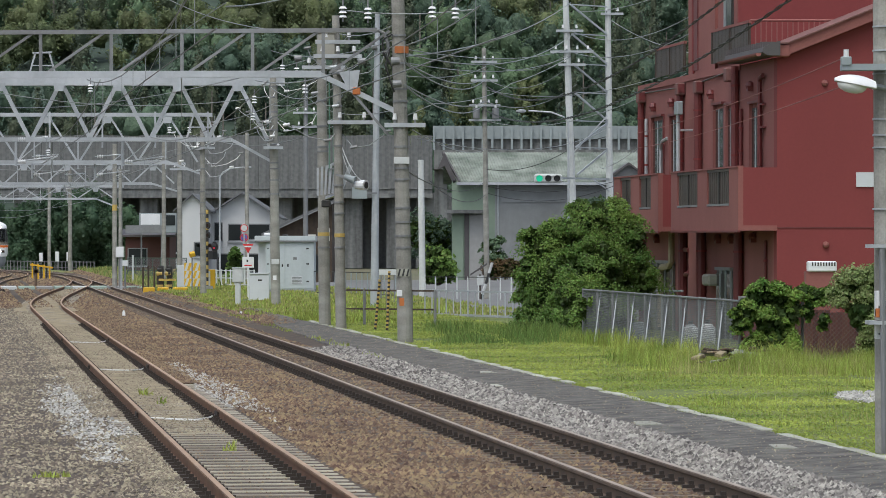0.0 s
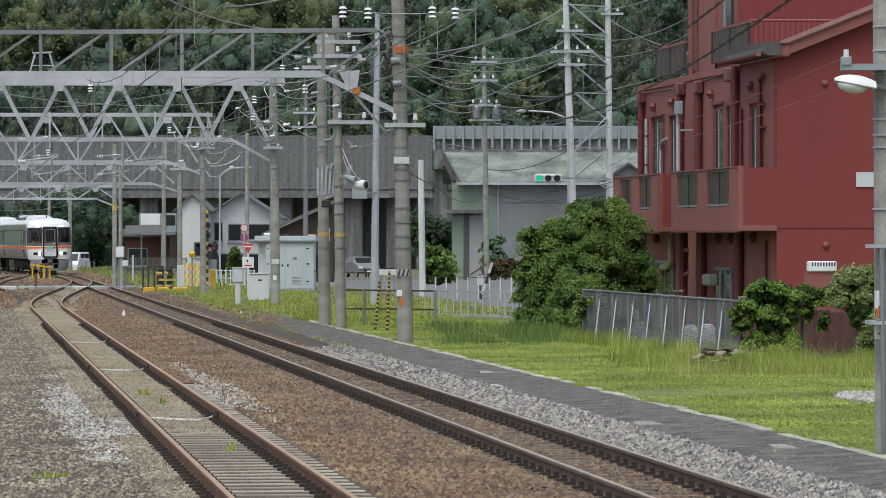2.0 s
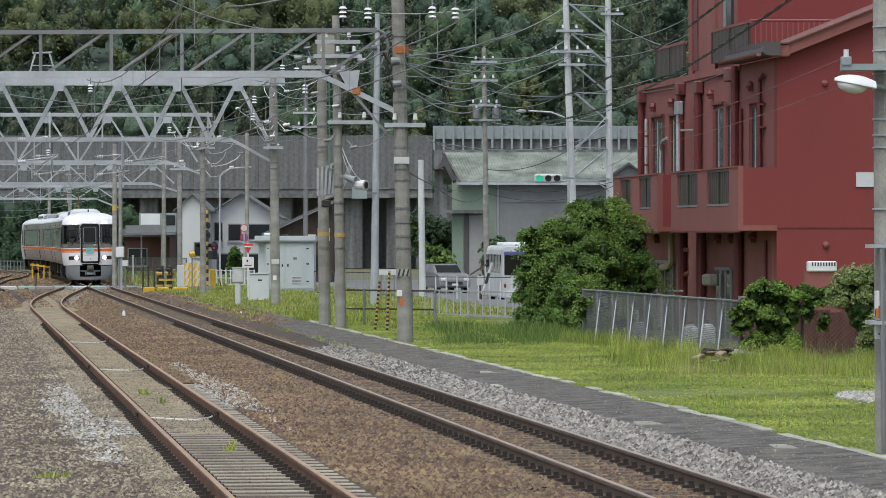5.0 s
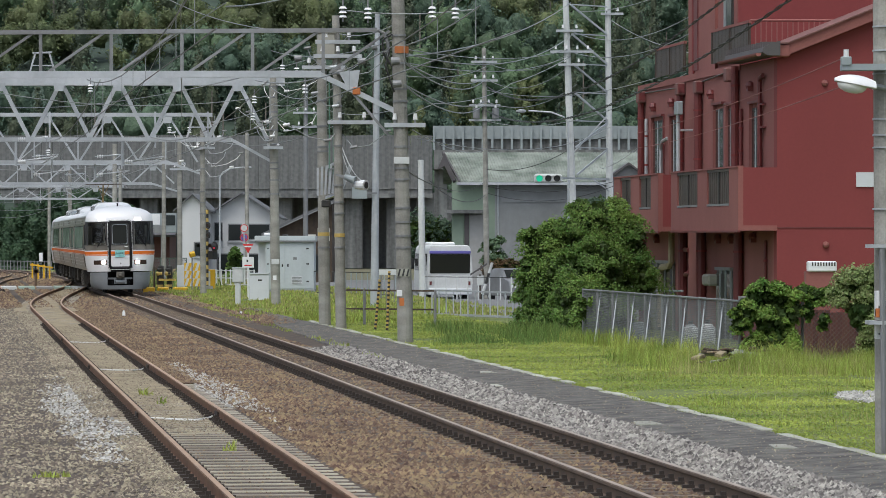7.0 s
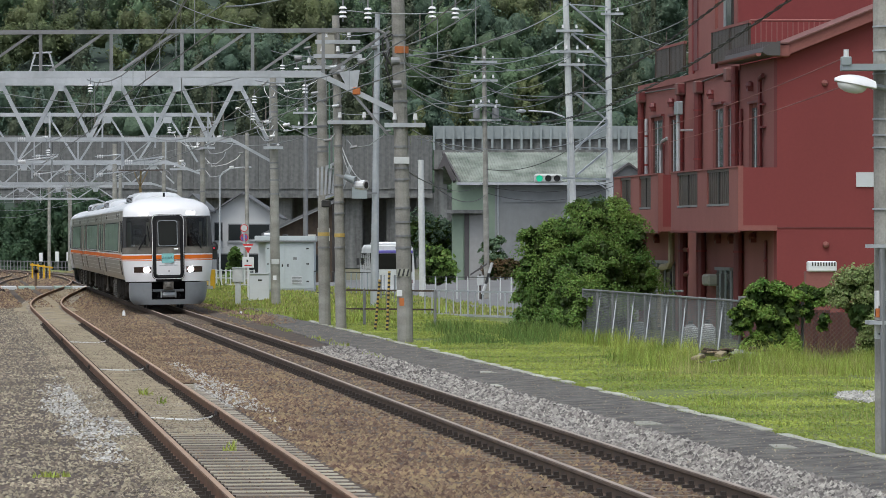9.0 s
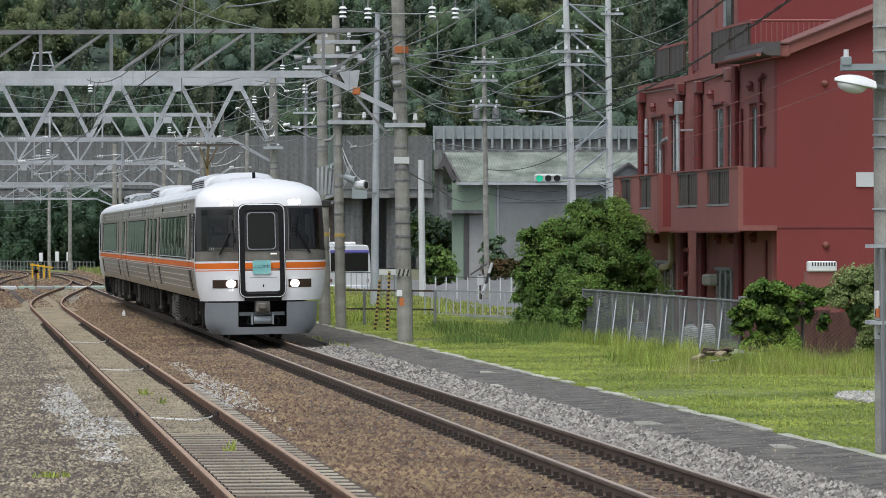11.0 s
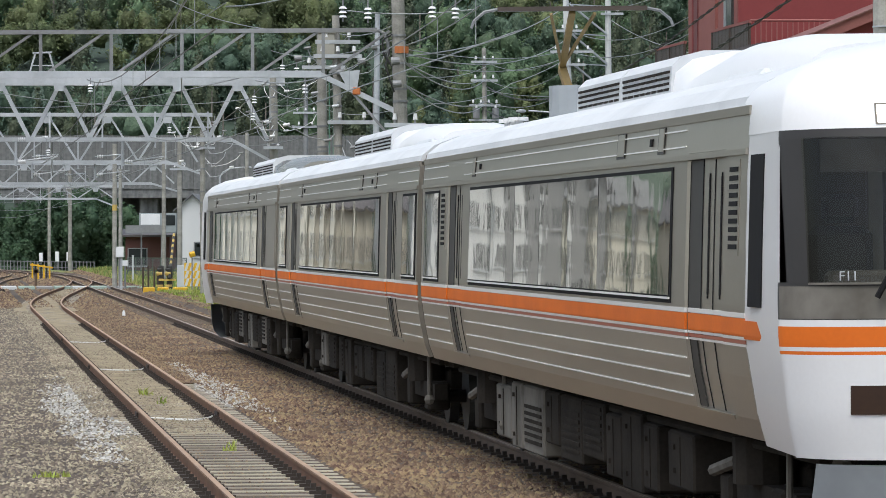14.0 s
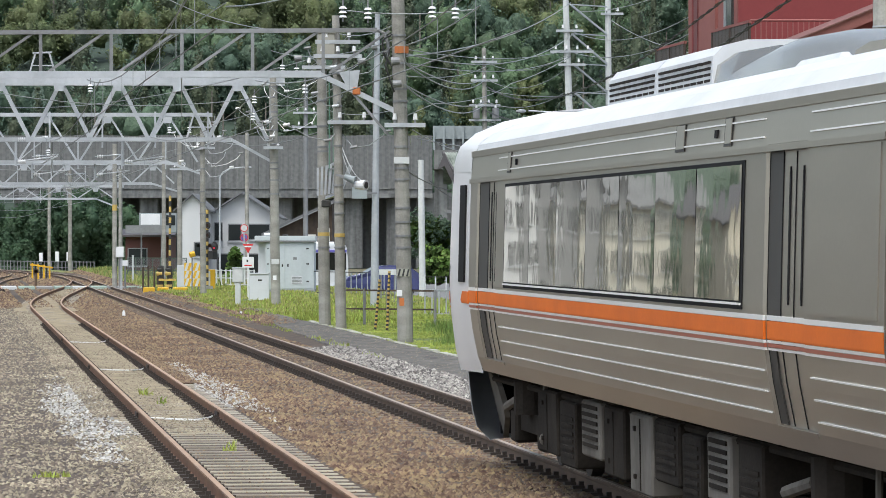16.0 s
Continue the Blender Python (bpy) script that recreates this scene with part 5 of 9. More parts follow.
    part("recess", bm, "car_black", car)
    bm = bmesh.new()
    box(bm, -0.42, 0.42, 0.05, 0.5, 0.98, 1.13)
    part("coupler_hood", bm, "car_black", car)
    bm = bmesh.new()
    box(bm, -0.17, 0.17, -0.3, 0.4, 0.68, 0.98, 0.04)
    box(bm, -0.1, 0.08, -0.42, -0.3, 0.76, 0.92, 0.03)
    c = part("coupler", bm, "car_box", car, "dusty grey coupler head")
    bm = bmesh.new()
    rod(bm, (-0.2, -0.12, 0.52), (0.2, -0.12, 0.52), 0.09, None, 10)
    box(bm, -0.52, 0.52, 0.05, 0.12, 0.62, 0.7)
    for sx in (-1, 1):
        box(bm, sx * 0.24 - 0.02, sx * 0.24 + 0.02, -0.16, 0.2, 0.42, 0.68)
    part("buffer_cylinder", bm, "car_skirt", c)
    bm = bmesh.new()
    tube(bm, [(-0.3, 0.1, 0.6), (-0.35, 0.0, 0.45), (-0.2, -0.02, 0.38)], 0.025)
    part("hose", bm, "car_black", c)
    bm = bmesh.new()
    tube(bm, [(0.3, 0.1, 0.6), (0.4, 0.0, 0.5), (0.34, -0.02, 0.4)], 0.025)
    part("hose", bm, "car_black", c)


DOORS = [[((4.34, 3.79), (3.79, 2.78)), ((20.33, 19.8), (19.8, 18.95))],
         [((4.1, 3.6), (3.6, 2.75)), ((20.2, 19.65), (19.65, 18.8))],
         [((4.1, 3.62), (3.62, 2.72)), ((20.5, 19.7), (19.7, 18.9))]]
BIG = [(5.03, 18.15), (4.95, 17.95), (4.95, 18.1)]
SMALL = [[(21.2, 22.62)], [(0.48, 1.95), (21.0, 22.5)], []]


def train_car(i):
    L = CARS[i]
    lab = ("leading steel train car with white cab front and lit headlights", "middle stainless steel train car with long windows", "last stainless steel train car with long windows")[i]
    c = thing("train_car", lab, "train", group="cars of the train")
    spans_d = [(min(d + p), max(d + p)) for d, p in DOORS[i]]
    ya, yb = (1.85 if i == 0 else 0.27), (L - 1.85 if i == 2 else L - 0.27)
    body_shell(c, L, ya, yb, spans_d, i)
    for side in (-1, 1):
        coach_window(c, *BIG[i], 7, side)
        for y0, y1 in SMALL[i]:
            coach_window(c, y0, y1, 1, side)
        for d, p in DOORS[i]:
            coach_door(c, d, p, side)
        cuts = [ya] + [v for sp in sorted(spans_d) for v in sp] + [yb]
        livery(c, [(cuts[k] + (0 if k == 0 else 0.01), cuts[k + 1] - 0.01, k % 2 == 1) for k in range(len(cuts) - 1)], side)
        # louvred vent and small hatches
        if i == 0:
            for y in (2.36, 20.76):
                v = part("vent", side_slab(bmesh.new(), y - 0.22, y + 0.2, 2.3, 2.98, 0.006, side), "car_steel", c)
                for k in range(10):
                    part("vent_slot", side_slab(bmesh.new(), y - 0.17, y + 0.15, 2.345 + k * 0.061, 2.38 + k * 0.061, 0.012, side), "car_black", v)
        for y, w in ((5.45, 0.3), (7.45, 0.42), (17.8, 0.26)):
            h = part("hatch", side_slab(bmesh.new(), y, y + w, 3.08, 3.285, 0.011, side), "car_dim", c)
            part("hatch_lid", side_slab(bmesh.new(), y + 0.015, y + w - 0.05, 3.1, 3.28, 0.016, side), "car_steel", h)
        for y in (6.05, 17.35):
            part("side_lamp", side_slab(bmesh.new(), y, y + 0.09, 3.15, 3.21, 0.016, side), "car_black", c)
    bogie(c, 3.7)
    bogie(c, L - 3.7)
    underfloor(c, L, 5 + i)
    roof_units(c, i < 2, 0.0 if i == 0 else 0.9)
    if i == 0:
        cab_front(c, True)
        pantograph(c, 20.3)
        bm = bmesh.new()
        box(bm, -0.03, 0.03, 2.0, 2.25, 3.62, 3.95)
        part("aerial", bm, "car_black", c)
    if i == 2:
        for o in list(c.children_recursive):
            o["keep"] = 1
        cab_front(c, False)
        turn = Matrix.Translation((0, L, 0)) @ Matrix.Rotation(math.pi, 4, "Z")
        for o in c.children:
            if "keep" not in o:
                o.matrix_basis = turn @ o.matrix_basis
        for o in c.children_recursive:
            if "keep" in o:
                del o["keep"]
        for side in (-1, 1):
            part("blank_panel", side_slab(bmesh.new(), 0.42, 2.45, 1.93, 3.0, 0.01, side), "car_steel", c, "smooth blind panel beside the door")
    # gangway bellows towards the next car
    if i < 2:
        bm = bmesh.new()
        prism(bm, [(x * 0.965 * sx, z) for sx, pts in ((1, SECTION), (-1, SECTION[-2::-1])) for x, z in pts], L - 0.268, L + 0.268)
        part("bellows", bm, "car_box", c)
    return c


CARS = [23.25, 23.15, 23.0]
cars = [train_car(i) for i in range(3)]


# ---- red building: local x to the right, y back along the railway, front at y = 0 ----
def red_building():
    b = thing("red_house", "three-storey red rendered house with balconies and drainpipes", "building", Matrix.Translation((7.78, 100, 0)) @ Matrix.Rotation(TURN, 4, "Z"))
    P = lambda name, mat, *c, parent=b, label="", bevel=0.0: part(name, box(bmesh.new(), *c, bevel), mat, parent, label)
    # plain gable front and the paler side towards the railway
    bm = bmesh.new()
    prism(bm, [(0, -0.6), (8, -0.6), (8, 9.7), (2.2, 7.45), (0.2, 6.64), (0, 6.6)], 0, 0.4)
    part("wall", bm, "red_wall", b, "plain red gable wall")
    P("wall", "red_pale", 0.0, 8, 0.4, 20.4, -0.6, 6.62, label="paler red side wall")
    bm = bmesh.new()
    prism(bm, [(0.2, 6.66), (8, 9.78), (8, 10.05), (0.2, 6.92)], -0.28, 0.1)
    part("verge", bm, "red_pale", b)
    P("verge_foot", "red_pale", -0.14, 0.24, -0.3, 0.1, 6.62, 6.9, bevel=0.02)
    bm = bmesh.new()
    prism(bm, [(-0.14, 6.9), (0.2, 6.922), (8, 10.052), (8, 10.08), (0.2, 6.955), (-0.18, 6.93)], -0.34, 3.0)
    part("roof", bm, "red_faded", b, "faded sloping roof edge")
    # eave with its round gutter along the side
    bm = bmesh.new()
    prism(bm, [(-0.42, 6.72), (-0.3, 6.64), (0.0, 6.64), (0.0, 6.98), (-0.2, 6.94), (-0.4, 6.82)], -0.4, 4.6)
    ev = part("eave", bm, "roof_dark", b, "dark metal eave")
    bm = bmesh.new()
    prism(bm, [(-0.52 + 0.07 * math.cos(a), 6.69 + 0.07 * math.sin(a)) for a in [math.pi + k * math.pi / 6 for k in range(7)]], -0.42, 4.65)
    part("gutter", bm, "red_pale", ev)
    for k in range(18):
        P("seam", "roof_dark", -0.41, -0.02, -0.35 + k * 0.28, -0.32 + k * 0.28, 6.83, 6.97 if k % 2 else 6.96, parent=ev)
    # top storey: tower and set-back wall
    P("upper_wall", "red_pale", 0.05, 4, 8.54, 12.53, 6.6, 11.5)
    P("upper_wall", "red_pale", 0.12, 8, 5.8, 8.54, 6.6, 10.5)
    P("upper_front", "red_wall", 0.14, 8, 5.76, 5.8, 6.6, 10.5)
    P("slot", "red_pipe", 0.02, 0.05, 11.0, 11.6, 6.75, 8.9)
    P("slot_frame", "red_wall", 0.0, 0.06, 11.6, 11.75, 6.62, 9.1)
    uw = P("upper_window", "steel_dark", 0.07, 0.12, 6.3, 7.1, 7.3, 9.0)
    P("pane", "glass", 0.06, 0.07, 6.36, 7.04, 7.36, 8.94, parent=uw)
    P("jamb", "parapet", 0.03, 0.12, 7.1, 7.24, 7.2, 9.1, parent=uw)
    P("belt", "red_pale", -0.04, 0.0, 4.6, 20.4, 6.5, 6.66)
    # terrace balustrades of dark slats
    for y0, y1, z0, z1 in ((12.55, 17.3, 6.78, 7.5), (3.25, 8.5, 6.8, 7.58)):
        r = part("balustrade", box(bmesh.new(), -0.07, 0.01, y0, y1, z1, z1 + 0.07), "red_pale", b, "dark slatted balustrade under a pale rail")
        n = int((y1 - y0) / 0.2)
        for k in range(n):
            y = y0 + (y1 - y0) * k / n
            part("slat", box(bmesh.new(), -0.05, -0.01, y + 0.012, y + 0.188, z0, z1), "louvre", r)
        for k in range(3):
            y = y0 + (y1 - y0) * (0.02 + 0.48 * k)
            part("stanchion", box(bmesh.new(), -0.075, 0.0, y - 0.035, y + 0.035, z0, z1), "louvre", r)
    rail_ob = part("roof_rail", rod(bmesh.new(), (-0.05, 3.1, 7.63), (7.5, 3.1, 7.66), 0.03), "red_pale", b)
    for k in range(24):
        part("baluster", box(bmesh.new(), 0.06 + k * 0.13, 0.085 + k * 0.13, 3.08, 3.11, 6.7, 7.63), "red_pale", rail_ob)
    P("belt_line", "red_pipe", -0.004, 8, -0.012, 0.0, 2.63, 2.66)
    # balconies
    for y0, y1, open_at in ((0.0, 9.5, ((1.2, 4.2), (5.55, 8.55))), (11.5, 19.1, ((12.7, 14.6), (16.1, 17.9)))):
        xo, xi = -0.92, -0.80
        g = part("balcony", box(bmesh.new(), xo, 0.0, y0, y1, 2.58, 2.7), "red_pale", b, "projecting balcony with slatted openings")
        P("parapet", "red_pale", xo, xi, y0, y1, 2.7, 3.16, parent=g)
        ys = [y0] + [v for o in open_at for v in o] + [y1]
        for k in range(0, len(ys), 2):
            P("pier", "red_pale", xo, xi, ys[k], ys[k + 1], 3.16, 4.05, parent=g)
        for a, c in open_at:
            P("rail", "louvre", xo + 0.01, xi, a, c, 3.98, 4.04, parent=g)
            P("rail", "steel_dull", xo - 0.01, xi - 0.02, a, c, 3.17, 3.22, parent=g)
            P("stanchion", "steel_dark", xo + 0.02, xo + 0.06, (a + c) / 2 - 0.04, (a + c) / 2 + 0.04, 3.1, 3.98, parent=g)
            n = 11
            for k in range(n):
                y = a + (c - a) * k / n
                P("slat", "louvre", xo + 0.04, xo + 0.07, y + 0.02, y + (c - a) / n - 0.015, 3.22, 3.98, parent=g)
        P("end_wall", "red_wall", xi, 0.0, y0, y0 + 0.12, 2.7, 4.05, parent=g)
        P("end_wall", "red_pale", xi, 0.0, y1 - 0.12, y1, 2.7, 4.05, parent=g)
        P("coping", "red_pale", xo - 0.02, xi + 0.02, y0, y1, 4.05, 4.09, parent=g)
        P("drip", "red_pipe", xo - 0.015, xo + 0.05, y0, y1, 2.535, 2.58, parent=g)
    # windows on the railway side, deep in red reveals
    for y0, y1, z0, z1 in ((2.0, 3.1, 4.0, 5.52), (5.5, 6.3, 4.0, 5.6), (6.95, 8.05, 4.0, 5.64), (13.9, 14.8, 4.0, 5.55), (16.2, 17.8, 4.0, 5.6)):
        w = P("window", "steel_dark", -0.012, 0.0, y0, y1, z0, z1)
        # depth shade put into colour: near reveal and lintel dark, far reveal pale
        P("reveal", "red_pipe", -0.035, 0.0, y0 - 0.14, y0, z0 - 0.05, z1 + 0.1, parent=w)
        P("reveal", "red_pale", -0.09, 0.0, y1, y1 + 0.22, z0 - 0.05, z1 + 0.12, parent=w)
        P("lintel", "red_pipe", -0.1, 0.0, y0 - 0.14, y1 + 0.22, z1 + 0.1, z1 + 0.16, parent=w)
        for k in range(2):
            ya = y0 + (y1 - y0) * k / 2
            P("pane", "glass", -0.03, -0.014, ya + 0.04, ya + (y1 - y0) / 2 - 0.04, z0 + 0.06, z1 - 0.06, parent=w)
        P("mullion", "steel", -0.045, -0.03, (y0 + y1) / 2 - 0.025, (y0 + y1) / 2 + 0.025, z0, z1, parent=w)
    # openings of the ground floor
    for y0, y1, z1 in ((14.3, 19.5, 1.72), (5.7, 7.9, 1.6)):
        w = P("doorway", "black", -0.02, 0.0, y0, y1, -0.2, z1)
        n = 4 if y1 - y0 > 3 else 3
        for k in range(n):
            ya = y0 + (y1 - y0) * k / n
            P("door_leaf", "glass" if k % 2 == 0 else "steel_dark", -0.05, -0.02, ya + 0.08, ya + (y1 - y0) / n - 0.06, -0.15, z1 - 0.08, parent=w)
            P("stile", "parapet" if n == 3 else "steel_dull", -0.07, -0.02, ya, ya + 0.09, -0.15, z1, parent=w)
        P("head", "steel_dull", -0.08, 0.0, y0, y1, z1, z1 + 0.08, parent=w)
    P("porch_pier", "red_pale", -0.12, 0.0, 9.9, 11.6, -0.3, 2.58)
    # drainpipes with rain heads, straight down the wall
    for y, r, z0, z1, m, head in ((19.4, 0.1, 2.7, 6.2, "red_pipe", 1), (18.8, 0.05, 4.0, 5.7, "steel", 0), (12.9, 0.1, 4.0, 6.2, "red_pipe", 1), (10.1, 0.11, 4.0, 6.15, "red_pipe", 1), (4.85, 0.1, 4.0, 6.6, "red_pipe", 0), (4.35, 0.05, 4.1, 5.55, "red_pipe", 0),
                                  (19.2, 0.1, -0.3, 2.55, "red_pipe", 0), (12.3, 0.13, -0.3, 2.55, "red_pipe", 0), (9.5, 0.13, -0.3, 2.55, "red_pipe", 0), (4.3, 0.12, -0.3, 2.55, "red_pipe", 0), (1.2, 0.04, 0.3, 2.35, "red_pipe", 0)):
        d = part("drainpipe", rod(bmesh.new(), (-r - 0.01, y, z0), (-r - 0.01, y, z1), r, None, 10), m, b)
        if head:
            part("rain_head", box(bmesh.new(), -0.22, 0.0, y - 0.24, y + 0.24, z1 - 0.05, z1 + 0.28, 0.03), "red_faded", d)
            part("rain_mouth", box(bmesh.new(), -0.2, -0.03, y - 0.255, y - 0.24, z1 + 0.02, z1 + 0.24), "red_pipe", d)
        for z in (z0 + 0.4, z1 - 0.5):
            part("clamp", rod(bmesh.new(), (-r - 0.01, y, z), (-r - 0.01, y, z + 0.05), r + 0.012, None, 10), "red_wall", d)
    part("rain_head", box(bmesh.new(), -0.2, 0.0, 5.6, 6.0, 6.25, 6.6, 0.03), "red_faded", b)
    bm = bmesh.new()
    tube(bm, [(-0.05, 19.0, 6.42), (-0.05, 14.0, 6.38)], 0.02)
    tube(bm, [(-0.05, 10.0, 6.4), (-0.05, 6.6, 6.5)], 0.02)
    part("cable_run", bm, "louvre", b)
    for y, z in ((17.6, 6.0), (14.6, 6.03), (8.55, 6.05), (3.1, 6.06), (7.5, 2.4), (5.6, 2.4), (2.7, 2.43), (17.0, 2.4)):
        bm = bmesh.new()
        ball(bm, (-0.06, y, z), 0.12, 8)
        box(bm, -0.14, 0.0, y - 0.1, y + 0.1, z - 0.13, z - 0.04)
        part("vent_hood", bm, "red_pipe", b)
    bm = bmesh.new()
    tube(bm, [(-0.09, 1.75, 4.1), (-0.09, 1.75, 6.1), (-0.09, 1.65, 6.2), (-0.09, 1.3, 6.24)], 0.06)
    part("bent_pipe", bm, "red_pipe", b)
    for z in (5.0, 5.55):
        P("pipe_bracket", "red_pipe", -0.1, 0.0, 1.35, 1.75, z, z + 0.05)
    bm = bmesh.new()
    tube(bm, [(-0.12, 14.2, 2.58), (-0.12, 14.2, 1.78), (-0.14, 14.5, 1.66), (-0.14, 15.7, 1.62), (-0.14, 15.9, 1.5), (-0.14, 15.9, 0.0)], 0.085)
    part("bent_pipe", bm, "flue_cream", b, "cream bent flue pipe")
    bm = bmesh.new()
    tube(bm, [(-0.1, 12.2, 2.1), (-0.1, 11.5, 2.1), (-0.1, 11.5, 1.5), (-0.1, 12.1, 1.45)], 0.07)
    part("bent_pipe", bm, "red_pipe", b)
    bm = bmesh.new()
    tube(bm, [(-0.1, 16.1, 4.0), (-0.1, 16.1, 4.8), (-0.1, 15.9, 5.0), (-0.06, 15.2, 5.08)], 0.05)
    part("bent_pipe", bm, "steel", b, "white vent pipe")
    bm = bmesh.new()
    rod(bm, (-0.38, 11.6, 4.0), (-0.38, 11.6, 5.65), 0.055)
    rod(bm, (-0.38, 11.6, 5.2), (0.0, 11.6, 5.2), 0.025)
    part("antenna_pole", bm, "steel", b, "slim white pole")
    P("antenna_box", "parapet", -0.46, -0.3, 11.3, 11.8, 5.6, 5.95, bevel=0.02)
    P("meter_box", "beige_box", -0.26, 0.0, 7.75, 8.75, 1.2, 1.5, bevel=0.05)
    bm = bmesh.new()
    rod(bm, (-0.3, 15.4, 1.0), (-0.3, 11.4, 1.03), 0.03)
    part("hand_rail", bm, "parapet", b)
    bm = bmesh.new()
    ball(bm, (1.15, -0.02, 2.25), 0.08, 8)
    part("vent_hood", bm, "red_pale", b)
    bm = bmesh.new()
    ball(bm, (1.12, -0.02, 6.02), 0.08, 8)
    part("vent_hood", bm, "red_pale", b)
    P("notice_plate", "cabinet", 1.87, 2.35, -0.03, 0.0, 3.6, 3.94)
    return b


M["beige_box"] = material("beige enamel", (0.36, 0.35, 0.3), (0.26, 0.25, 0.21), 1.0, 0.6)
M["red_faded"] = material("greyed red paint", (0.2, 0.095, 0.085), (0.14, 0.065, 0.06), 1.2, 0.8)
M["flue_cream"] = material("cream painted flue", (0.42, 0.36, 0.24), (0.3, 0.25, 0.17), 1.5, 0.6)
red_building()


M["green_pipe"] = material("green conduit", (0.1, 0.22, 0.15), (0.07, 0.16, 0.11), 1.5, 0.6)


# ---- chain-link fences ----
def link_fence(label, p, q, height, posts, name="chain_link_fence", mesh=True, z=0.0, rails=(1.0,), mat="steel_dull", spacing=0.09, wire=0.004):
    """Posts, rails and a diagonal wire mesh from p to q."""
    p, q = Vector((*p, z)), Vector((*q, z))
    f = thing(name, label, "fence", Matrix.Translation(p))
    v = q - p
    L = v.length
    u = v.normalized()
    for k in range(posts + 1):
        a = u * (L * k / posts)
        part("post", rod(bmesh.new(), a + Vector((0, 0, -0.2)), a + Vector((0, 0, height + 0.03)), 0.03, None, 8), mat, f)
    for h in rails:
        part("rail", rod(bmesh.new(), Vector((0, 0, height * h)), v + Vector((0, 0, height * h)), 0.024, None, 6), mat, f)
    if mesh:
        bm = bmesh.new()
        n = int((L + height) / spacing)
        for k in range(n):
            for sgn in (1, -1):
                s0 = k * spacing - (height if sgn > 0 else 0)
                a0, z0, a1, z1 = s0, 0.0, s0 + sgn * height, height
                if sgn < 0:
                    a0, a1 = s0, s0 - height
                pts = []
                for a, zz in ((a0, z0), (a1, z1)):
                    c = min(max(a, 0), L)
                    t = 0 if a1 == a0 else (c - a0) / (a1 - a0)
                    pts.append(u * c + Vector((0, 0, z0 + (z1 - z0) * t)))
                if (pts[0] - pts[1]).length > 0.08:
                    rod(bm, pts[0], pts[1], wire, None, 3, False)
        w = part("wire_mesh", bm, "mesh_wire", f)
        w["kind"] = "stuff"
    return f


link_fence("grey chain-link fence in tall grass before the red house", (3.33, 102), (5.75, 83.2), 1.18, 9, rails=(1.0, 0.03), spacing=0.075, wire=0.004)
link_fence("grey chain-link fence grown over with vines", (5.75, 83.2), (10.5, 82.0), 1.25, 4, rails=(1.0,), spacing=0.09, wire=0.005)
# slanting struts of the fence
for s in (0.12, 0.24, 0.36, 0.47, 0.58, 0.69, 0.8, 0.9):
    x, y = 3.33 + 2.42 * s, 102 - 18.8 * s
    tagged(part("fence_strut", rod(bmesh.new(), (x - 0.12, y - 0.55, 0), (x + 0.05, y, 1.2), 0.014), "steel"), "slanting grey steel strut against the fence", "strut", group="fence struts")


# ---- foliage ----
def bush(label, lumps, mat, leaf, n, name="bush", clump=0.26, long=1.5):
    """Sprays of leaves gathered in clumps on overlapping uneven lumps, about a shaded heart, with stems."""
    x0 = sum(l[0] for l in lumps) / len(lumps)
    y0 = sum(l[1] for l in lumps) / len(lumps) + 0.3
    t = thing(name, label, "bush", Matrix.Translation((x0, y0, 0)))
    for k in range(7 if name == "bush" else 0):
        bm = bmesh.new()
        a = rng.uniform(0, math.tau)
        tip = Vector((math.cos(a) * 0.6, math.sin(a) * 0.6, rng.uniform(0.8, 1.6)))
        rod(bm, (math.cos(a) * 0.1, math.sin(a) * 0.1, -0.1), tip * 0.42, 0.03, 0.012, 6)
        part("stem", bm, "bark", t)
    out, hearts = [], []
    tot = sum(l[3] ** 2 for l in lumps)
    for x, y, z, r, h in lumps:
        c = np.array((x - x0, y - y0, z))
        q = min(clump, r * 0.55)
        m = max(5, int(3.2 * (r / q) ** 2))
        u = rng.normal(size=(m, 3))
        u[:, 2] += 0.25
        u /= np.linalg.norm(u, axis=1)[:, None]
        centre = c + u * np.array((r, r, r * h)) * rng.uniform(0.72, 1.08, m)[:, None]
        per = max(6, int(n * r * r / tot / m))
        size = q * rng.uniform(0.5, 1.25, m)
        v = rng.normal(size=(m, per, 3))
        v /= np.linalg.norm(v, axis=2)[..., None]
        d = v * (rng.random((m, per, 1)) ** 0.45) * size[:, None, None] * np.array((1.25, 1.25, 0.7))
        d[..., 2] -= 1.1 * (d[..., 0] ** 2 + d[..., 1] ** 2) / np.maximum(size[:, None], 0.05)  * 0.45
        p = (centre[:, None, :] + d).reshape(-1, 3)
        f = (u[:, None, :] * 0.5 + v * 0.6 + np.array((0, 0, 0.5))).reshape(-1, 3)
        p = np.concatenate([p, f], 1)
        out.append(p[p[:, 2] > 0.0])
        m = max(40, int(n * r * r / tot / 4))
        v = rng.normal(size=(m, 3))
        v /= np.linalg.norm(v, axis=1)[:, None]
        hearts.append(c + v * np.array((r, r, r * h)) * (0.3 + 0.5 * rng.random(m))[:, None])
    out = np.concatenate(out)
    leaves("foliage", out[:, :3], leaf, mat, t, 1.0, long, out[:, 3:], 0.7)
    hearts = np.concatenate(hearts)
    # inner leaves coloured dark in place of the bush's inner shade
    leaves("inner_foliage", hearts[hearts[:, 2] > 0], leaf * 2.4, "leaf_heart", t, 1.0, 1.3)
    return t


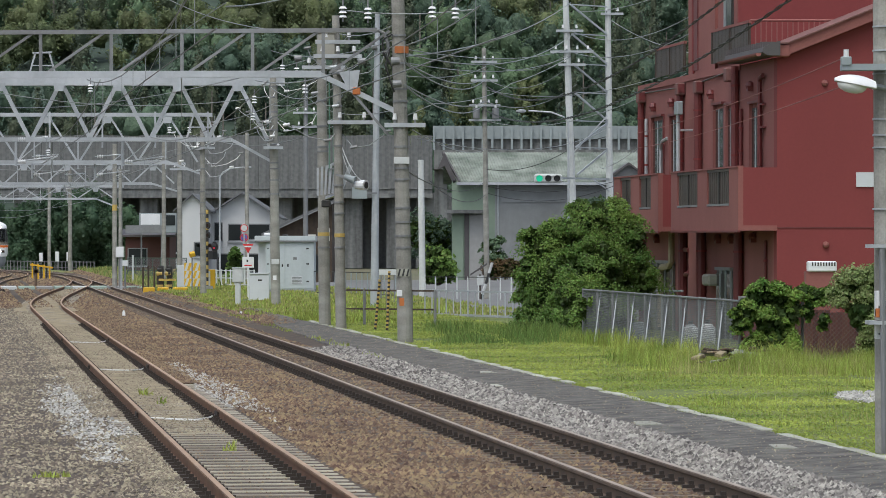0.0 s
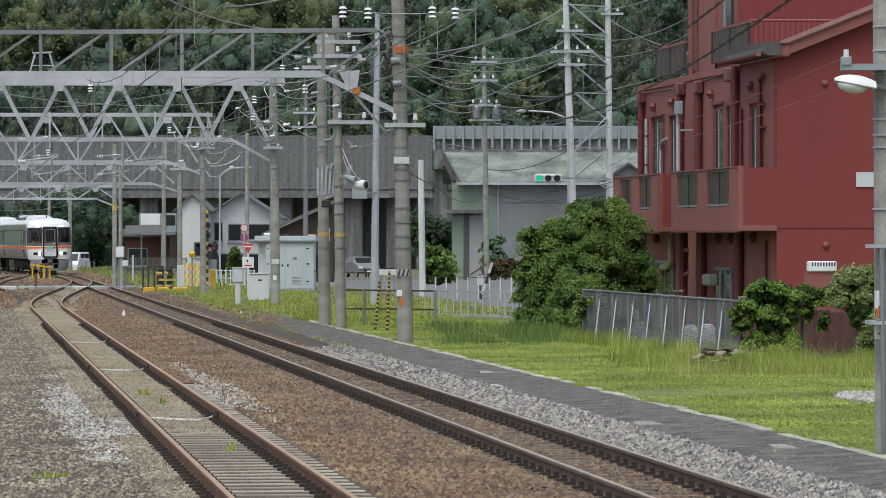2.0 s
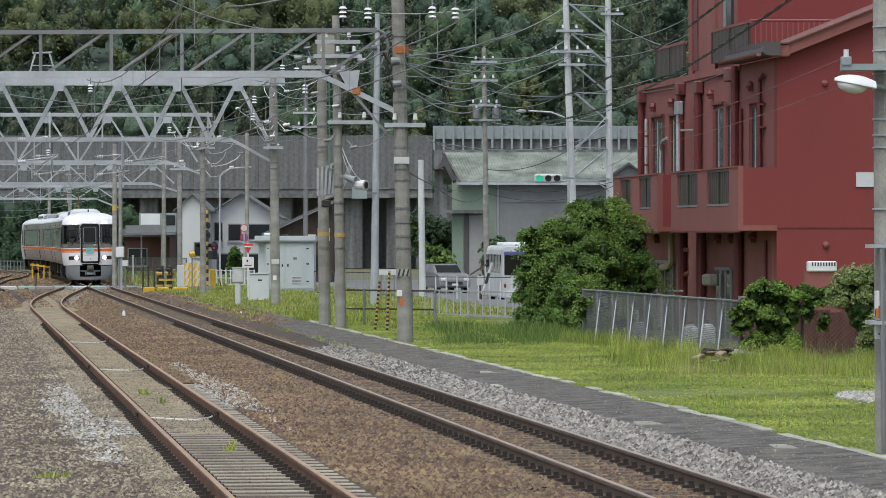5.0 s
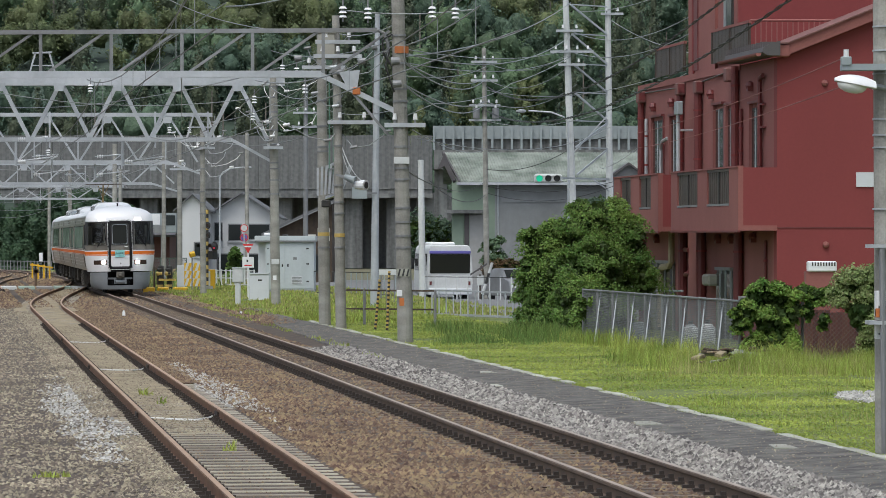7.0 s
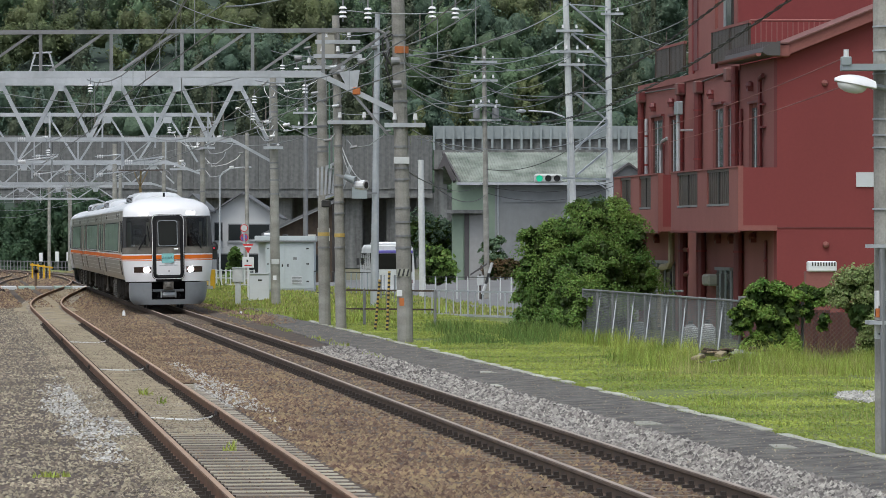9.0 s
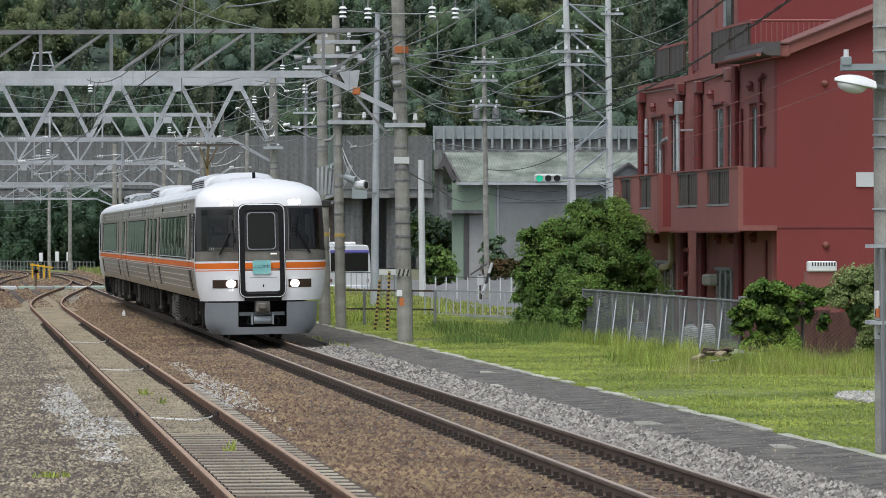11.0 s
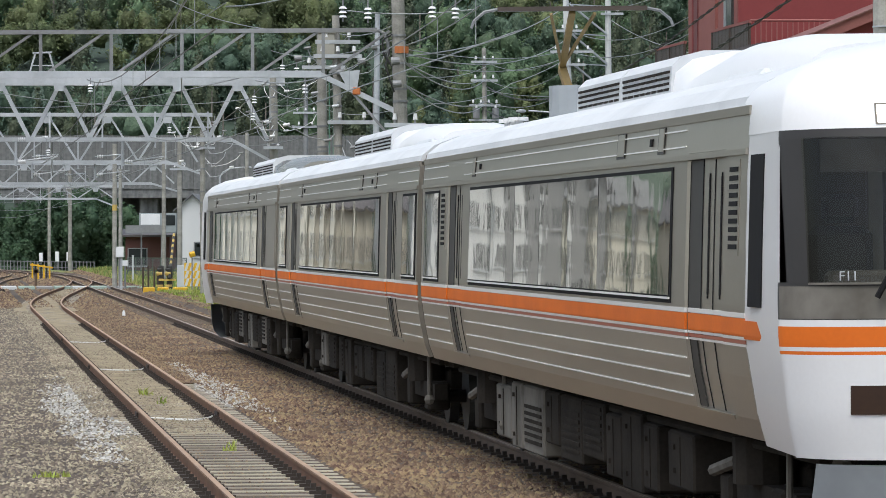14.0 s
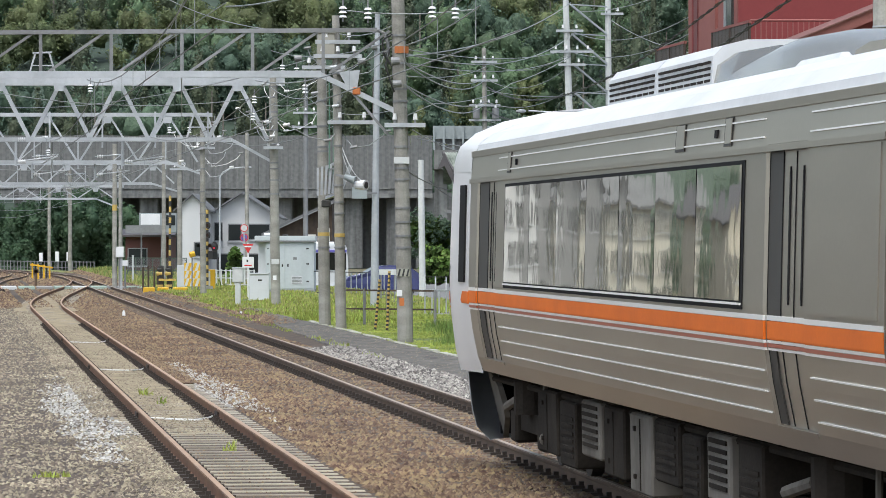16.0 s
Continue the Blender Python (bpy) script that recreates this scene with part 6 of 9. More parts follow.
bush("large bright green bush beside the red house", [(3.9, 110, 2.7, 0.82, 1.0), (3.1, 109.5, 2.25, 0.85, 0.95), (2.55, 109, 1.85, 0.65, 1.1), (2.4, 108.5, 1.1, 0.55, 1.3), (3.0, 108, 1.2, 0.9, 1.1), (3.9, 108.5, 1.5, 0.95, 1.1),
      (4.6, 110, 2.3, 0.75, 1.1), (4.8, 109.5, 1.2, 0.8, 1.1), (2.35, 107.5, 0.5, 0.48, 1.1), (3.2, 105.5, 0.9, 0.55, 1.1), (3.75, 104.5, 0.75, 0.5, 1.2), (2.75, 106.5, 0.45, 0.5, 1.0), (3.42, 103.3, 0.55, 0.34, 1.3), (4.3, 104.6, 0.4, 0.45, 1.0),
      (3.5, 110, 3.15, 0.33, 0.9), (4.4, 110.5, 3.15, 0.36, 0.8), (2.25, 109, 2.4, 0.28, 1.0), (2.15, 108.2, 1.6, 0.3, 1.2), (2.8, 109.2, 2.65, 0.28, 0.8), (3.35, 101.6, 0.75, 0.22, 1.4), (3.6, 100.8, 0.95, 0.2, 0.7), (2.1, 107, 0.3, 0.36, 1.0), (2.6, 105.8, 0.28, 0.4, 0.9), (3.1, 104.6, 0.35, 0.4, 1.1), (3.9, 106.5, 0.5, 0.6, 1.1), (3.0, 103.0, 0.25, 0.28, 1.1)], "leaf_bush", 0.046, 84000)
bush("vine-covered thicket over the fence", [(6.15, 82.6, 1.32, 0.36, 0.9), (6.5, 82.6, 1.3, 0.32, 0.85), (5.88, 82.5, 1.0, 0.3, 0.9), (6.3, 82.5, 0.8, 0.38, 1.2), (6.35, 82.4, 0.3, 0.36, 1.1), (5.72, 82.4, 0.75, 0.18, 1.0), (6.72, 82.5, 1.0, 0.2, 1.3), (5.6, 82.4, 0.95, 0.12, 0.8), (6.0, 82.3, 0.3, 0.3, 1.0), (6.65, 82.3, 0.35, 0.24, 1.3), (6.5, 82.2, 0.1, 0.3, 0.7)], "leaf_vine", 0.044, 26000, clump=0.17)
bush("vines trailing along the top of the fence", [(6.92, 82.6, 1.38, 0.2, 0.55), (7.22, 82.5, 1.3, 0.2, 0.7), (7.02, 82.45, 1.0, 0.11, 2.0), (7.42, 82.5, 1.33, 0.22, 0.55), (7.3, 82.4, 0.8, 0.1, 2.2)], "leaf_vine", 0.044, 6500, name="creeper", clump=0.13)
bush("pale green thicket hanging over the fence", [(7.9, 82, 1.52, 0.38, 0.9), (8.4, 82, 1.5, 0.46, 0.95), (8.0, 81.8, 0.95, 0.33, 1.2), (8.45, 81.7, 0.7, 0.42, 1.3), (8.9, 82, 1.2, 0.66, 1.2), (8.2, 81.6, 0.3, 0.28, 1.1), (7.62, 81.9, 1.3, 0.22, 0.7)], "leaf_pale", 0.042, 34000, clump=0.2)
bush("round green shrub behind the fence", [(-0.272, 230, 1.2, 0.75, 1.2), (-0.578, 231, 0.4, 0.7, 1.2), (0.182, 231, 0.6, 0.55, 1.1)], "leaf_bush", 0.14, 2500)
bush("small clipped pine before the green warehouse", [(2.818, 255, 2.0, 0.5, 0.6), (3.221, 255, 1.3, 0.5, 0.6), (2.617, 255, 1.1, 0.4, 0.7), (3.355, 255, 2.3, 0.3, 0.6)], "leaf_hill", 0.13, 1500)
bush("reddish clipped hedge before the green warehouse", [(2.8 + 0.45 * k, 252, 0.55, 0.5, 1.25) for k in range(5)], "leaf_shrub", 0.12, 2500, name="hedge")
bush("slim green conifer beside the house", [(-11.41, 235, 1.2, 0.35, 2.2), (-11.503, 235, 0.4, 0.35, 1.5)], "leaf_bush", 0.13, 1500)
bush("green bushes at the foot of the viaduct", [(-1.6 + 0.9 * k, 300 + k, 2.8 - 0.3 * k, 1.2, 1.4) for k in range(4)] + [(10.8, 262, 4.9, 0.8, 0.4), (9.6, 262, 4.7, 0.6, 0.4)], "leaf_dark", 0.12, 9000)

# rust-red boards behind the vines
fb = thing("board_fence", "rust-red weathered board fence behind the vines", "fence", Matrix.Translation((6.801, 86, 0)))
for k in range(16):
    part("board", box(bmesh.new(), k * 0.12, k * 0.12 + 0.112, 0, 0.025, -0.1, 0.95 + random.uniform(-0.04, 0.02)), "brick_red", fb)


# ---- heap of slabs, gas bottles, air conditioner by the fence ----
def slab_heap():
    t = thing("rubble_heap", "heap of grey broken slabs in the grass", "rubble", Matrix.Translation((5.499, 81, 0)))
    for k in range(34):
        bm = bmesh.new()
        w = random.uniform(0.06, 0.3)
        box(bm, -w, w, -0.07, 0.07, 0, random.uniform(0.03, 0.07), 0.01)
        o = part("slab", bm, random.choice(("rail_rust", "sand", "concrete_grey", "bark")), t)
        o.matrix_basis = pose(random.uniform(-0.75, 0.75), random.uniform(-0.4, 0.4), 0.05 + 0.007 * k, random.uniform(-12, 12), random.uniform(-12, 12), random.uniform(0, 180))


slab_heap()
for x_at, w, h in ((5.181, 0.17, 0.5), (5.55, 0.17, 0.52)):
    t = thing("gas_bottle", "grey steel gas bottle behind the fence", "gas bottle", Matrix.Translation((x_at + 0.12, 92, -0.05)), group="gas bottles")
    part("tank", rod(bmesh.new(), (0, 0, 0), (0, 0, h), w, w, 14), "white_dirty", t)
    part("shoulder", rod(bmesh.new(), (0, 0, h), (0, 0, h + 0.1), w, w * 0.5, 14), "white_dirty", t)
    part("valve", rod(bmesh.new(), (0, 0, h + 0.1), (0, 0, h + 0.18), 0.05), "steel_dark", t)
t = thing("meter_cabinet", "grey meter cabinet behind the fence", "cabinet", Matrix.Translation((4.442, 97, 0)))
part("body", box(bmesh.new(), -0.15, 0.15, 0, 0.2, -0.05, 0.5, 0.01), "parapet", t)
t = thing("outdoor_unit", "white louvred outdoor unit on a low wall", "air conditioner", Matrix.Translation((7.905, 93, 0)))
part("plinth", box(bmesh.new(), -0.05, 0.7, 0.0, 0.5, -0.1, 1.68), "red_pale", t)
bd = part("casing", box(bmesh.new(), 0, 0.62, -0.05, 0.4, 1.68, 1.9, 0.02), "white", t)
for k in range(9):
    part("fin", box(bmesh.new(), 0.08 + k * 0.06, 0.11 + k * 0.06, -0.06, -0.05, 1.8, 1.88), "steel_dark", bd)


# ---- white hut, cabinets and crossing gear ----
def hut():
    t = thing("relay_hut", "pale blue-grey steel relay hut with double doors and flat roof", "hut", Matrix.Translation((-8.098, 196, 0)))
    w, h = 2.218, 2.25
    part("wall", box(bmesh.new(), 0, w, 0, 2.6, -0.2, h), "hut_paint", t)
    part("side_wall", box(bmesh.new(), -0.35, -0.002, 0.3, 2.6, -0.2, h - 0.02), "cabinet", t)
    r = part("roof", box(bmesh.new(), -0.5, w + 0.06, -0.12, 2.8, h, h + 0.26, 0.02), "hut_paint", t)
    part("vent_cowl", box(bmesh.new(), -0.1, 0.35, 0.3, 0.8, h + 0.26, h + 0.4, 0.04), "white", r)
    part("vent_cowl", box(bmesh.new(), 0.75, 1.0, 0.3, 0.8, h + 0.26, h + 0.33, 0.03), "steel_dark", r)
    part("roof_edge", box(bmesh.new(), -0.5, w + 0.07, -0.13, -0.121, h - 0.02, h + 0.05), "steel_dull", r)
    part("plinth", box(bmesh.new(), -0.02, w + 0.02, -0.03, 2.6, -0.3, 0.06), "concrete_grey", t)
    for k in range(2):
        x0 = 0.92 + k * 0.01 if k else 0.06
        x1 = w - 0.06 if k else 0.88
        d = part("door", box(bmesh.new(), x0, x1, -0.03, 0, 0.1, h - 0.08, 0.008), "hut_paint", t)
        part("handle", box(bmesh.new(), x1 - 0.14 if k == 0 else x0 + 0.06, x1 - 0.08 if k == 0 else x0 + 0.12, -0.05, -0.03, 1.1, 1.22), "steel_dark", d)
        for z in (0.4, 1.2, 1.9):
            part("hinge", box(bmesh.new(), x1 - 0.3 if k else x0 + 0.02, x1 - 0.18 if k else x0 + 0.08, -0.045, -0.03, z, z + 0.06), "steel_dark", d)
        if k:
            v = part("grille", box(bmesh.new(), x0 + 0.25, x0 + 0.75, -0.045, -0.03, 0.3, 0.68), "cabinet", d)
            for j in range(5):
                part("slot", box(bmesh.new(), x0 + 0.28, x0 + 0.72, -0.05, -0.045, 0.34 + j * 0.065, 0.37 + j * 0.065), "steel_dull", v)
            part("plate", box(bmesh.new(), x0 + 0.33, x0 + 0.5, -0.04, -0.03, 1.42, 1.54), "steel_dull", d)


hut()
t = thing("signal_cabinet", "pale grey signal cabinet with small plate and vents", "cabinet", Matrix.Translation((-7.627, 169, 0)))
w = 0.778
bd = part("body", box(bmesh.new(), 0, w, 0, 0.5, -0.1, 0.98, 0.015), "cabinet", t)
part("lid", box(bmesh.new(), -0.02, w + 0.02, -0.03, 0.53, 0.98, 1.04, 0.01), "cabinet", t)
part("plate", box(bmesh.new(), w * 0.45, w * 0.65, -0.01, 0, 0.72, 0.78), "steel_dark", bd)
for k in range(2):
    part("foot", box(bmesh.new(), 0.02 + k * (w - 0.14), 0.12 + k * (w - 0.14), 0.0, 0.4, -0.3, -0.1), "concrete_grey", t)
t = thing("cable_pedestal", "white cable pedestal on a post", "cabinet", Matrix.Translation((-7.451, 156, 0)))
part("head", box(bmesh.new(), -0.2, 0.2, -0.15, 0.15, 0.8, 1.3, 0.03), "white_dirty", t)
part("stand", box(bmesh.new(), -0.1, 0.1, -0.1, 0.1, -0.2, 0.8, 0.02), "white_dirty", t)
part("lid", box(bmesh.new(), -0.22, 0.22, -0.17, 0.17, 1.3, 1.34, 0.01), "white_dirty", t)


def striped_post(label, x, y, z0, z1, r, n, name="striped_post", top=(0, 0), c1="yellow", c2="black"):
    t = thing(name, label, "post", Matrix.Translation((x, y, z0)))
    for k in range(n):
        a, b = k / n, (k + 1) / n
        part("band", rod(bmesh.new(), (top[0] * a, top[1] * a, (z1 - z0) * a), (top[0] * b, top[1] * b, (z1 - z0) * b), r, None, 8), c1 if k % 2 else c2, t)
    return t


striped_post("black and yellow striped slanting guy guard", -1.784, 113, 0.0, 1.315, 0.034, 24, "guy_guard", (0.12, 0), c1="yellow_worn")
striped_post("black and yellow striped guy guard", -1.459, 112, 0.0, 1.545, 0.034, 28, "guy_guard", (0.06, 0), c1="yellow_worn")
striped_post("tall black and faded yellow crossing signal post", -11.165, 203, 0, 3.736, 0.085, 20, "crossing_signal_post", c1="yellow_worn")
striped_post("leaning black and white striped stay by the road", 1.516, 180, -0.4, 1.382, 0.06, 4, "striped_stay", (0.55, 0), c1="white_dirty")


def crossing_signal():
    t = thing("crossing_signal", "crossing warning signal with two round hooded lamps, one lit red", "signal", Matrix.Translation((-11.068, 202.7, 0)) @ Matrix.Rotation(radians(-52), 4, "Z"))
    z = 2.0
    part("arm", rod(bmesh.new(), (-0.5, 0, z), (0.55, 0, z), 0.035), "steel_dark", t)
    for x, m in ((-0.45, "black"), (0.5, "signal_red")):
        d = part("disc", rod(bmesh.new(), (x, -0.03, z), (x, 0.03, z), 0.24, None, 18), "black", t)
        part("lamp", rod(bmesh.new(), (x, -0.05, z), (x, -0.03, z), 0.1, None, 14), m, d)
        bm = bmesh.new()
        prev = None
        for k in range(9):
            a = radians(-10 + 200 * k / 8)
            pr = [bm.verts.new((x + 0.16 * math.cos(a), yy, z + 0.16 * math.sin(a))) for yy in (-0.03, -0.28)]
            if prev:
                bm.faces.new((prev[0], prev[1], pr[1], pr[0]))
            prev = pr
        part("hood", bm, "black", d)
    part("box", box(bmesh.new(), -0.12, 0.3, 0.05, 0.3, z - 0.6, z - 0.2, 0.02), "black", t)
    for dz in (0.55, 1.0):
        d = part("disc", rod(bmesh.new(), (0.12, -0.14, z + dz), (0.12, -0.08, z + dz), 0.16, None, 16), "black", t)
        part("lamp", rod(bmesh.new(), (0.12, -0.16, z + dz), (0.12, -0.14, z + dz), 0.08, None, 12), "lamp_dark", d)
    part("base", box(bmesh.new(), -0.15, 0.15, -0.15, 0.15, -0.1, 0.15), "concrete_grey", t)


M["signal_red"] = material("lit red signal lens", (0.6, 0.02, 0.03), (0.6, 0.02, 0.03), 1, 0.3, glow=((1.0, 0.05, 0.12), 0.35))
M["signal_green"] = material("lit green signal lens", (0.02, 0.5, 0.3), (0.02, 0.5, 0.3), 1, 0.3, glow=((0.02, 0.7, 0.35), 0.4))
crossing_signal()


def striped_board(label, x, y, z0, w, h, name="striped_board", base="yellow"):
    t = thing(name, label, "board", Matrix.Translation((x, y, z0)))
    b = part("panel", box(bmesh.new(), 0, w, 0, 0.04, 0, h), base, t)
    n = max(2, int(w / 0.22))
    for k in range(n):
        for j in range(max(1, int(h / 0.3))):
            x0, zz = w * k / n, h * j / max(1, int(h / 0.3))
            hh = h / max(1, int(h / 0.3))
            bm = bmesh.new()
            prism(bm, [(x0, zz), (x0 + w / n * 0.5, zz), (x0 + w / n, zz + hh), (x0 + w / n * 0.5, zz + hh)], -0.008, 0)
            part("bar", bm, "white_dirty", b)
    for xx in (0.05, w - 0.1):
        part("leg", box(bmesh.new(), xx, xx + 0.05, 0.04, 0.09, -z0 - 0.2, h), "steel_dull", t)
    return t


striped_board("yellow and white striped guard board at the crossing", -12.113, 201, 0.15, 0.74, 1.1)
t = thing("control_box", "yellow crossing control box", "cabinet", Matrix.Translation((-11.326, 203.5, 0)))
part("body", box(bmesh.new(), 0, 0.52, 0, 0.4, 0.0, 0.92, 0.02), "yellow", t)
part("door", box(bmesh.new(), 0.06, 0.3, -0.02, 0, 0.1, 0.85, 0.01), "white_dirty", t)
t = thing("control_box", "grey crossing control box", "cabinet", Matrix.Translation((-12.767, 206, 0)))
part("body", box(bmesh.new(), 0, 0.35, 0, 0.4, 0.05, 1.1, 0.02), "cabinet", t)
for x_at, lab in ((-13.394, "yellow barrier machine with striped counterweight"), (-12.981, "yellow barrier machine with a striped barrier arm")):
    t = thing("barrier_machine", lab, "barrier", Matrix.Translation((x_at, 204, 0)), group="barriers at the crossing")
    part("housing", box(bmesh.new(), -0.13, 0.13, -0.15, 0.15, -0.1, 1.1, 0.04), "steel_dark", t)
    part("top", box(bmesh.new(), -0.24, 0.1, -0.18, 0.12, 0.62, 0.82, 0.06), "yellow_worn", t)
    part("gear_box", box(bmesh.new(), -0.2, 0.06, -0.17, 0.1, 0.84, 1.0, 0.05), "black", t)
    part("counterweight", box(bmesh.new(), -0.1, 0.3, -0.22, -0.16, 0.38, 0.48), "yellow_worn", t)
    part("plate", box(bmesh.new(), -0.2, 0.12, -0.25, -0.21, 0.1, 0.2), "yellow_worn", t)
    if "arm" in lab:
        barrier_arm = part("barrier_arm", rod(bmesh.new(), (0, 0, -0.5), (0, 0, 0.3), 0.06), "black", t, "striped yellow and black barrier arm")
        for k in range(13):
            part("stripe", rod(bmesh.new(), (0, 0, 0.3 + k * 0.26), (0, 0, 0.3 + (k + 1) * 0.26), 0.06), "yellow_worn" if k % 2 == 0 else "black", barrier_arm)
for x0, x1 in ((-13.921, -13.395), (-13.263, -12.737), (-12.542, -11.835)):
    t = thing("kerb_block", "low yellow kerb block at the crossing", "kerb", Matrix.Translation(((x0 + x1) / 2, 199.5, 0)), group="yellow kerb blocks")
    part("block", box(bmesh.new(), -(x1 - x0) / 2, (x1 - x0) / 2, -0.2, 0.2, -0.25, 0.12, 0.03), "yellow", t)
t = thing("obstacle_detector", "amber obstacle warning lamp at the crossing", "signal", Matrix.Translation((-11.684, 200, 0)))
part("post", rod(bmesh.new(), (0, 0, -0.1), (0, 0, 1.5), 0.03), "steel_dull", t)
part("head", rod(bmesh.new(), (-0.1, -0.06, 1.62), (0.1, 0.02, 1.68), 0.14, None, 6), "yellow", t)
for x_at, h in ((-14.28, 1.15), (-14.026, 1.2), (-13.743, 1.15), (-13.596, 0.9), (-15.314, 1.5)):
    t = thing("marker_post", "slim dark post by the crossing", "post", Matrix.Translation((x_at, 204.5, -0.1)), group="posts by the crossing")
    part("shaft", box(bmesh.new(), -0.045, 0.045, -0.045, 0.045, 0, h), "bark" if h < 1.4 else "steel", t)
t = thing("track_barrier", "yellow and black curved barrier beyond the crossing", "barrier", Matrix.Translation((-25.366, 270, -0.2)))
for k in range(7):
    part("slat", box(bmesh.new(), -0.5 + k * 0.18, -0.4 + k * 0.18, 0, 0.05, 0.0, 1.05 - 0.03 * k), "yellow" if k % 2 == 0 else "black", t)
part("rail", bar(bmesh.new(), (-0.6, -0.04, 0.95), (0.85, -0.04, 0.75), 0.05, 0.1), "yellow", t)
for x_at in (-21.047, -21.026):
    t = thing("track_lamp_stand", "small rusty stand beside the track", "stand", Matrix.Translation((x_at, 222, -0.2)), group="rusty stands")
    part("shaft", rod(bmesh.new(), (0, 0, 0), (0, 0, 0.95), 0.06), "rail_rust", t)
    part("head", box(bmesh.new(), -0.12, 0.12, -0.08, 0.08, 0.8, 1.0, 0.02), "rail_rust", t)

# white boxes and posts about the curve
for x_at, y_at, z0, w, h in ((-16.15, 214.7, 1.44, 0.42, 0.54), (-15.9, 214.8, 1.0, 0.3, 0.3), (-32.85, 351, 0.5, 0.3, 0.72), (-30.55, 340, 0.55, 0.3, 0.8), (-29.75, 341, 0.6, 0.3, 0.7)):
    t = thing("signal_box", "white painted signal box on a post", "signal box", Matrix.Translation((x_at, y_at, 0)), group="white signal boxes")
    part("case", box(bmesh.new(), -w / 2, w / 2, -0.12, 0.12, z0, z0 + h, 0.02), "white_dirty", t)
    part("door", box(bmesh.new(), -w / 2 + 0.03, w / 2 - 0.03, -0.135, -0.121, z0 + 0.03, z0 + h - 0.03), "white", t)
    part("post", rod(bmesh.new(), (0, 0, -0.65), (0, 0, z0 + 0.05), 0.045), "steel_dull", t)
t = thing("marker_post", "slim white post beyond the crossing", "post", Matrix.Translation((-16.9, 234, -0.2)), group="posts by the crossing")
part("shaft", rod(bmesh.new(), (0, 0, 0), (0, 0, 1.68), 0.055), "white_dirty", t)

M["deck_green"] = material("pale green deck rubber", (0.36, 0.46, 0.4), (0.22, 0.27, 0.23), 1.0, 0.8)
# level-crossing deck: pale green and white panels
t = thing("crossing_deck", "pale green and white deck panels across the tracks", "level crossing", kind="structure")
for k in range(13):
    a = line(218, -9.0 + k * 0.9)
    bm = bmesh.new()
    half = 1.5 + 0.35 * (k % 3)
    box(bm, -0.4, 0.4, -half, half, -0.16, -0.012 - 0.006 * (k % 2), 0.01)
    o = part("panel", bm, ("deck_green", "white_dirty", "deck_green", "concrete_grey")[k % 4], t)
    o.matrix_basis = Matrix.Translation((a.x, a.y, 0)) @ Matrix.Rotation(TURN, 4, "Z")


# ---- signs ----
def round_sign(x, y, zc, r, face, rim, label):
    t = thing("road_sign", label, "sign", Matrix.Translation((x, y, 0)))
    part("post", rod(bmesh.new(), (0, 0.04, -0.4), (0, 0.04, zc + r), 0.035), "steel", t)
    d = part("disc", rod(bmesh.new(), (0, -0.02, zc), (0, 0.0, zc), r, None, 24), rim, t)
    part("face", rod(bmesh.new(), (0, -0.03, zc), (0, -0.02, zc), r * 0.8, None, 24), face, d)
    return t


t = round_sign(-10.467, 226, 2.43, 0.22, "blue_sign", "red_sign", "round no-parking sign with faded blue face and red rim")
part("slash", bar(bmesh.new(), (-0.12, -0.04, 2.43 + 0.12), (0.12, -0.04, 2.43 - 0.12), 0.012, 0.05), "red_sign", t)
round_sign(-10.421, 225, 2.933, 0.2, "white_dirty", "red_sign", "small faded round speed sign")
t = thing("warning_sign", "red triangular stop sign on a post", "sign", Matrix.Translation((-9.76, 215, 0)))
part("post", rod(bmesh.new(), (0, 0.03, -0.4), (0, 0.03, 2.174), 0.04), "white", t)
z = 1.891
bm = bmesh.new()
prism(bm, [(-0.27, z + 0.22), (0, z - 0.25), (0.27, z + 0.22)], -0.02, 0)
part("plate", bm, "red_sign", t)
bm = bmesh.new()
box(bm, -0.18, 0.18, -0.03, -0.022, z + 0.06, z + 0.13)
part("lettering", bm, "white", t)
t = thing("notice_board", "white notice board with two bars of lettering", "sign", Matrix.Translation((-7.808, 172, 0)))
part("post", rod(bmesh.new(), (0, 0.03, -0.2), (0, 0.03, 1.653), 0.03), "white", t)
bd = part("board", box(bmesh.new(), -0.23, 0.23, -0.02, 0, 1.223, 1.653), "white", t)
part("lettering", box(bmesh.new(), -0.15, 0.15, -0.03, -0.02, 1.291, 1.336), "red_sign", bd)
part("lettering", box(bmesh.new(), -0.06, 0.0, -0.03, -0.02, 1.449, 1.54), "steel_dark", bd)


# ---- fences by the road ----
def rail_fence(label, p, q, n, h, z, post_w, rails, mat, name="roadside_fence", rail_h=0.05, rail_mat=""):
    p, q = Vector((*p, z)), Vector((*q, z))
    f = thing(name, label, "fence", Matrix.Translation(p))
    v = q - p
    first = None
    for k in range(n + 1):
        m = Matrix.Translation(v * (k / n))
        if first is None:
            first = part("post", box(bmesh.new(), -post_w, post_w, -post_w, post_w, -0.2, h, 0.01), mat, f)
            first.matrix_basis = m
        else:
            share("post", first, m, f)
    for r in rails:
        part("rail", bar(bmesh.new(), Vector((0, -0.02, h * r)), v + Vector((0, -0.02, h * r)), 0.03, rail_h), rail_mat or mat, f)
    return f


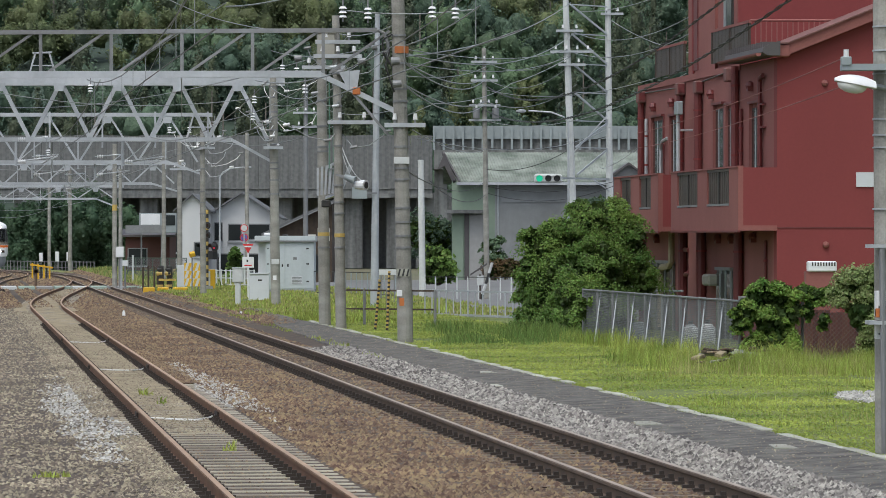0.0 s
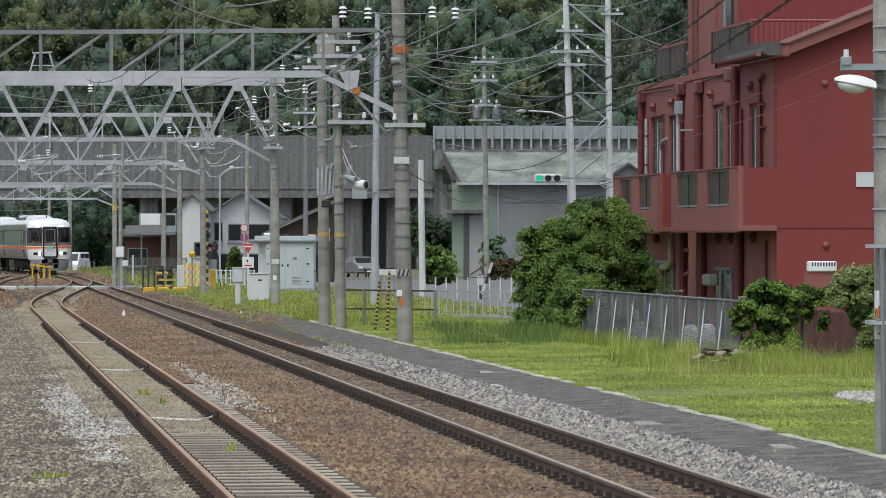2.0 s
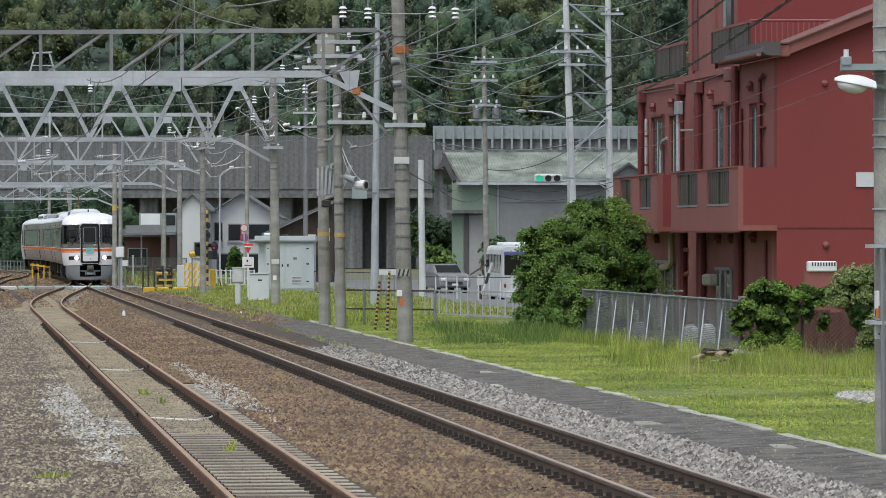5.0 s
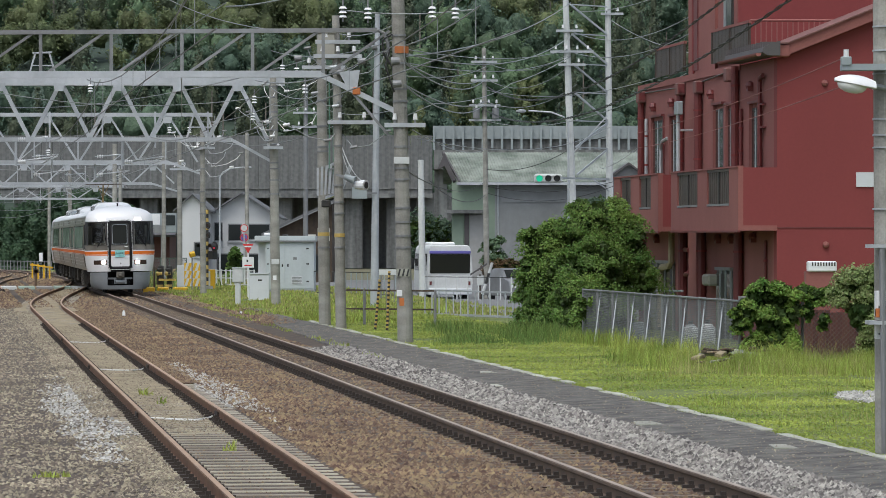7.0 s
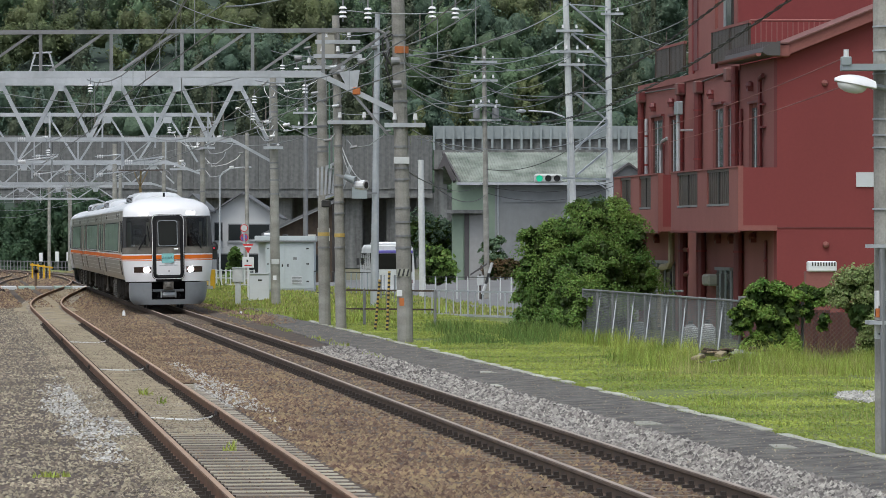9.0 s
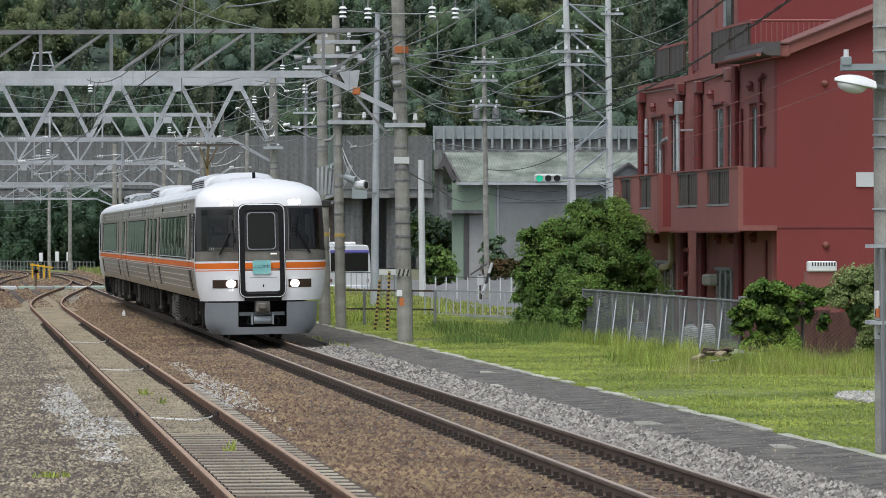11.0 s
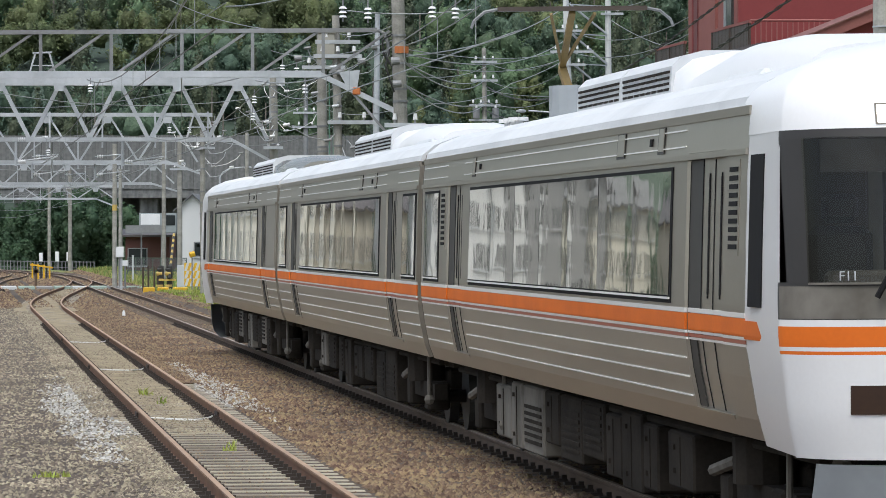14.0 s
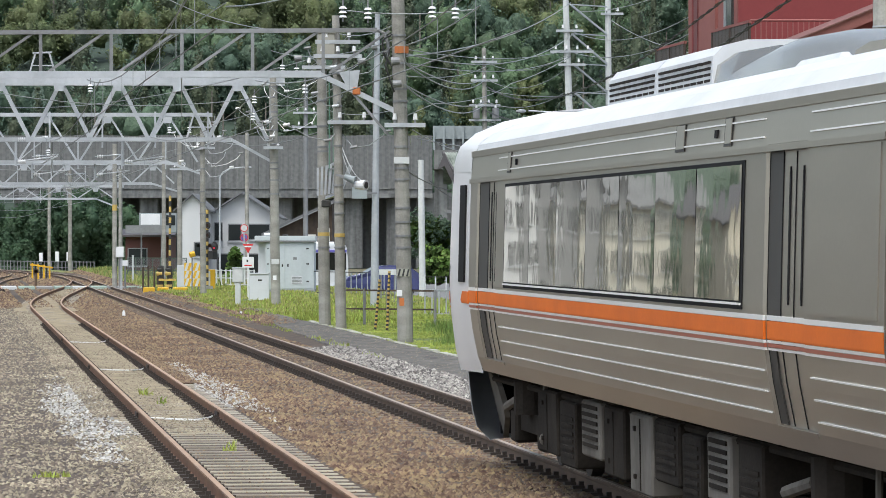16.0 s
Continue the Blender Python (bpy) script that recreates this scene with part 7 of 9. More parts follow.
rail_fence("white slatted fence along the road", (-5.7, 190), (-1.989, 180), 15, 1.0, -0.05, 0.022, (0.98, 0.06), "parapet", rail_h=0.035, rail_mat="steel_dark")
rail_fence("white posts with a low rail along the road", (-0.737, 175), (2.738, 172), 8, 1.0, -0.15, 0.028, (0.98, 0.06), "white_dirty", rail_h=0.03, rail_mat="steel_dark")
rail_fence("galvanised pipe fence at the lawn's edge", (-0.581, 138), (2.603, 131), 14, 0.88, -0.12, 0.02, (0.97, 0.12), "steel")
rail_fence("weathered pipe barrier between the poles", (-2.866, 121), (-0.219, 119), 4, 0.98, -0.02, 0.04, (0.98, 0.45), "steel_dull", rail_mat="bark")
rail_fence("white railing along the far road", (-11.947, 222), (-9.581, 218), 9, 1.1, -0.3, 0.04, (0.95, 0.6, 0.3), "white_dirty")
rail_fence("low grey far fence beside the curve", (-40.5, 374), (-28.6, 352), 34, 1.1, -0.6, 0.035, (0.95, 0.5), "steel_dull")
link_fence("dull green wire fence beyond the crossing", (-19.271, 262), (-15.412, 258), 1.5, 7, z=-0.3, rails=(1.0, 0.5), spacing=0.16, wire=0.012, mat="fence_green")
striped_board("black and white barrier boards on the road", -2.528, 170, 0.95, 0.68, 0.22, "striped_barrier", "white_dirty")


# ---- houses and warehouse behind ----
def house(label, x0, x1, d, depth, base, eave, ridge, wall, roof, gable_front=True, over=0.4, windows=(), name="house"):
    h = thing(name, label, "house", Matrix.Translation((x0, d, base)))
    w, e, r = x1 - x0, eave - base, ridge - base
    bm = bmesh.new()
    if gable_front:
        prism(bm, [(0, 0), (w, 0), (w, e), (w / 2, r), (0, e)], 0, depth)
    else:
        box(bm, 0, w, 0, depth, 0, e)
    part("wall", bm, wall, h)
    t = 0.14
    if gable_front:
        k = (r - e) / (w / 2)
        for sx in (0, 1):
            bm = bmesh.new()
            xo, zo = (-over, e - over * k) if not sx else (w + over, e - over * k)
            prism(bm, [(xo, zo + 0.02), (w / 2, r + 0.02), (w / 2, r + t), (xo, zo + t)], -over, depth + over)
            part("roof", bm, roof, h)
    else:
        k = (r - e) / (depth / 2)
        bm = bmesh.new()
        a = [(-over, -over, e - 0.05), (w + over, -over, e - 0.05), (w + over, depth / 2, r), (-over, depth / 2, r), (-over, depth + over, e), (w + over, depth + over, e)]
        vs = [bm.verts.new(c) for c in a] + [bm.verts.new((c[0], c[1], c[2] - t)) for c in a]
        for f in ((0, 1, 2, 3), (3, 2, 5, 4), (6, 9, 8, 7), (9, 10, 11, 8), (0, 6, 7, 1), (0, 3, 9, 6), (1, 7, 8, 2), (4, 5, 11, 10), (3, 4, 10, 9), (2, 8, 11, 5)):
            bm.faces.new([vs[i] for i in f])
        part("roof", bm, roof, h)
    for a, b, z0, z1 in windows:
        wd = part("window", box(bmesh.new(), a * w, b * w, -0.06, 0.0, z0 * e, z1 * e), "steel_dull", h)
        part("pane", box(bmesh.new(), a * w + 0.07, b * w - 0.07, -0.075, -0.06, z0 * e + 0.07, z1 * e - 0.07), "glass", wd)
        part("sill", box(bmesh.new(), a * w - 0.05, b * w + 0.05, -0.14, 0.0, z0 * e - 0.08, z0 * e), "steel", wd)
    return h


M["beige_wall"] = material("beige render", (0.5, 0.465, 0.39), (0.36, 0.335, 0.28), 0.4, 0.85)
M["pale_wall"] = material("cream render", (0.68, 0.67, 0.6), (0.5, 0.49, 0.43), 0.6, 0.85)
M["house_grey"] = material("grey house render", (0.27, 0.275, 0.28), (0.19, 0.195, 0.2), 0.4, 0.85)
house("white rendered house with a dark gable roof", -17.3, -15.4, 280, 8, -0.5, 4.35, 5.2, "mortar_white", "tile_roof", over=0.3, windows=((0.55, 0.85, 0.35, 0.55),))
house("grey-walled house with a wide tiled roof", -15.5, -11.3, 286, 9, -0.5, 4.0, 5.35, "mortar_white", "tile_roof", over=0.6, windows=((0.06, 0.2, 0.6, 0.88), (0.28, 0.5, 0.6, 0.86), (0.6, 0.95, 0.62, 0.86), (0.1, 0.9, 0.1, 0.42)))
def lean_to(x0, x1, d, z0, zl, zh):
    """A low dark timber house under one long sloping tiled roof."""
    t = thing("house", "low dark timber house under a long sloping tiled roof", "house", Matrix.Translation((x0, d, z0)))
    w, a, b = x1 - x0, zl - z0, zh - z0
    part("wall", prism(bmesh.new(), [(0.5, 0), (w, 0), (w, b - 0.1), (0.5, a + 0.15)], 0, 8), "bark", t)
    part("roof", prism(bmesh.new(), [(-0.6, a - 0.35), (w + 0.3, b + 0.05), (w + 0.3, b + 0.2), (-0.6, a - 0.2)], -0.7, 8.5), "tile_roof", t)
    part("fascia", prism(bmesh.new(), [(-0.6, a - 0.43), (w + 0.3, b - 0.03), (w + 0.3, b + 0.04), (-0.6, a - 0.36)], -0.7, -0.62), "steel_dull", t)
    for k in range(3):
        xa = w * (0.3 + 0.23 * k)
        part("plaster_panel", box(bmesh.new(), xa, xa + w * 0.2, -0.04, 0, a * 0.62 + 0.3 * k, a * 0.8 + 0.42 * k), "pale_wall", t)
    wd = part("window", box(bmesh.new(), w * 0.4, w * 0.9, -0.05, 0, a * 0.2, a * 0.55), "steel_dark", t)
    part("pane", box(bmesh.new(), w * 0.42, w * 0.88, -0.06, -0.05, a * 0.23, a * 0.52), "glass", wd)


lean_to(-11.04, -7.118, 276, -0.5, 2.908, 4.761)
house("small house with a balcony and red-brown fence", -22.184, -19.105, 300, 7, -0.5, 2.676, 3.071, "brick_red", "roof_dark", gable_front=False, windows=((0.05, 0.5, 0.3, 0.7),))
t = thing("balcony_room", "pale grey enclosed balcony on posts", "balcony", Matrix.Translation((-21.024, 297, -0.5)))
zz = 2.791 + 0.5
part("box", box(bmesh.new(), 0, 2.579, 0, 2, zz, zz + 1.35, 0.02), "parapet", t)
part("window", box(bmesh.new(), 0.12, 1.563 - 0.12, -0.02, 0, zz + 0.55, zz + 1.28), "white", t)
part("window", box(bmesh.new(), 1.798, 2.501, -0.02, 0, zz + 0.5, zz + 1.2), "glass", t)
part("rail", box(bmesh.new(), -0.9, 1.641, -0.5, -0.44, zz - 0.05, zz + 0.5), "steel_dull", t)
for xx in (0.1, 1.5):
    part("post", box(bmesh.new(), xx, xx + 0.1, 0.1, 0.2, 0, zz), "steel_dull", t)


def warehouse():
    d = 290.0
    x0, x1 = 0.611, 13.584
    xg = 3.511
    ev, rd, base = 6.292, 8.276, -0.5
    t = thing("warehouse", "pale green warehouse with a weathered corrugated roof", "building", Matrix.Translation((x0, d, 0)))
    w = x1 - x0
    part("wall", box(bmesh.new(), 0, xg - x0, 0, 9, base, ev), "green_wall", t, "pale green rendered wall")
    g = xg - x0
    n = 46
    sd = part("siding", box(bmesh.new(), g, w, 0.02, 9, base, ev), "grey_sheet", t, "grey corrugated siding")
    for k in range(n):
        xx = g + (w - g) * k / n
        part("rib", box(bmesh.new(), xx, xx + 0.07, -0.02, 0.02, 1.2, ev - 0.3), "grey_sheet", sd)
    part("band", box(bmesh.new(), g + 0.4, w, -0.06, 0.02, 4.842, 5.147), "grey_sheet", sd)
    # roof slope with corrugations
    bm = bmesh.new()
    a = [(-0.9, -0.7, ev - 0.1), (w + 0.5, -0.7, ev - 0.1), (w + 0.5, 4.5, rd), (-2.0, 4.5, rd), (-2.0, 9.5, ev), (w + 0.5, 9.5, ev)]
    a[0] = (0.4, -0.7, ev - 0.1)
    a[3] = (-0.6, 4.5, rd)
    a[4] = (-0.6, 9.5, ev)
    vs = [bm.verts.new(c) for c in a] + [bm.verts.new((c[0], c[1], c[2] - 0.12)) for c in a]
    for f in ((0, 1, 2, 3), (3, 2, 5, 4), (6, 9, 8, 7), (9, 10, 11, 8), (0, 6, 7, 1), (0, 3, 9, 6), (1, 7, 8, 2), (4, 5, 11, 10), (3, 4, 10, 9), (2, 8, 11, 5)):
        bm.faces.new([vs[i] for i in f])
    r = part("roof", bm, "slate_roof", t, "weathered greenish corrugated sheets")
    for k in range(70):
        u = k / 70
        xa = 0.5 + (w - 0.1) * u
        xb = -0.5 + (w + 0.9) * u
        part("corrugation", bar(bmesh.new(), (xa, -0.7, ev - 0.08), (xb, 4.5, rd + 0.02), 0.09, 0.05), "slate_roof", r)
    part("gutter", box(bmesh.new(), 0.3, w + 0.5, -0.85, -0.7, ev - 0.3, ev - 0.12), "steel", t)
    bm = bmesh.new()
    bar(bm, (-0.6, 4.4, rd - 0.05), (0.5, -0.75, ev - 0.15), 0.12, 0.3)
    part("verge", bm, "roof_dark", t)
    bm = bmesh.new()
    prism(bm, [(-1.0, 7.055), (-0.5, rd - 0.1), (0.3, ev), (0.1, ev - 0.2), (-0.5, rd - 1.0)], 0, 4)
    part("gable_shade", bm, "roof_dark", t)
    part("canopy", box(bmesh.new(), -0.4, 2.213, -1.0, 0, 4.079, 4.308), "concrete_dark", t)
    part("door", box(bmesh.new(), 0.839, 1.145, -0.05, 0, base, 4.079), "roof_dark", t)
    part("shutter", box(bmesh.new(), 1.183, 2.137, -0.06, 0, base, 4.003), "concrete_grey", t)
    part("jamb", box(bmesh.new(), 0.153, 0.763, -0.1, 0, base, 4.003), "green_wall", t)
    part("downpipe", rod(bmesh.new(), (g + 0.2, -0.1, base), (g + 0.2, -0.1, ev - 0.2), 0.05), "steel", t)


warehouse()
house("small dark-roofed house behind the bush", 9.505, 11.242, 240, 6, -0.5, 5.874, 6.505, "house_grey", "roof_dark")
for x_at, h, m in ((1.382, 1.0, "roof_dark"),):
    t = thing("post_box", "weathered box on a post by the road", "box", Matrix.Translation((x_at, 178, -0.4)))
    part("post", rod(bmesh.new(), (0.15, 0, 0), (0.15, 0, 1.3), 0.04), "bark", t)
    bm = bmesh.new()
    prism(bm, [(-0.25, 1.25), (0.45, 1.7), (0.45, 1.78), (-0.25, 1.33)], -0.2, 0.2)
    part("roof", bm, m, t)
    part("lamp", box(bmesh.new(), 0.02, 0.3, -0.1, 0.1, 0.85, 1.25, 0.03), "white_dirty", t)


# ---- things on the poles ----
def crossarm(parent_x, y, z, w, n_ins, label, mat="steel", group="crossarms on the poles", off=0.0, tall=0.22):
    t = thing("crossarm", label, "crossarm", Matrix.Translation((parent_x, y - 0.16, z)), group=group)
    part("beam", box(bmesh.new(), -w / 2 + off, w / 2 + off, -0.05, 0.16, -0.05, 0.05), mat, t)
    for k in range(n_ins):
        x = off - w / 2 + w * (k + 0.5) / n_ins
        part("pin", rod(bmesh.new(), (x, 0, 0.05), (x, 0, 0.05 + tall * 0.4), 0.025, None, 6), "steel_dull", t)
        part("insulator", rod(bmesh.new(), (x, 0, 0.05 + tall * 0.35), (x, 0, 0.05 + tall), 0.055, 0.04, 8), "insulator", t)
    return t


crossarm(1.921, 200, 10.611, 1.2, 3, "grey crossarm with three white insulators")
crossarm(1.921, 200, 9.742, 1.25, 3, "grey crossarm with three white insulators")
crossarm(1.947, 200, 8.584, 1.45, 4, "grey crossarm with white insulators")
crossarm(1.947, 200, 7.9, 1.5, 0, "plain grey steel crossarm")
for x in (1.551, 2.445):
    t = thing("pole_transformer", "small grey pole transformer", "transformer", Matrix.Translation((x, 199.8, 7.973)), group="pole transformers")
    part("tank", rod(bmesh.new(), (0, 0, 0), (0, 0, 0.5), 0.16, None, 12), "steel_dull", t)
    part("bushing", rod(bmesh.new(), (0, 0, 0.5), (0, 0, 0.66), 0.05, None, 8), "insulator", t)
crossarm(-0.931, 99.7, 5.024, 0.95, 2, "steel crossarm bolted to the pole", off=0.05)
crossarm(-2.784, 115, 5.502, 1.3, 2, "steel crossarm with a white insulator", off=0.35)
crossarm(-2.814, 115, 7.272, 1.3, 3, "crossarm with white insulators")
crossarm(-2.814, 115, 7.651, 1.2, 2, "crossarm with bundled cables")
crossarm(-3.304, 119, 7.129, 1.2, 3, "crossarm with white insulators")
crossarm(-7.194, 225, 8.972, 1.3, 3, "distant crossarm with insulators")
crossarm(-7.194, 225, 8.232, 1.4, 2, "distant crossarm with insulators")
crossarm(-6.095, 154.4, 5.651, 0.7, 2, "short crossarm with two knobs", tall=0.1)
crossarm(-14.716, 240, 6.253, 1.1, 2, "distant crossarm with insulators")
crossarm(-10.377, 186, 6.316, 1.0, 2, "distant crossarm with insulators")
crossarm(5.7, 190, 10.65, 1.9, 4, "crossarm of the lattice mast", off=0.0)
crossarm(5.6, 190, 11.575, 1.2, 2, "crossarm of the lattice mast")
crossarm(5.7, 190, 10.075, 1.2, 2, "crossarm of the lattice mast")
crossarm(7.453, 192, 12.429, 1.0, 2, "crossarm of the lattice mast", off=0.1)
for x, y, z in ((-2.388, 150, 9.051), (-2.739, 115, 6.818), (-2.141, 113, 7.039), (-3.975, 118, 7.322), (-1.099, 99.4, 6.481), (-1.059, 99.4, 5.957)):
    t = thing("strain_insulator", "pale round strain insulator on a bracket", "insulator", Matrix.Translation((x, y - 0.2, z)), group="strain insulators")
    part("drum", rod(bmesh.new(), (-0.1, 0, 0), (0.1, 0, 0.02), 0.1, 0.08, 12), "steel_dull", t)
    part("arm", rod(bmesh.new(), (0, 0, 0), (0, 0.25, 0), 0.04, None, 6), "steel_dull", t)

# lattice between the two white masts
lat = thing("mast_bracing", "zigzag steel bracing between the white masts", "bracing", Matrix.Translation((0, 191, 0)))
levels = (12.75, 11.45, 10.12, 8.86, 7.6, 6.42, 5.21,)
for k, (za, zb) in enumerate(zip(levels, levels[1:])):
    xa, xb = 5.629 + k * 0.06, 7.414
    p, q = ((xa, -1, za), (xb, 1, zb)) if k < 4 else ((xb, 1, za), (xa, -1, zb))
    part("diagonal", bar(bmesh.new(), p, q, 0.06, 0.08), "steel", lat)
    part("strut", bar(bmesh.new(), (xa, -1, za), (xb, 1, za), 0.05, 0.05), "steel", lat)
part("diagonal", bar(bmesh.new(), (7.313, 0, 7.854), (5.805, 0, 6.22), 0.05, 0.06), "steel", lat)

# hoist frame between the two slim poles, with floodlights
fr = thing("ladder_frame", "steel ladder frame hung between two poles", "frame", Matrix.Translation((-3.402, 117, 3.539)))
for k in range(5):
    part("rung", bar(bmesh.new(), (0.0 + k * 0.1, -0.3, 0.02 + k * 0.015), (0.0 + k * 0.12, -0.3, 0.78 + k * 0.03), 0.05, 0.06), "steel", fr)
part("top_rail", bar(bmesh.new(), (0.17, 2.0, 0.8), (0.62, -2.0, 0.92), 0.07, 0.08), "steel", fr)
part("base_rail", bar(bmesh.new(), (0.17, 2.0, -0.02), (0.62, -2.0, 0.06), 0.1, 0.08), "steel", fr)
part("bracket", bar(bmesh.new(), (0.55, -0.3, 0.0), (0.9, -0.3, 0.85), 0.06, 0.12), "steel", fr)
part("motor", box(bmesh.new(), 0.1, 0.35, -0.4, -0.2, -0.3, -0.1, 0.03), "steel_dark", fr)
fl = thing("flood_light", "white round floodlight on a bracket", "lamp", Matrix.Translation((-2.16, 114, 3.81)))
part("housing", rod(bmesh.new(), (-0.15, 0.1, 0.0), (0.12, -0.1, 0.0), 0.11, 0.14, 12), "white", fl)
part("lens", rod(bmesh.new(), (0.121, -0.101, 0.0), (0.135, -0.11, 0.0), 0.09, None, 12), "black", fl)
part("bracket", bar(bmesh.new(), (-0.55, 0.2, 0.25), (-0.1, 0.08, 0.0), 0.05, 0.08), "steel_dull", fl)
fl = thing("flood_light", "pale horn loudspeaker on a bracket", "loudspeaker", Matrix.Translation((-2.49, 114, 3.99)))
part("horn", rod(bmesh.new(), (-0.12, 0, 0.05), (0.14, -0.05, -0.05), 0.06, 0.11, 10), "parapet", fl)
part("bracket", bar(bmesh.new(), (-0.35, 0.2, 0.1), (-0.1, 0.0, 0.04), 0.04, 0.06), "steel_dull", fl)
t = thing("route_sign", "grey signboard on the white pole", "sign", Matrix.Translation((-3.169, 149.6, 3.778)))
part("board", box(bmesh.new(), 0, 0.52, 0, 0.03, 0, 0.4), "parapet", t)
part("bracket", bar(bmesh.new(), (0.4, 0.03, 0.2), (0.85, 0.3, 0.2), 0.04, 0.05), "steel_dull", t)

# steel gusset, beige switch box and green conduits by the slim poles
t = thing("gusset_plate", "grey steel gusset with an orange joint on the gantry brace", "bracket", Matrix.Translation((0, 99.7, 0)))
bm = bmesh.new()
prism(bm, [(-2.414, 6.257), (-1.928, 6.309), (-1.994, 5.863), (-2.256, 5.942)], -0.04, 0.04)
part("plate", bm, "steel", t)
part("joint", box(bmesh.new(), -2.099, -1.915, -0.09, 0.09, 5.732, 5.903, 0.02), "orange", t)
t = thing("switch_box", "beige switch box on the slim pole", "box", Matrix.Translation((-3.178, 115, 7.197)))
part("body", box(bmesh.new(), -0.2, 0.3, -0.2, 0.25, 0.0, 0.68, 0.03), "beige_box", t)
part("lid", box(bmesh.new(), -0.22, 0.32, -0.22, 0.27, 0.68, 0.72), "beige_box", t)
for x in (-3.094, -2.987):
    t = thing("conduit", "thin green conduit beside the poles", "pipe", Matrix.Translation((x, 117, 0)), group="green conduits")
    part("pipe", rod(bmesh.new(), (0, 0, 3.816), (0, 0, 6.818), 0.02, None, 6), "green_pipe", t)
    part("clamp", bar(bmesh.new(), (0, 0, 4.278), (0.2, -1.95, 4.278), 0.03, 0.03), "steel_dull", t)

# plates and notices on poles
for x, y, z0, z1, w, m, lab in ((-1.14, 99.7, 4.128, 4.285, 0.36, "white_dirty", "white number plate on the pole"), (-1.075, 99.7, 1.511, 1.694, 0.3, "kerb", "pale plate with dark bars on the pole"),
                                (-1.009, 99.7, 0.832, 1.015, 0.11, "orange", "orange notice on the pole"), (-1.075, 99.7, 1.054, 1.198, 0.13, "white", "white triangular notice on the pole"),
                                (-6.168, 154.6, 1.467, 1.649, 0.28, "white_dirty", "white notice plate on the pole"), (-6.107, 154.6, 0.899, 1.061, 0.12, "white", "small white notice on the pole")):
    t = thing("pole_plate", lab, "sign", Matrix.Translation((x, y - 0.18, z0)), group="plates on poles")
    part("plate", box(bmesh.new(), 0, w, 0, 0.2, 0, z1 - z0, 0.004), m, t)
    if m == "kerb":
        for k in range(3):
            bm = bmesh.new()
            prism(bm, [(w * k / 3 + 0.02, 0.01), (w * k / 3 + 0.06, 0.01), (w * k / 3 + 0.1, (z1 - z0) - 0.01), (w * k / 3 + 0.06, (z1 - z0) - 0.01)], -0.006, 0)
            part("black_bar", bm, "black", t)
ob = thing("orange_joint", "orange band clamped round the pole", "band", Matrix.Translation((-0.984, 99.7, 6.69)))
part("band", rod(bmesh.new(), (0, 0, 0), (0, 0, 0.16), 0.185, None, 14), "orange", ob)
part("cable_loop", tube(bmesh.new(), [(-0.2, -0.1, -0.3), (-0.4, -0.15, 0.0), (-0.42, -0.15, 0.3), (-0.2, -0.1, 0.45)], 0.025), "black", ob)
part("cable_loop", tube(bmesh.new(), [(-0.25, -0.1, 0.1), (-0.35, -0.15, -0.3), (-0.22, -0.15, -0.7), (-0.15, -0.1, -0.9)], 0.02), "black", ob)


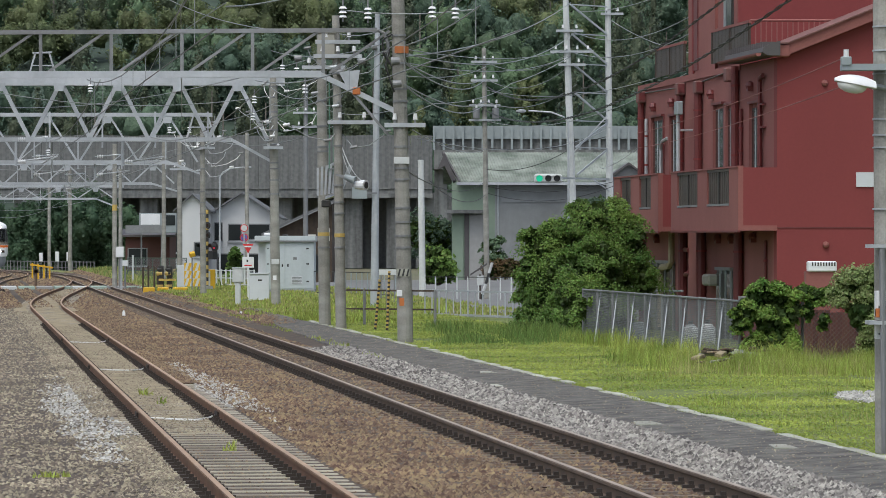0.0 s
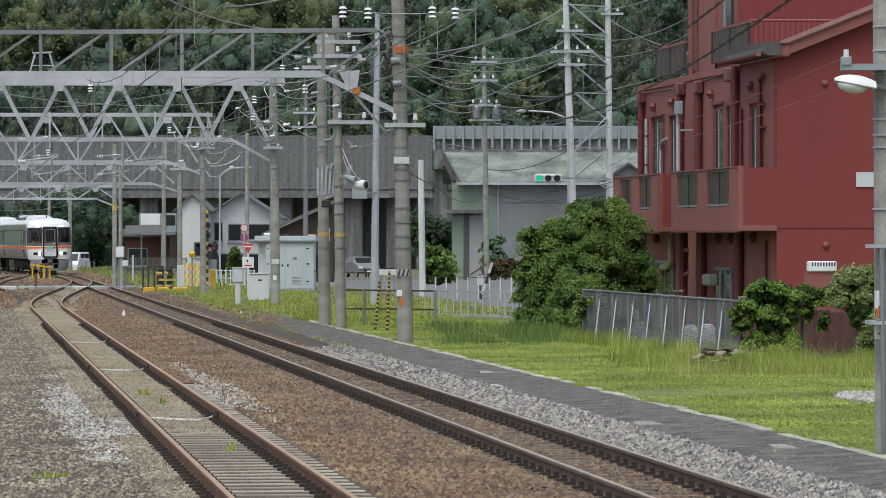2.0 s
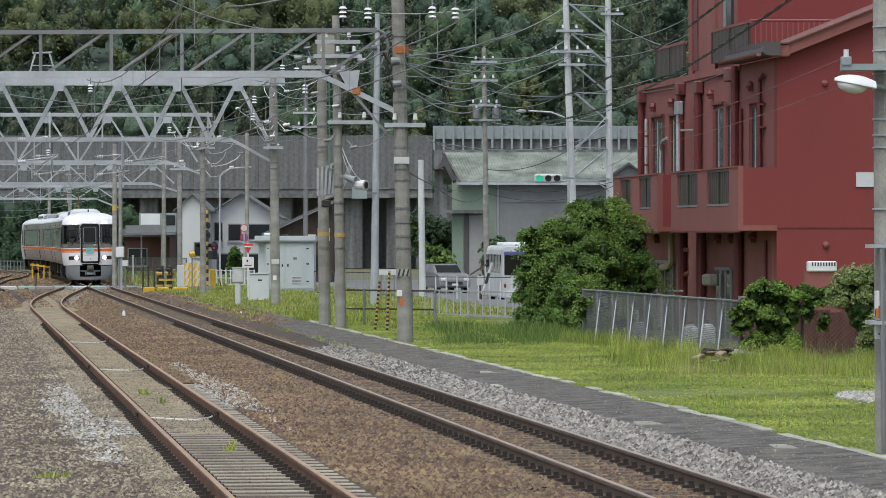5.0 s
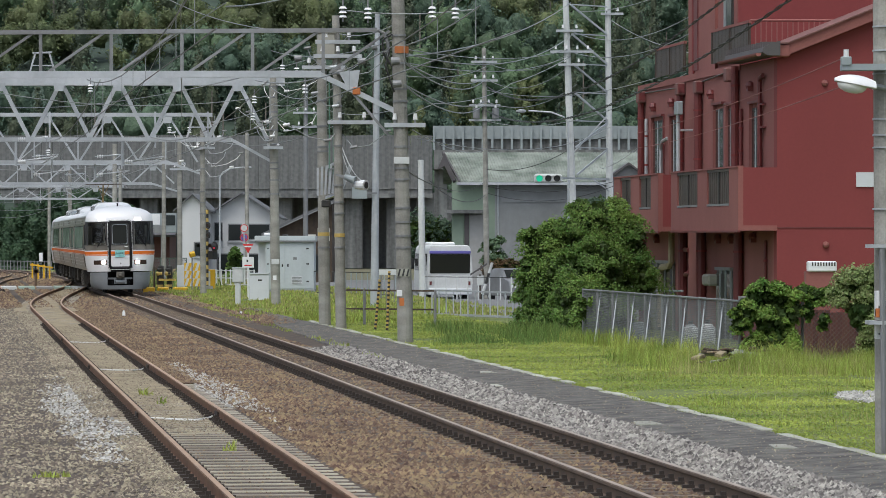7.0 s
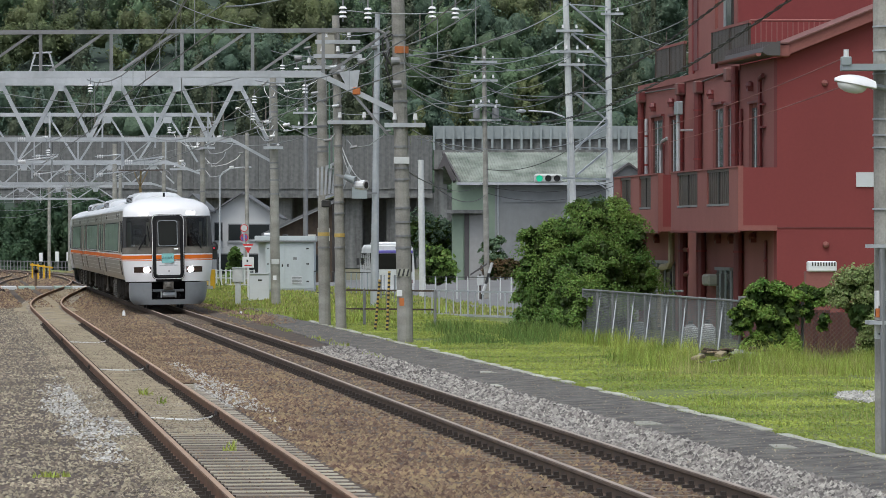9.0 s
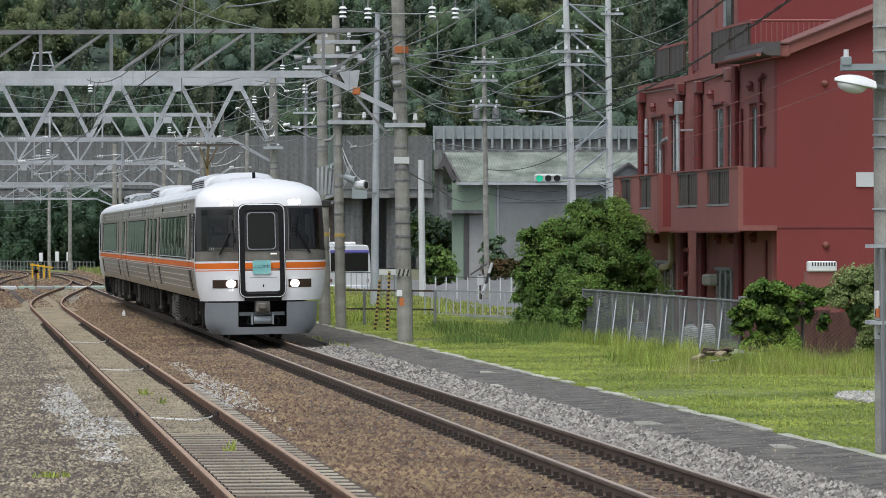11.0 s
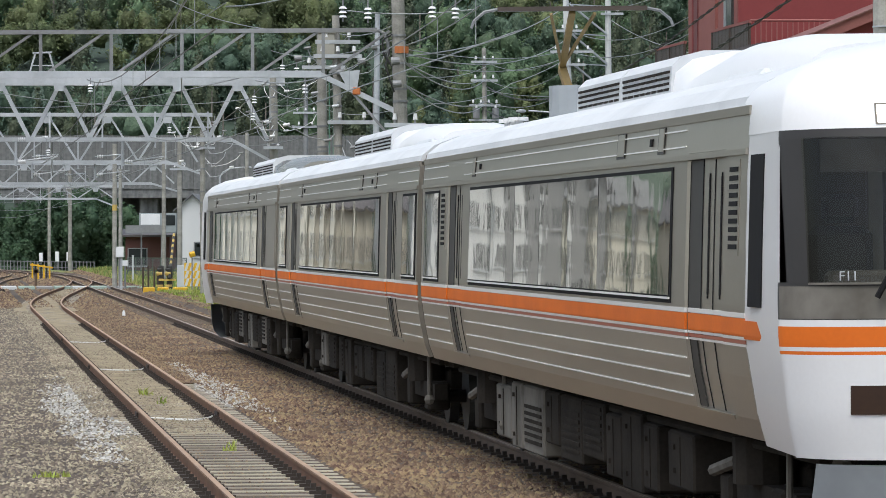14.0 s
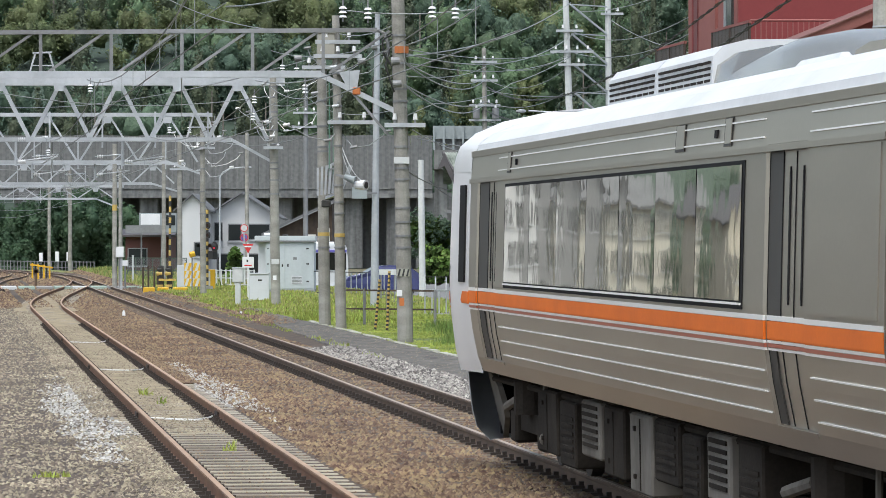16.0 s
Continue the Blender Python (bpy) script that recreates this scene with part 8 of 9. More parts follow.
# near pole fittings
def near_pole_fittings():
    y = 48.1
    for z in (4.77, 4.5, 4.24, 4.07, 3.73, 3.55, 3.41, 2.72,):
        t = thing("pole_hoop", "dark iron hoop round the concrete pole", "hoop", Matrix.Translation((5.014, 48.3, z)), group="hoops on the near pole")
        part("hoop", rod(bmesh.new(), (0, 0, 0), (0, 0, 0.018), 0.185, None, 14), "steel", t)
    for z0, z1, m, lab in ((1.528, 1.813, "white", "white and orange plate on the pole"), (1.276, 1.434, "white", "white notice on the pole"), (1.516, 1.617, "orange", "orange plate on the pole")):
        t = thing("pole_plate", lab, "sign", Matrix.Translation((4.832, y - (0.16 if m != "orange" else 0.19), z0)), group="plates on poles")
        part("plate", box(bmesh.new(), 0, 0.2, 0, 0.16, 0, z1 - z0, 0.004), m, t)
        if m == "white":
            part("black_bar", box(bmesh.new(), 0.03, 0.17, -0.005, 0, (z1 - z0) * 0.3, (z1 - z0) * 0.42), "black", t)
    for z in (2.312, 1.459):
        t = thing("pole_bracket", "pale steel bracket clamped on the pole", "bracket", Matrix.Translation((4.737, 48.0, z)), group="brackets on the near pole")
        part("bar", box(bmesh.new(), 0, 0.34, -0.22, 0.2, -0.02, 0.02), "steel", t)
    t = thing("conduit", "grey steel conduit down the pole", "pipe", Matrix.Translation((4.888, 48.0, 0)))
    part("pipe", rod(bmesh.new(), (0, -0.19, 2.286), (0.03, -0.19, 0.0), 0.035), "steel_dull", t)
    # street lamp head on its bracket
    t = thing("street_lamp", "white street lamp head with glass bowl on the pole", "street lamp", Matrix.Translation((4.582, 47.9, 4.102)))
    bm = bmesh.new()
    rows = []
    for i in range(11):
        u = i / 10
        x = -0.215 + 0.46 * u
        h = 0.10 * math.sin(math.pi * min(1, 0.02 + 0.8 * u)) ** 0.6 + 0.008
        wd = 0.11 * math.sin(math.pi * min(1, 0.05 + 0.75 * u)) ** 0.6 + 0.01
        rows.append([bm.verts.new((x, wd * math.cos(a), 0.06 - 0.09 * u + h * max(0.0, math.sin(a)) - 0.01 * (math.sin(a) < 0))) for a in [k * math.tau / 12 for k in range(12)]])
    for r0, r1 in zip(rows, rows[1:]):
        for k in range(12):
            bm.faces.new((r0[k], r1[k], r1[(k + 1) % 12], r0[(k + 1) % 12]))
    bm.faces.new(rows[0])
    bm.faces.new(rows[-1][::-1])
    part("shade", bm, "white", t, smooth=True)
    bm = bmesh.new()
    bmesh.ops.create_uvsphere(bm, u_segments=14, v_segments=8, radius=1, matrix=Matrix.Translation((-0.02, 0, 0.0)) @ Matrix.Rotation(radians(11), 4, "Y") @ Matrix.Diagonal((0.17, 0.1, 0.085, 1)))
    part("bowl", bm, "lamp_bowl", t, "milky glass bowl", smooth=True)
    part("arm", rod(bmesh.new(), (0.18, 0, 0.0), (0.39, 0.28, -0.02), 0.035, None, 8), "steel_dull", t)
    t = thing("lamp_bracket", "pale steel bracket with an insulator above the lamp", "bracket", Matrix.Translation((4.459, 48.0, 4.307)))
    part("beam", box(bmesh.new(), 0, 0.5, -0.1, 0.25, -0.03, 0.04), "parapet", t)
    part("box", box(bmesh.new(), -0.02, 0.1, -0.12, -0.02, 0.02, 0.12, 0.01), "parapet", t)
    part("sensor", rod(bmesh.new(), (0.04, -0.07, 0.12), (0.04, -0.07, 0.2), 0.03, None, 10), "white", t)


M["lamp_bowl"] = material("milky glass", (0.7, 0.72, 0.68), (0.62, 0.64, 0.6), 3, 0.2)
near_pole_fittings()


def arm_lamp(label, x, y, z0, z1, reach):
    t = thing("street_lamp", label, "street lamp", Matrix.Translation((x, y, z0)), group="street lamps")
    h = z1 - z0
    part("pole", rod(bmesh.new(), (0, 0, 0), (0, 0, h - 0.5), 0.06, 0.045), "steel", t)
    part("arm", tube(bmesh.new(), [(0, 0, h - 0.5), (reach * 0.1, 0, h - 0.25), (reach * 0.35, 0, h - 0.05), (reach * 0.8, 0, h + 0.02)], 0.035), "steel", t)
    bm = bmesh.new()
    ball(bm, (reach * 0.95, 0, h), 0.24, 10, 0.35)
    part("head", bm, "steel", t, smooth=True)
    return t


arm_lamp("steel street lamp with a curved arm by the houses", -12.058, 232, -0.4, 6.216, 1.6)
arm_lamp("steel street lamp with a curved arm on the mast", 5.535, 189.5, -0.4, 8.01, -2.2)

# traffic signal
t = thing("traffic_signal", "horizontal three-lamp traffic signal showing green", "traffic signal", Matrix.Translation((3.94, 186, 4.994)))
part("housing", box(bmesh.new(), 0, 1.224, 0, 0.2, -0.2, 0.2, 0.08), "white_dirty", t)
for k, m in enumerate(("signal_green", "black", "black")):
    x = 0.24 + k * 0.38
    l_ = part("lens", rod(bmesh.new(), (x, -0.03, 0), (x, 0.0, 0), 0.14, None, 14), m, t)
    bm = bmesh.new()
    prev = None
    for j in range(8):
        a = radians(20 + 140 * j / 7)
        pr = [bm.verts.new((x + 0.17 * math.cos(a), yy, 0.17 * math.sin(a))) for yy in (0, -0.2)]
        if prev:
            bm.faces.new((prev[0], prev[1], pr[1], pr[0]))
        prev = pr
    part("visor", bm, "steel_dull", l_)
part("arm", bar(bmesh.new(), (1.101, 0.1, 0.02), (3.52, 6.0, 0.05), 0.07, 0.08), "steel", t)
part("arm_strut", bar(bmesh.new(), (2.692, 4.0, 0.02), (3.52, 6.0, -0.5), 0.05, 0.05), "steel", t)


# ---- overhead line and cables ----
def sag_points(p, q, sag, n=12):
    p, q = Vector(p), Vector(q)
    return [p.lerp(q, k / n) - Vector((0, 0, 4 * sag * (k / n) * (1 - k / n))) for k in range(n + 1)]


def twisted_cable(label, p, q, sag, r):
    """Two strands wound round one another."""
    t = thing("twisted_cable", label, "cable", group="twisted cables")
    n = 260
    base = sag_points(p, q, sag, n)
    for ph in (0, math.pi):
        pts = [b + Vector((0.3 * math.cos(k * 0.9 + ph), 0, math.sin(k * 0.9 + ph))) * r * 1.1 for k, b in enumerate(base)]
        part("strand", tube(bmesh.new(), pts, r * 0.8, 4), "wire_dark", t)
    return t


def cable(label, p, q, sag, r, mat="wire", name="cable", group="cables"):
    return tagged(part(name, tube(bmesh.new(), sag_points(p, q, sag), r, 5), mat), label, "cable", group)


def catenary(off, supports, z_contact, z_mess, label):
    t = thing("overhead_wire", label, "overhead wire", group="overhead wires")
    for a, b in zip(supports, supports[1:]):
        pa, pb = line(a, off(a) + 0.15, z_contact), line(b, off(b) - 0.15, z_contact)
        part("contact_wire", tube(bmesh.new(), [pa, pb], 0.012, 4), "wire", t)
        ma, mb = Vector((pa.x, pa.y, z_mess)), Vector((pb.x, pb.y, z_mess))
        pts = sag_points(ma, mb, 0.6, 10)
        part("messenger_wire", tube(bmesh.new(), pts, 0.012, 4), "wire", t)
        for k in range(1, 10):
            top = pts[k]
            part("dropper", tube(bmesh.new(), [top, (top.x, top.y, z_contact)], 0.007, 3), "wire", t)


catenary(lambda s: 0.0, (55, 100, 155, 187, 240, 302, 345), 5.05, 6.05, "contact and messenger wire over the main line")
catenary(siding_off, (55, 100, 155, 187, 240), 5.05, 6.05, "contact and messenger wire over the siding")

for p, q, sag, r, m in (
    ((2.0, 200.0, 9.505), (5.388, 75.0, 6.959), 1.3, 0.02, "wire_dark"), ((2.0, 200.0, 8.347), (6.226, 70.0, 6.701), 1.3, 0.022, "wire_dark"),
    ((-0.89, 99.5, 6.485), (1.911, 199.0, 9.784), 0.35, 0.02, "wire"), ((-0.89, 99.5, 6.459), (1.911, 199.0, 9.705), 0.5, 0.02, "wire"),
    ((-0.89, 99.5, 5.961), (1.911, 199.0, 8.737), 0.35, 0.02, "wire"), ((-0.89, 99.5, 5.935), (1.911, 199.0, 8.579), 0.5, 0.02, "wire"),
    ((-2.358, 99.0, 7.663), (0.729, 99.0, 7.676), 0.1, 0.015, "wire"), ((-0.838, 99.5, 6.877), (0.842, 97.0, 7.658), 0.1, 0.018, "wire"), ((-0.838, 99.5, 6.616), (5.353, 180.0, 12.276), 0.4, 0.018, "wire"),
    ((-0.904, 99.6, 6.685), (5.775, 190.0, 11.45), 0.7, 0.018, "wire"), ((2.0, 200.0, 10.611), (5.65, 190.0, 10.65), 0.6, 0.016, "wire"), ((2.0, 200.0, 9.821), (5.65, 190.0, 10.075), 0.7, 0.016, "wire"),
    ((5.65, 190.0, 10.65), (8.605, 150.0, 9.545), 0.5, 0.016, "wire"), ((5.65, 190.0, 11.575), (8.605, 150.0, 10.137), 0.6, 0.016, "wire"), ((7.478, 192.0, 12.177), (8.704, 150.0, 8.854), 0.2, 0.016, "wire"),
    ((2.0, 200.0, 8.768), (5.9, 190.0, 9.2), 0.6, 0.018, "wire"), ((-0.838, 99.5, 5.241), (-0.209, 99.5, 5.516), 0.0, 0.012, "wire"), ((-0.209, 99.5, 5.516), (2.866, 180.0, 8.889), 0.2, 0.012, "wire"),
    ((2.866, 180.0, 8.889), (5.65, 190.0, 10.45), 0.1, 0.02, "wire"), ((-5.755, 154.0, 8.317), (-2.482, 115.0, 7.878), 0.3, 0.014, "wire"), ((-6.16, 154.0, 9.127), (-1.105, 100.0, 7.032), 0.3, 0.014, "wire"),
    ((-19.187, 186.0, 8.078), (-2.784, 115.0, 7.424), 0.5, 0.014, "wire"), ((-8.916, 140.0, 10.174), (-3.478, 118.0, 8.098), 0.3, 0.014, "wire"), ((-11.329, 150.0, 8.163), (-5.558, 110.0, 8.436), 0.0, 0.014, "wire"), ((-12.392, 170.0, 7.589), (-6.571, 110.0, 8.653), 0.1, 0.012, "wire"),
    ((-5.558, 110.0, 8.334), (-2.947, 100.0, 8.216), 0.1, 0.02, "wire"), ((-10.622, 186.0, 7.466), (-3.507, 119.0, 6.816), 0.4, 0.012, "wire"), ((-10.377, 186.0, 6.854), (-2.784, 115.0, 5.457), 0.5, 0.012, "wire"), ((-10.713, 230.0, 7.908), (-2.784, 115.0, 7.272), 0.5, 0.012, "wire"),
    ((-7.194, 225.0, 9.861), (-0.834, 99.0, 5.422), 0.5, 0.012, "wire"), ((-2.709, 115.0, 4.851), (-2.16, 114.0, 3.93), 0.15, 0.015, "wire"), ((-2.709, 115.0, 4.7), (-2.28, 114.0, 3.78), 0.12, 0.012, "wire"), ((-0.442, 140.0, 4.279), (2.0, 200.0, 4.426), 0.5, 0.014, "wire_dark"),
    ((2.053, 200.0, 4.821), (7.525, 190.0, 4.9), 0.35, 0.016, "wire_dark"), ((2.053, 200.0, 4.505), (7.525, 190.0, 4.7), 0.5, 0.014, "wire_dark"), ((2.053, 200.0, 5.611), (5.775, 190.0, 6.45), 0.4, 0.016, "wire_dark"), ((-0.904, 99.6, 3.999), (2.0, 200.0, 5.084), 0.5, 0.012, "wire_dark"),
    ((-0.842, 100.0, 6.795), (5.525, 190.0, 10.75), 0.3, 0.013, "wire"), ((-0.842, 100.0, 6.479), (5.525, 190.0, 10.45), 0.4, 0.013, "wire"), ((-0.842, 100.0, 6.176), (2.0, 200.0, 10.4), 0.2, 0.013, "wire"), ((-0.725, 102.0, 4.977), (2.0, 200.0, 6.532), 0.3, 0.012, "wire"), ((-0.658, 102.0, 4.776), (7.478, 192.0, 7.377), 0.6, 0.012, "wire"),
    ((2.053, 200.0, 9.295), (8.507, 150.0, 8.361), 0.6, 0.014, "wire"), ((2.053, 200.0, 7.847), (7.939, 140.0, 7.779), 0.8, 0.014, "wire"), ((5.9, 190.0, 12.45), (8.032, 140.0, 10.726), 0.3, 0.014, "wire"), ((-2.784, 115.0, 7.878), (-0.842, 100.0, 7.558), 0.2, 0.014, "wire"), ((-15.886, 154.0, 7.608), (-6.16, 154.0, 7.506), 0.4, 0.014, "wire"),
    ((-6.16, 154.0, 7.81), (-2.784, 115.0, 6.516), 0.4, 0.014, "wire"), ((-6.16, 154.0, 7.202), (-2.633, 115.0, 6.97), 0.4, 0.012, "wire"), ((-5.957, 154.0, 6.696), (-2.784, 115.0, 5.684), 0.3, 0.012, "wire"), ((-6.716, 110.0, 8.363), (-9.118, 150.0, 6.189), 0.0, 0.012, "wire"), ((-3.429, 119.0, 6.972), (-2.447, 150.0, 8.953), 0.3, 0.012, "wire"),
    ((5.341, 118.0, 5.288), (4.541, 48.2, 4.442), 0.1, 0.007, "red_pale"), ((5.341, 118.0, 4.884), (4.541, 48.2, 4.125), 0.1, 0.007, "red_pale"), ((-30.947, 300.0, 5.439), (-16.863, 240.0, 6.253), 0.5, 0.016, "wire"), ((-34.042, 330.0, 4.571), (-18.284, 240.0, 4.989), 0.4, 0.014, "wire"),
    ((-24.758, 240.0, 6.253), (-14.653, 240.0, 7.453), 0.5, 0.014, "wire"), ((-35.074, 340.0, 4.055), (-28.832, 330.0, 5.526), 0.5, 0.014, "wire"), ((2.0, 200.0, 6.611), (7.478, 192.0, 6.998), 0.3, 0.014, "wire_dark"), ((6.973, 192.0, 5.482), (6.304, 118.0, 5.847), 0.3, 0.012, "wire")):
    if r >= 0.02 and m == "wire_dark":
        twisted_cable("thick black twisted cable overhead", p, q, sag, r)
        continue
    cable("thin grey cable strung overhead" if r < 0.02 else "thick black twisted cable overhead" if m == "wire_dark" else "grey overhead cable between poles", p, q, sag, r, m)

# insulator strings hanging at the top of the view and in the gantries
for x, y, z in ((-2.306, 99, 7.741), (-1.732, 99, 7.715), (-0.247, 99, 7.741), (0.287, 99, 7.715), (-6.768, 154, 7.506), (-6.829, 154, 6.898), (-11.845, 186, 7.221), (-9.887, 186, 7.466), (-10.989, 186, 7.221), (-15.76, 240, 6.98), (-17.762, 236, 5.878), (-5.755, 154, 8.621), (-5.214, 153, 8.48), (-4.174, 130, 7.053), (-12.644, 154, 7.912), (-17.107, 186, 6.242)):
    t = thing("insulator_string", "white ribbed porcelain insulator string", "insulator", Matrix.Translation((x, y, z)), group="insulator strings")
    for k in range(3):
        part("shed", rod(bmesh.new(), (0, 0, -0.1 * k), (0, 0, -0.1 * k - 0.05), 0.06, 0.1, 10), "insulator", t)
    part("stem", rod(bmesh.new(), (0, 0, 0.25), (0, 0, -0.35), 0.02, None, 6), "steel_dull", t)
# cantilever frames and feeder stands on the heavy gantry
for x, y, z, w in ((-14.423, 154.6, 8.218, 0.5), (-8.727, 154.6, 6.001, 0.5)):
    t = thing("feeder_stand", "small steel trestle on the gantry", "stand", Matrix.Translation((x, y, z)), group="feeder stands")
    for sx in (-1, 1):
        part("leg", bar(bmesh.new(), (sx * w, 0, 0), (sx * w * 0.5, 0, 0.85), 0.06, 0.06), "steel", t)
    part("top", bar(bmesh.new(), (-w * 0.7, 0, 0.85), (w * 0.7, 0, 0.88), 0.06, 0.06), "steel", t)
    part("mid", bar(bmesh.new(), (-w * 0.7, 0, 0.4), (w * 0.7, 0, 0.4), 0.04, 0.04), "steel", t)


# ---- road vehicles ----
def wheels(t, pts, r, w=0.22):
    for x, y in pts:
        wl_ = part("wheel", rod(bmesh.new(), (x - w / 2, y, r), (x + w / 2, y, r), r, None, 16), "rubber", t)
        part("rim", rod(bmesh.new(), (x - w / 2 - 0.01, y, r), (x + w / 2 + 0.01, y, r), r * 0.6, None, 12), "steel", wl_)


def minibus():
    """A white minibus: local y runs back from its front."""
    t = thing("minibus", "white minibus with a wide dark windscreen", "bus")
    bm = bmesh.new()
    sec = [(-1.03, 0.3), (-1.05, 0.8), (-1.04, 1.6), (-0.97, 2.45), (-0.85, 2.6), (0.85, 2.6), (0.97, 2.45), (1.04, 1.6), (1.05, 0.8), (1.03, 0.3)]
    prism(bm, sec, 0.05, 7.0)
    bmesh.ops.bevel(bm, geom=list(bm.edges), offset=0.05, segments=1, affect="EDGES", clamp_overlap=True)
    part("body", bm, "white_dirty", t)
    part("windscreen", box(bmesh.new(), -0.94, 0.94, 0.0, 0.06, 1.35, 2.2, 0.02), "cab_glass", t)
    part("header", box(bmesh.new(), -0.9, 0.9, 0.0, 0.05, 2.24, 2.42), "blue_sign", t)
    part("bumper", box(bmesh.new(), -1.04, 1.04, -0.08, 0.1, 0.3, 0.62, 0.04), "cabinet", t)
    for sx in (-1, 1):
        part("headlight", box(bmesh.new(), sx * 0.72 - 0.16, sx * 0.72 + 0.16, 0.0, 0.04, 0.75, 0.95, 0.02), "insulator", t)
        part("mirror", box(bmesh.new(), sx * 1.16 - 0.07, sx * 1.16 + 0.07, 0.0, 0.08, 1.6, 1.95, 0.02), "black", t)
        for k in range(5):
            part("side_window", box(bmesh.new(), sx * 1.03 - 0.02, sx * 1.03 + 0.02, 0.5 + k * 1.2, 1.55 + k * 1.2, 1.4, 2.2), "cab_glass", t)
    part("plate", box(bmesh.new(), -0.16, 0.16, -0.1, -0.08, 0.42, 0.56), "white", t)
    part("rear_window", box(bmesh.new(), -0.93, 0.93, 6.98, 7.04, 1.3, 2.18, 0.02), "cab_glass", t)
    part("rear_header", box(bmesh.new(), -0.96, 0.96, 6.98, 7.06, 2.2, 2.34, 0.02), "blue_sign", t)
    part("rear_bumper", box(bmesh.new(), -1.0, 1.0, 6.95, 7.08, 0.3, 0.6, 0.03), "cabinet", t)
    for sx in (-1, 1):
        part("tail_light", box(bmesh.new(), sx * 0.9 - 0.05, sx * 0.9 + 0.05, 6.98, 7.03, 0.75, 0.92), "red_pipe", t)
    part("roof_unit", box(bmesh.new(), -0.6, 0.6, 0.8, 3.2, 2.58, 2.74, 0.05), "white", t)
    part("wiper", bar(bmesh.new(), (-0.5, -0.01, 1.38), (0.2, -0.01, 1.6), 0.02, 0.02), "black", t)
    wheels(t, [(-0.85, 1.2), (0.85, 1.2), (-0.85, 5.2), (0.85, 5.2)], 0.37)
    return t


def small_car(label, paint, van=False):
    t = thing("car", label, "car")
    top = 1.85 if van else 1.5
    prof = [(0.0, 0.35), (0.02, 0.7), (0.25, 0.95), (1.05, 1.02), (1.75, top - 0.06), (2.2, top), (3.3, top - 0.03), (3.8, 1.05), (4.05, 0.95), (4.1, 0.4), (3.9, 0.28), (0.2, 0.28)]
    if van:
        prof = [(0.0, 0.35), (0.0, 0.9), (0.25, 1.1), (0.75, top - 0.08), (1.1, top), (3.3, top), (3.4, 0.9), (3.4, 0.35), (3.2, 0.28), (0.2, 0.28)]
    bm = bmesh.new()
    a = [bm.verts.new((-0.78 if z > 1.1 else -0.83, y, z)) for y, z in prof]
    b = [bm.verts.new((0.78 if z > 1.1 else 0.83, y, z)) for y, z in prof]
    if not van:
        for v in a + b:
            if v.co.z > 1.1:
                v.co.x *= 0.82
    bm.faces.new(a)
    bm.faces.new(b[::-1])
    for i in range(len(a)):
        bm.faces.new((a[i], b[i], b[(i + 1) % len(a)], a[(i + 1) % len(a)]))
    bmesh.ops.bevel(bm, geom=list(bm.edges), offset=0.04, segments=1, affect="EDGES", clamp_overlap=True)
    part("body", bm, paint, t)
    (y0, z0), (y1, z1) = ((1.12, 1.06), (1.72, top - 0.1)) if not van else ((0.3, 1.14), (0.72, top - 0.14))
    w = 0.6 if not van else 0.68
    bm = bmesh.new()
    vs = [bm.verts.new(c) for c in ((-w - 0.04, y0 - 0.03, z0 + 0.03), (w + 0.04, y0 - 0.03, z0 + 0.03), (w, y1 - 0.03, z1 + 0.03), (-w, y1 - 0.03, z1 + 0.03))]
    bm.faces.new(vs)
    vs2 = [bm.verts.new(v.co + Vector((0, 0.03, -0.03))) for v in vs]
    for i in range(4):
        bm.faces.new((vs[i], vs2[i], vs2[(i + 1) % 4], vs[(i + 1) % 4]))
    part("windscreen", bm, "cab_glass", t)
    for sx in (-1, 1):
        xw = 0.66 if not van else 0.785
        for k, (ya, yb) in enumerate((((1.75, 2.45), (2.5, 3.25)) if not van else ((0.9, 1.9), (2.0, 3.2)))):
            part("side_window", box(bmesh.new(), sx * xw - 0.02, sx * xw + 0.02, ya, yb, 1.08, top - 0.14), "cab_glass", t)
        part("headlight", box(bmesh.new(), sx * 0.6 - 0.14, sx * 0.6 + 0.14, -0.02, 0.06, 0.64, 0.78, 0.02), "insulator", t)
    part("grille", box(bmesh.new(), -0.4, 0.4, -0.02, 0.04, 0.45, 0.6), "black", t)
    part("plate", box(bmesh.new(), -0.16, 0.16, -0.03, -0.02, 0.4, 0.5), "white", t)
    wheels(t, [(-0.72, 0.75), (0.72, 0.75), (-0.72, 2.65 if van else 3.25), (0.72, 2.65 if van else 3.25)], 0.3, 0.18)
    return t


M["car_blue"] = material("dark blue car paint", (0.03, 0.035, 0.12), (0.025, 0.03, 0.1), 1, 0.25, coat=0.5)
M["car_paint_white"] = material("white car paint", (0.72, 0.74, 0.76), (0.66, 0.68, 0.7), 1, 0.3, coat=0.4)
bus = minibus()
white_car = small_car("grey compact car on the road", "steel_dull")
blue_car = small_car("dark blue compact car on the road", "car_blue")
far_car = small_car("white van on the far road", "car_paint_white", True)

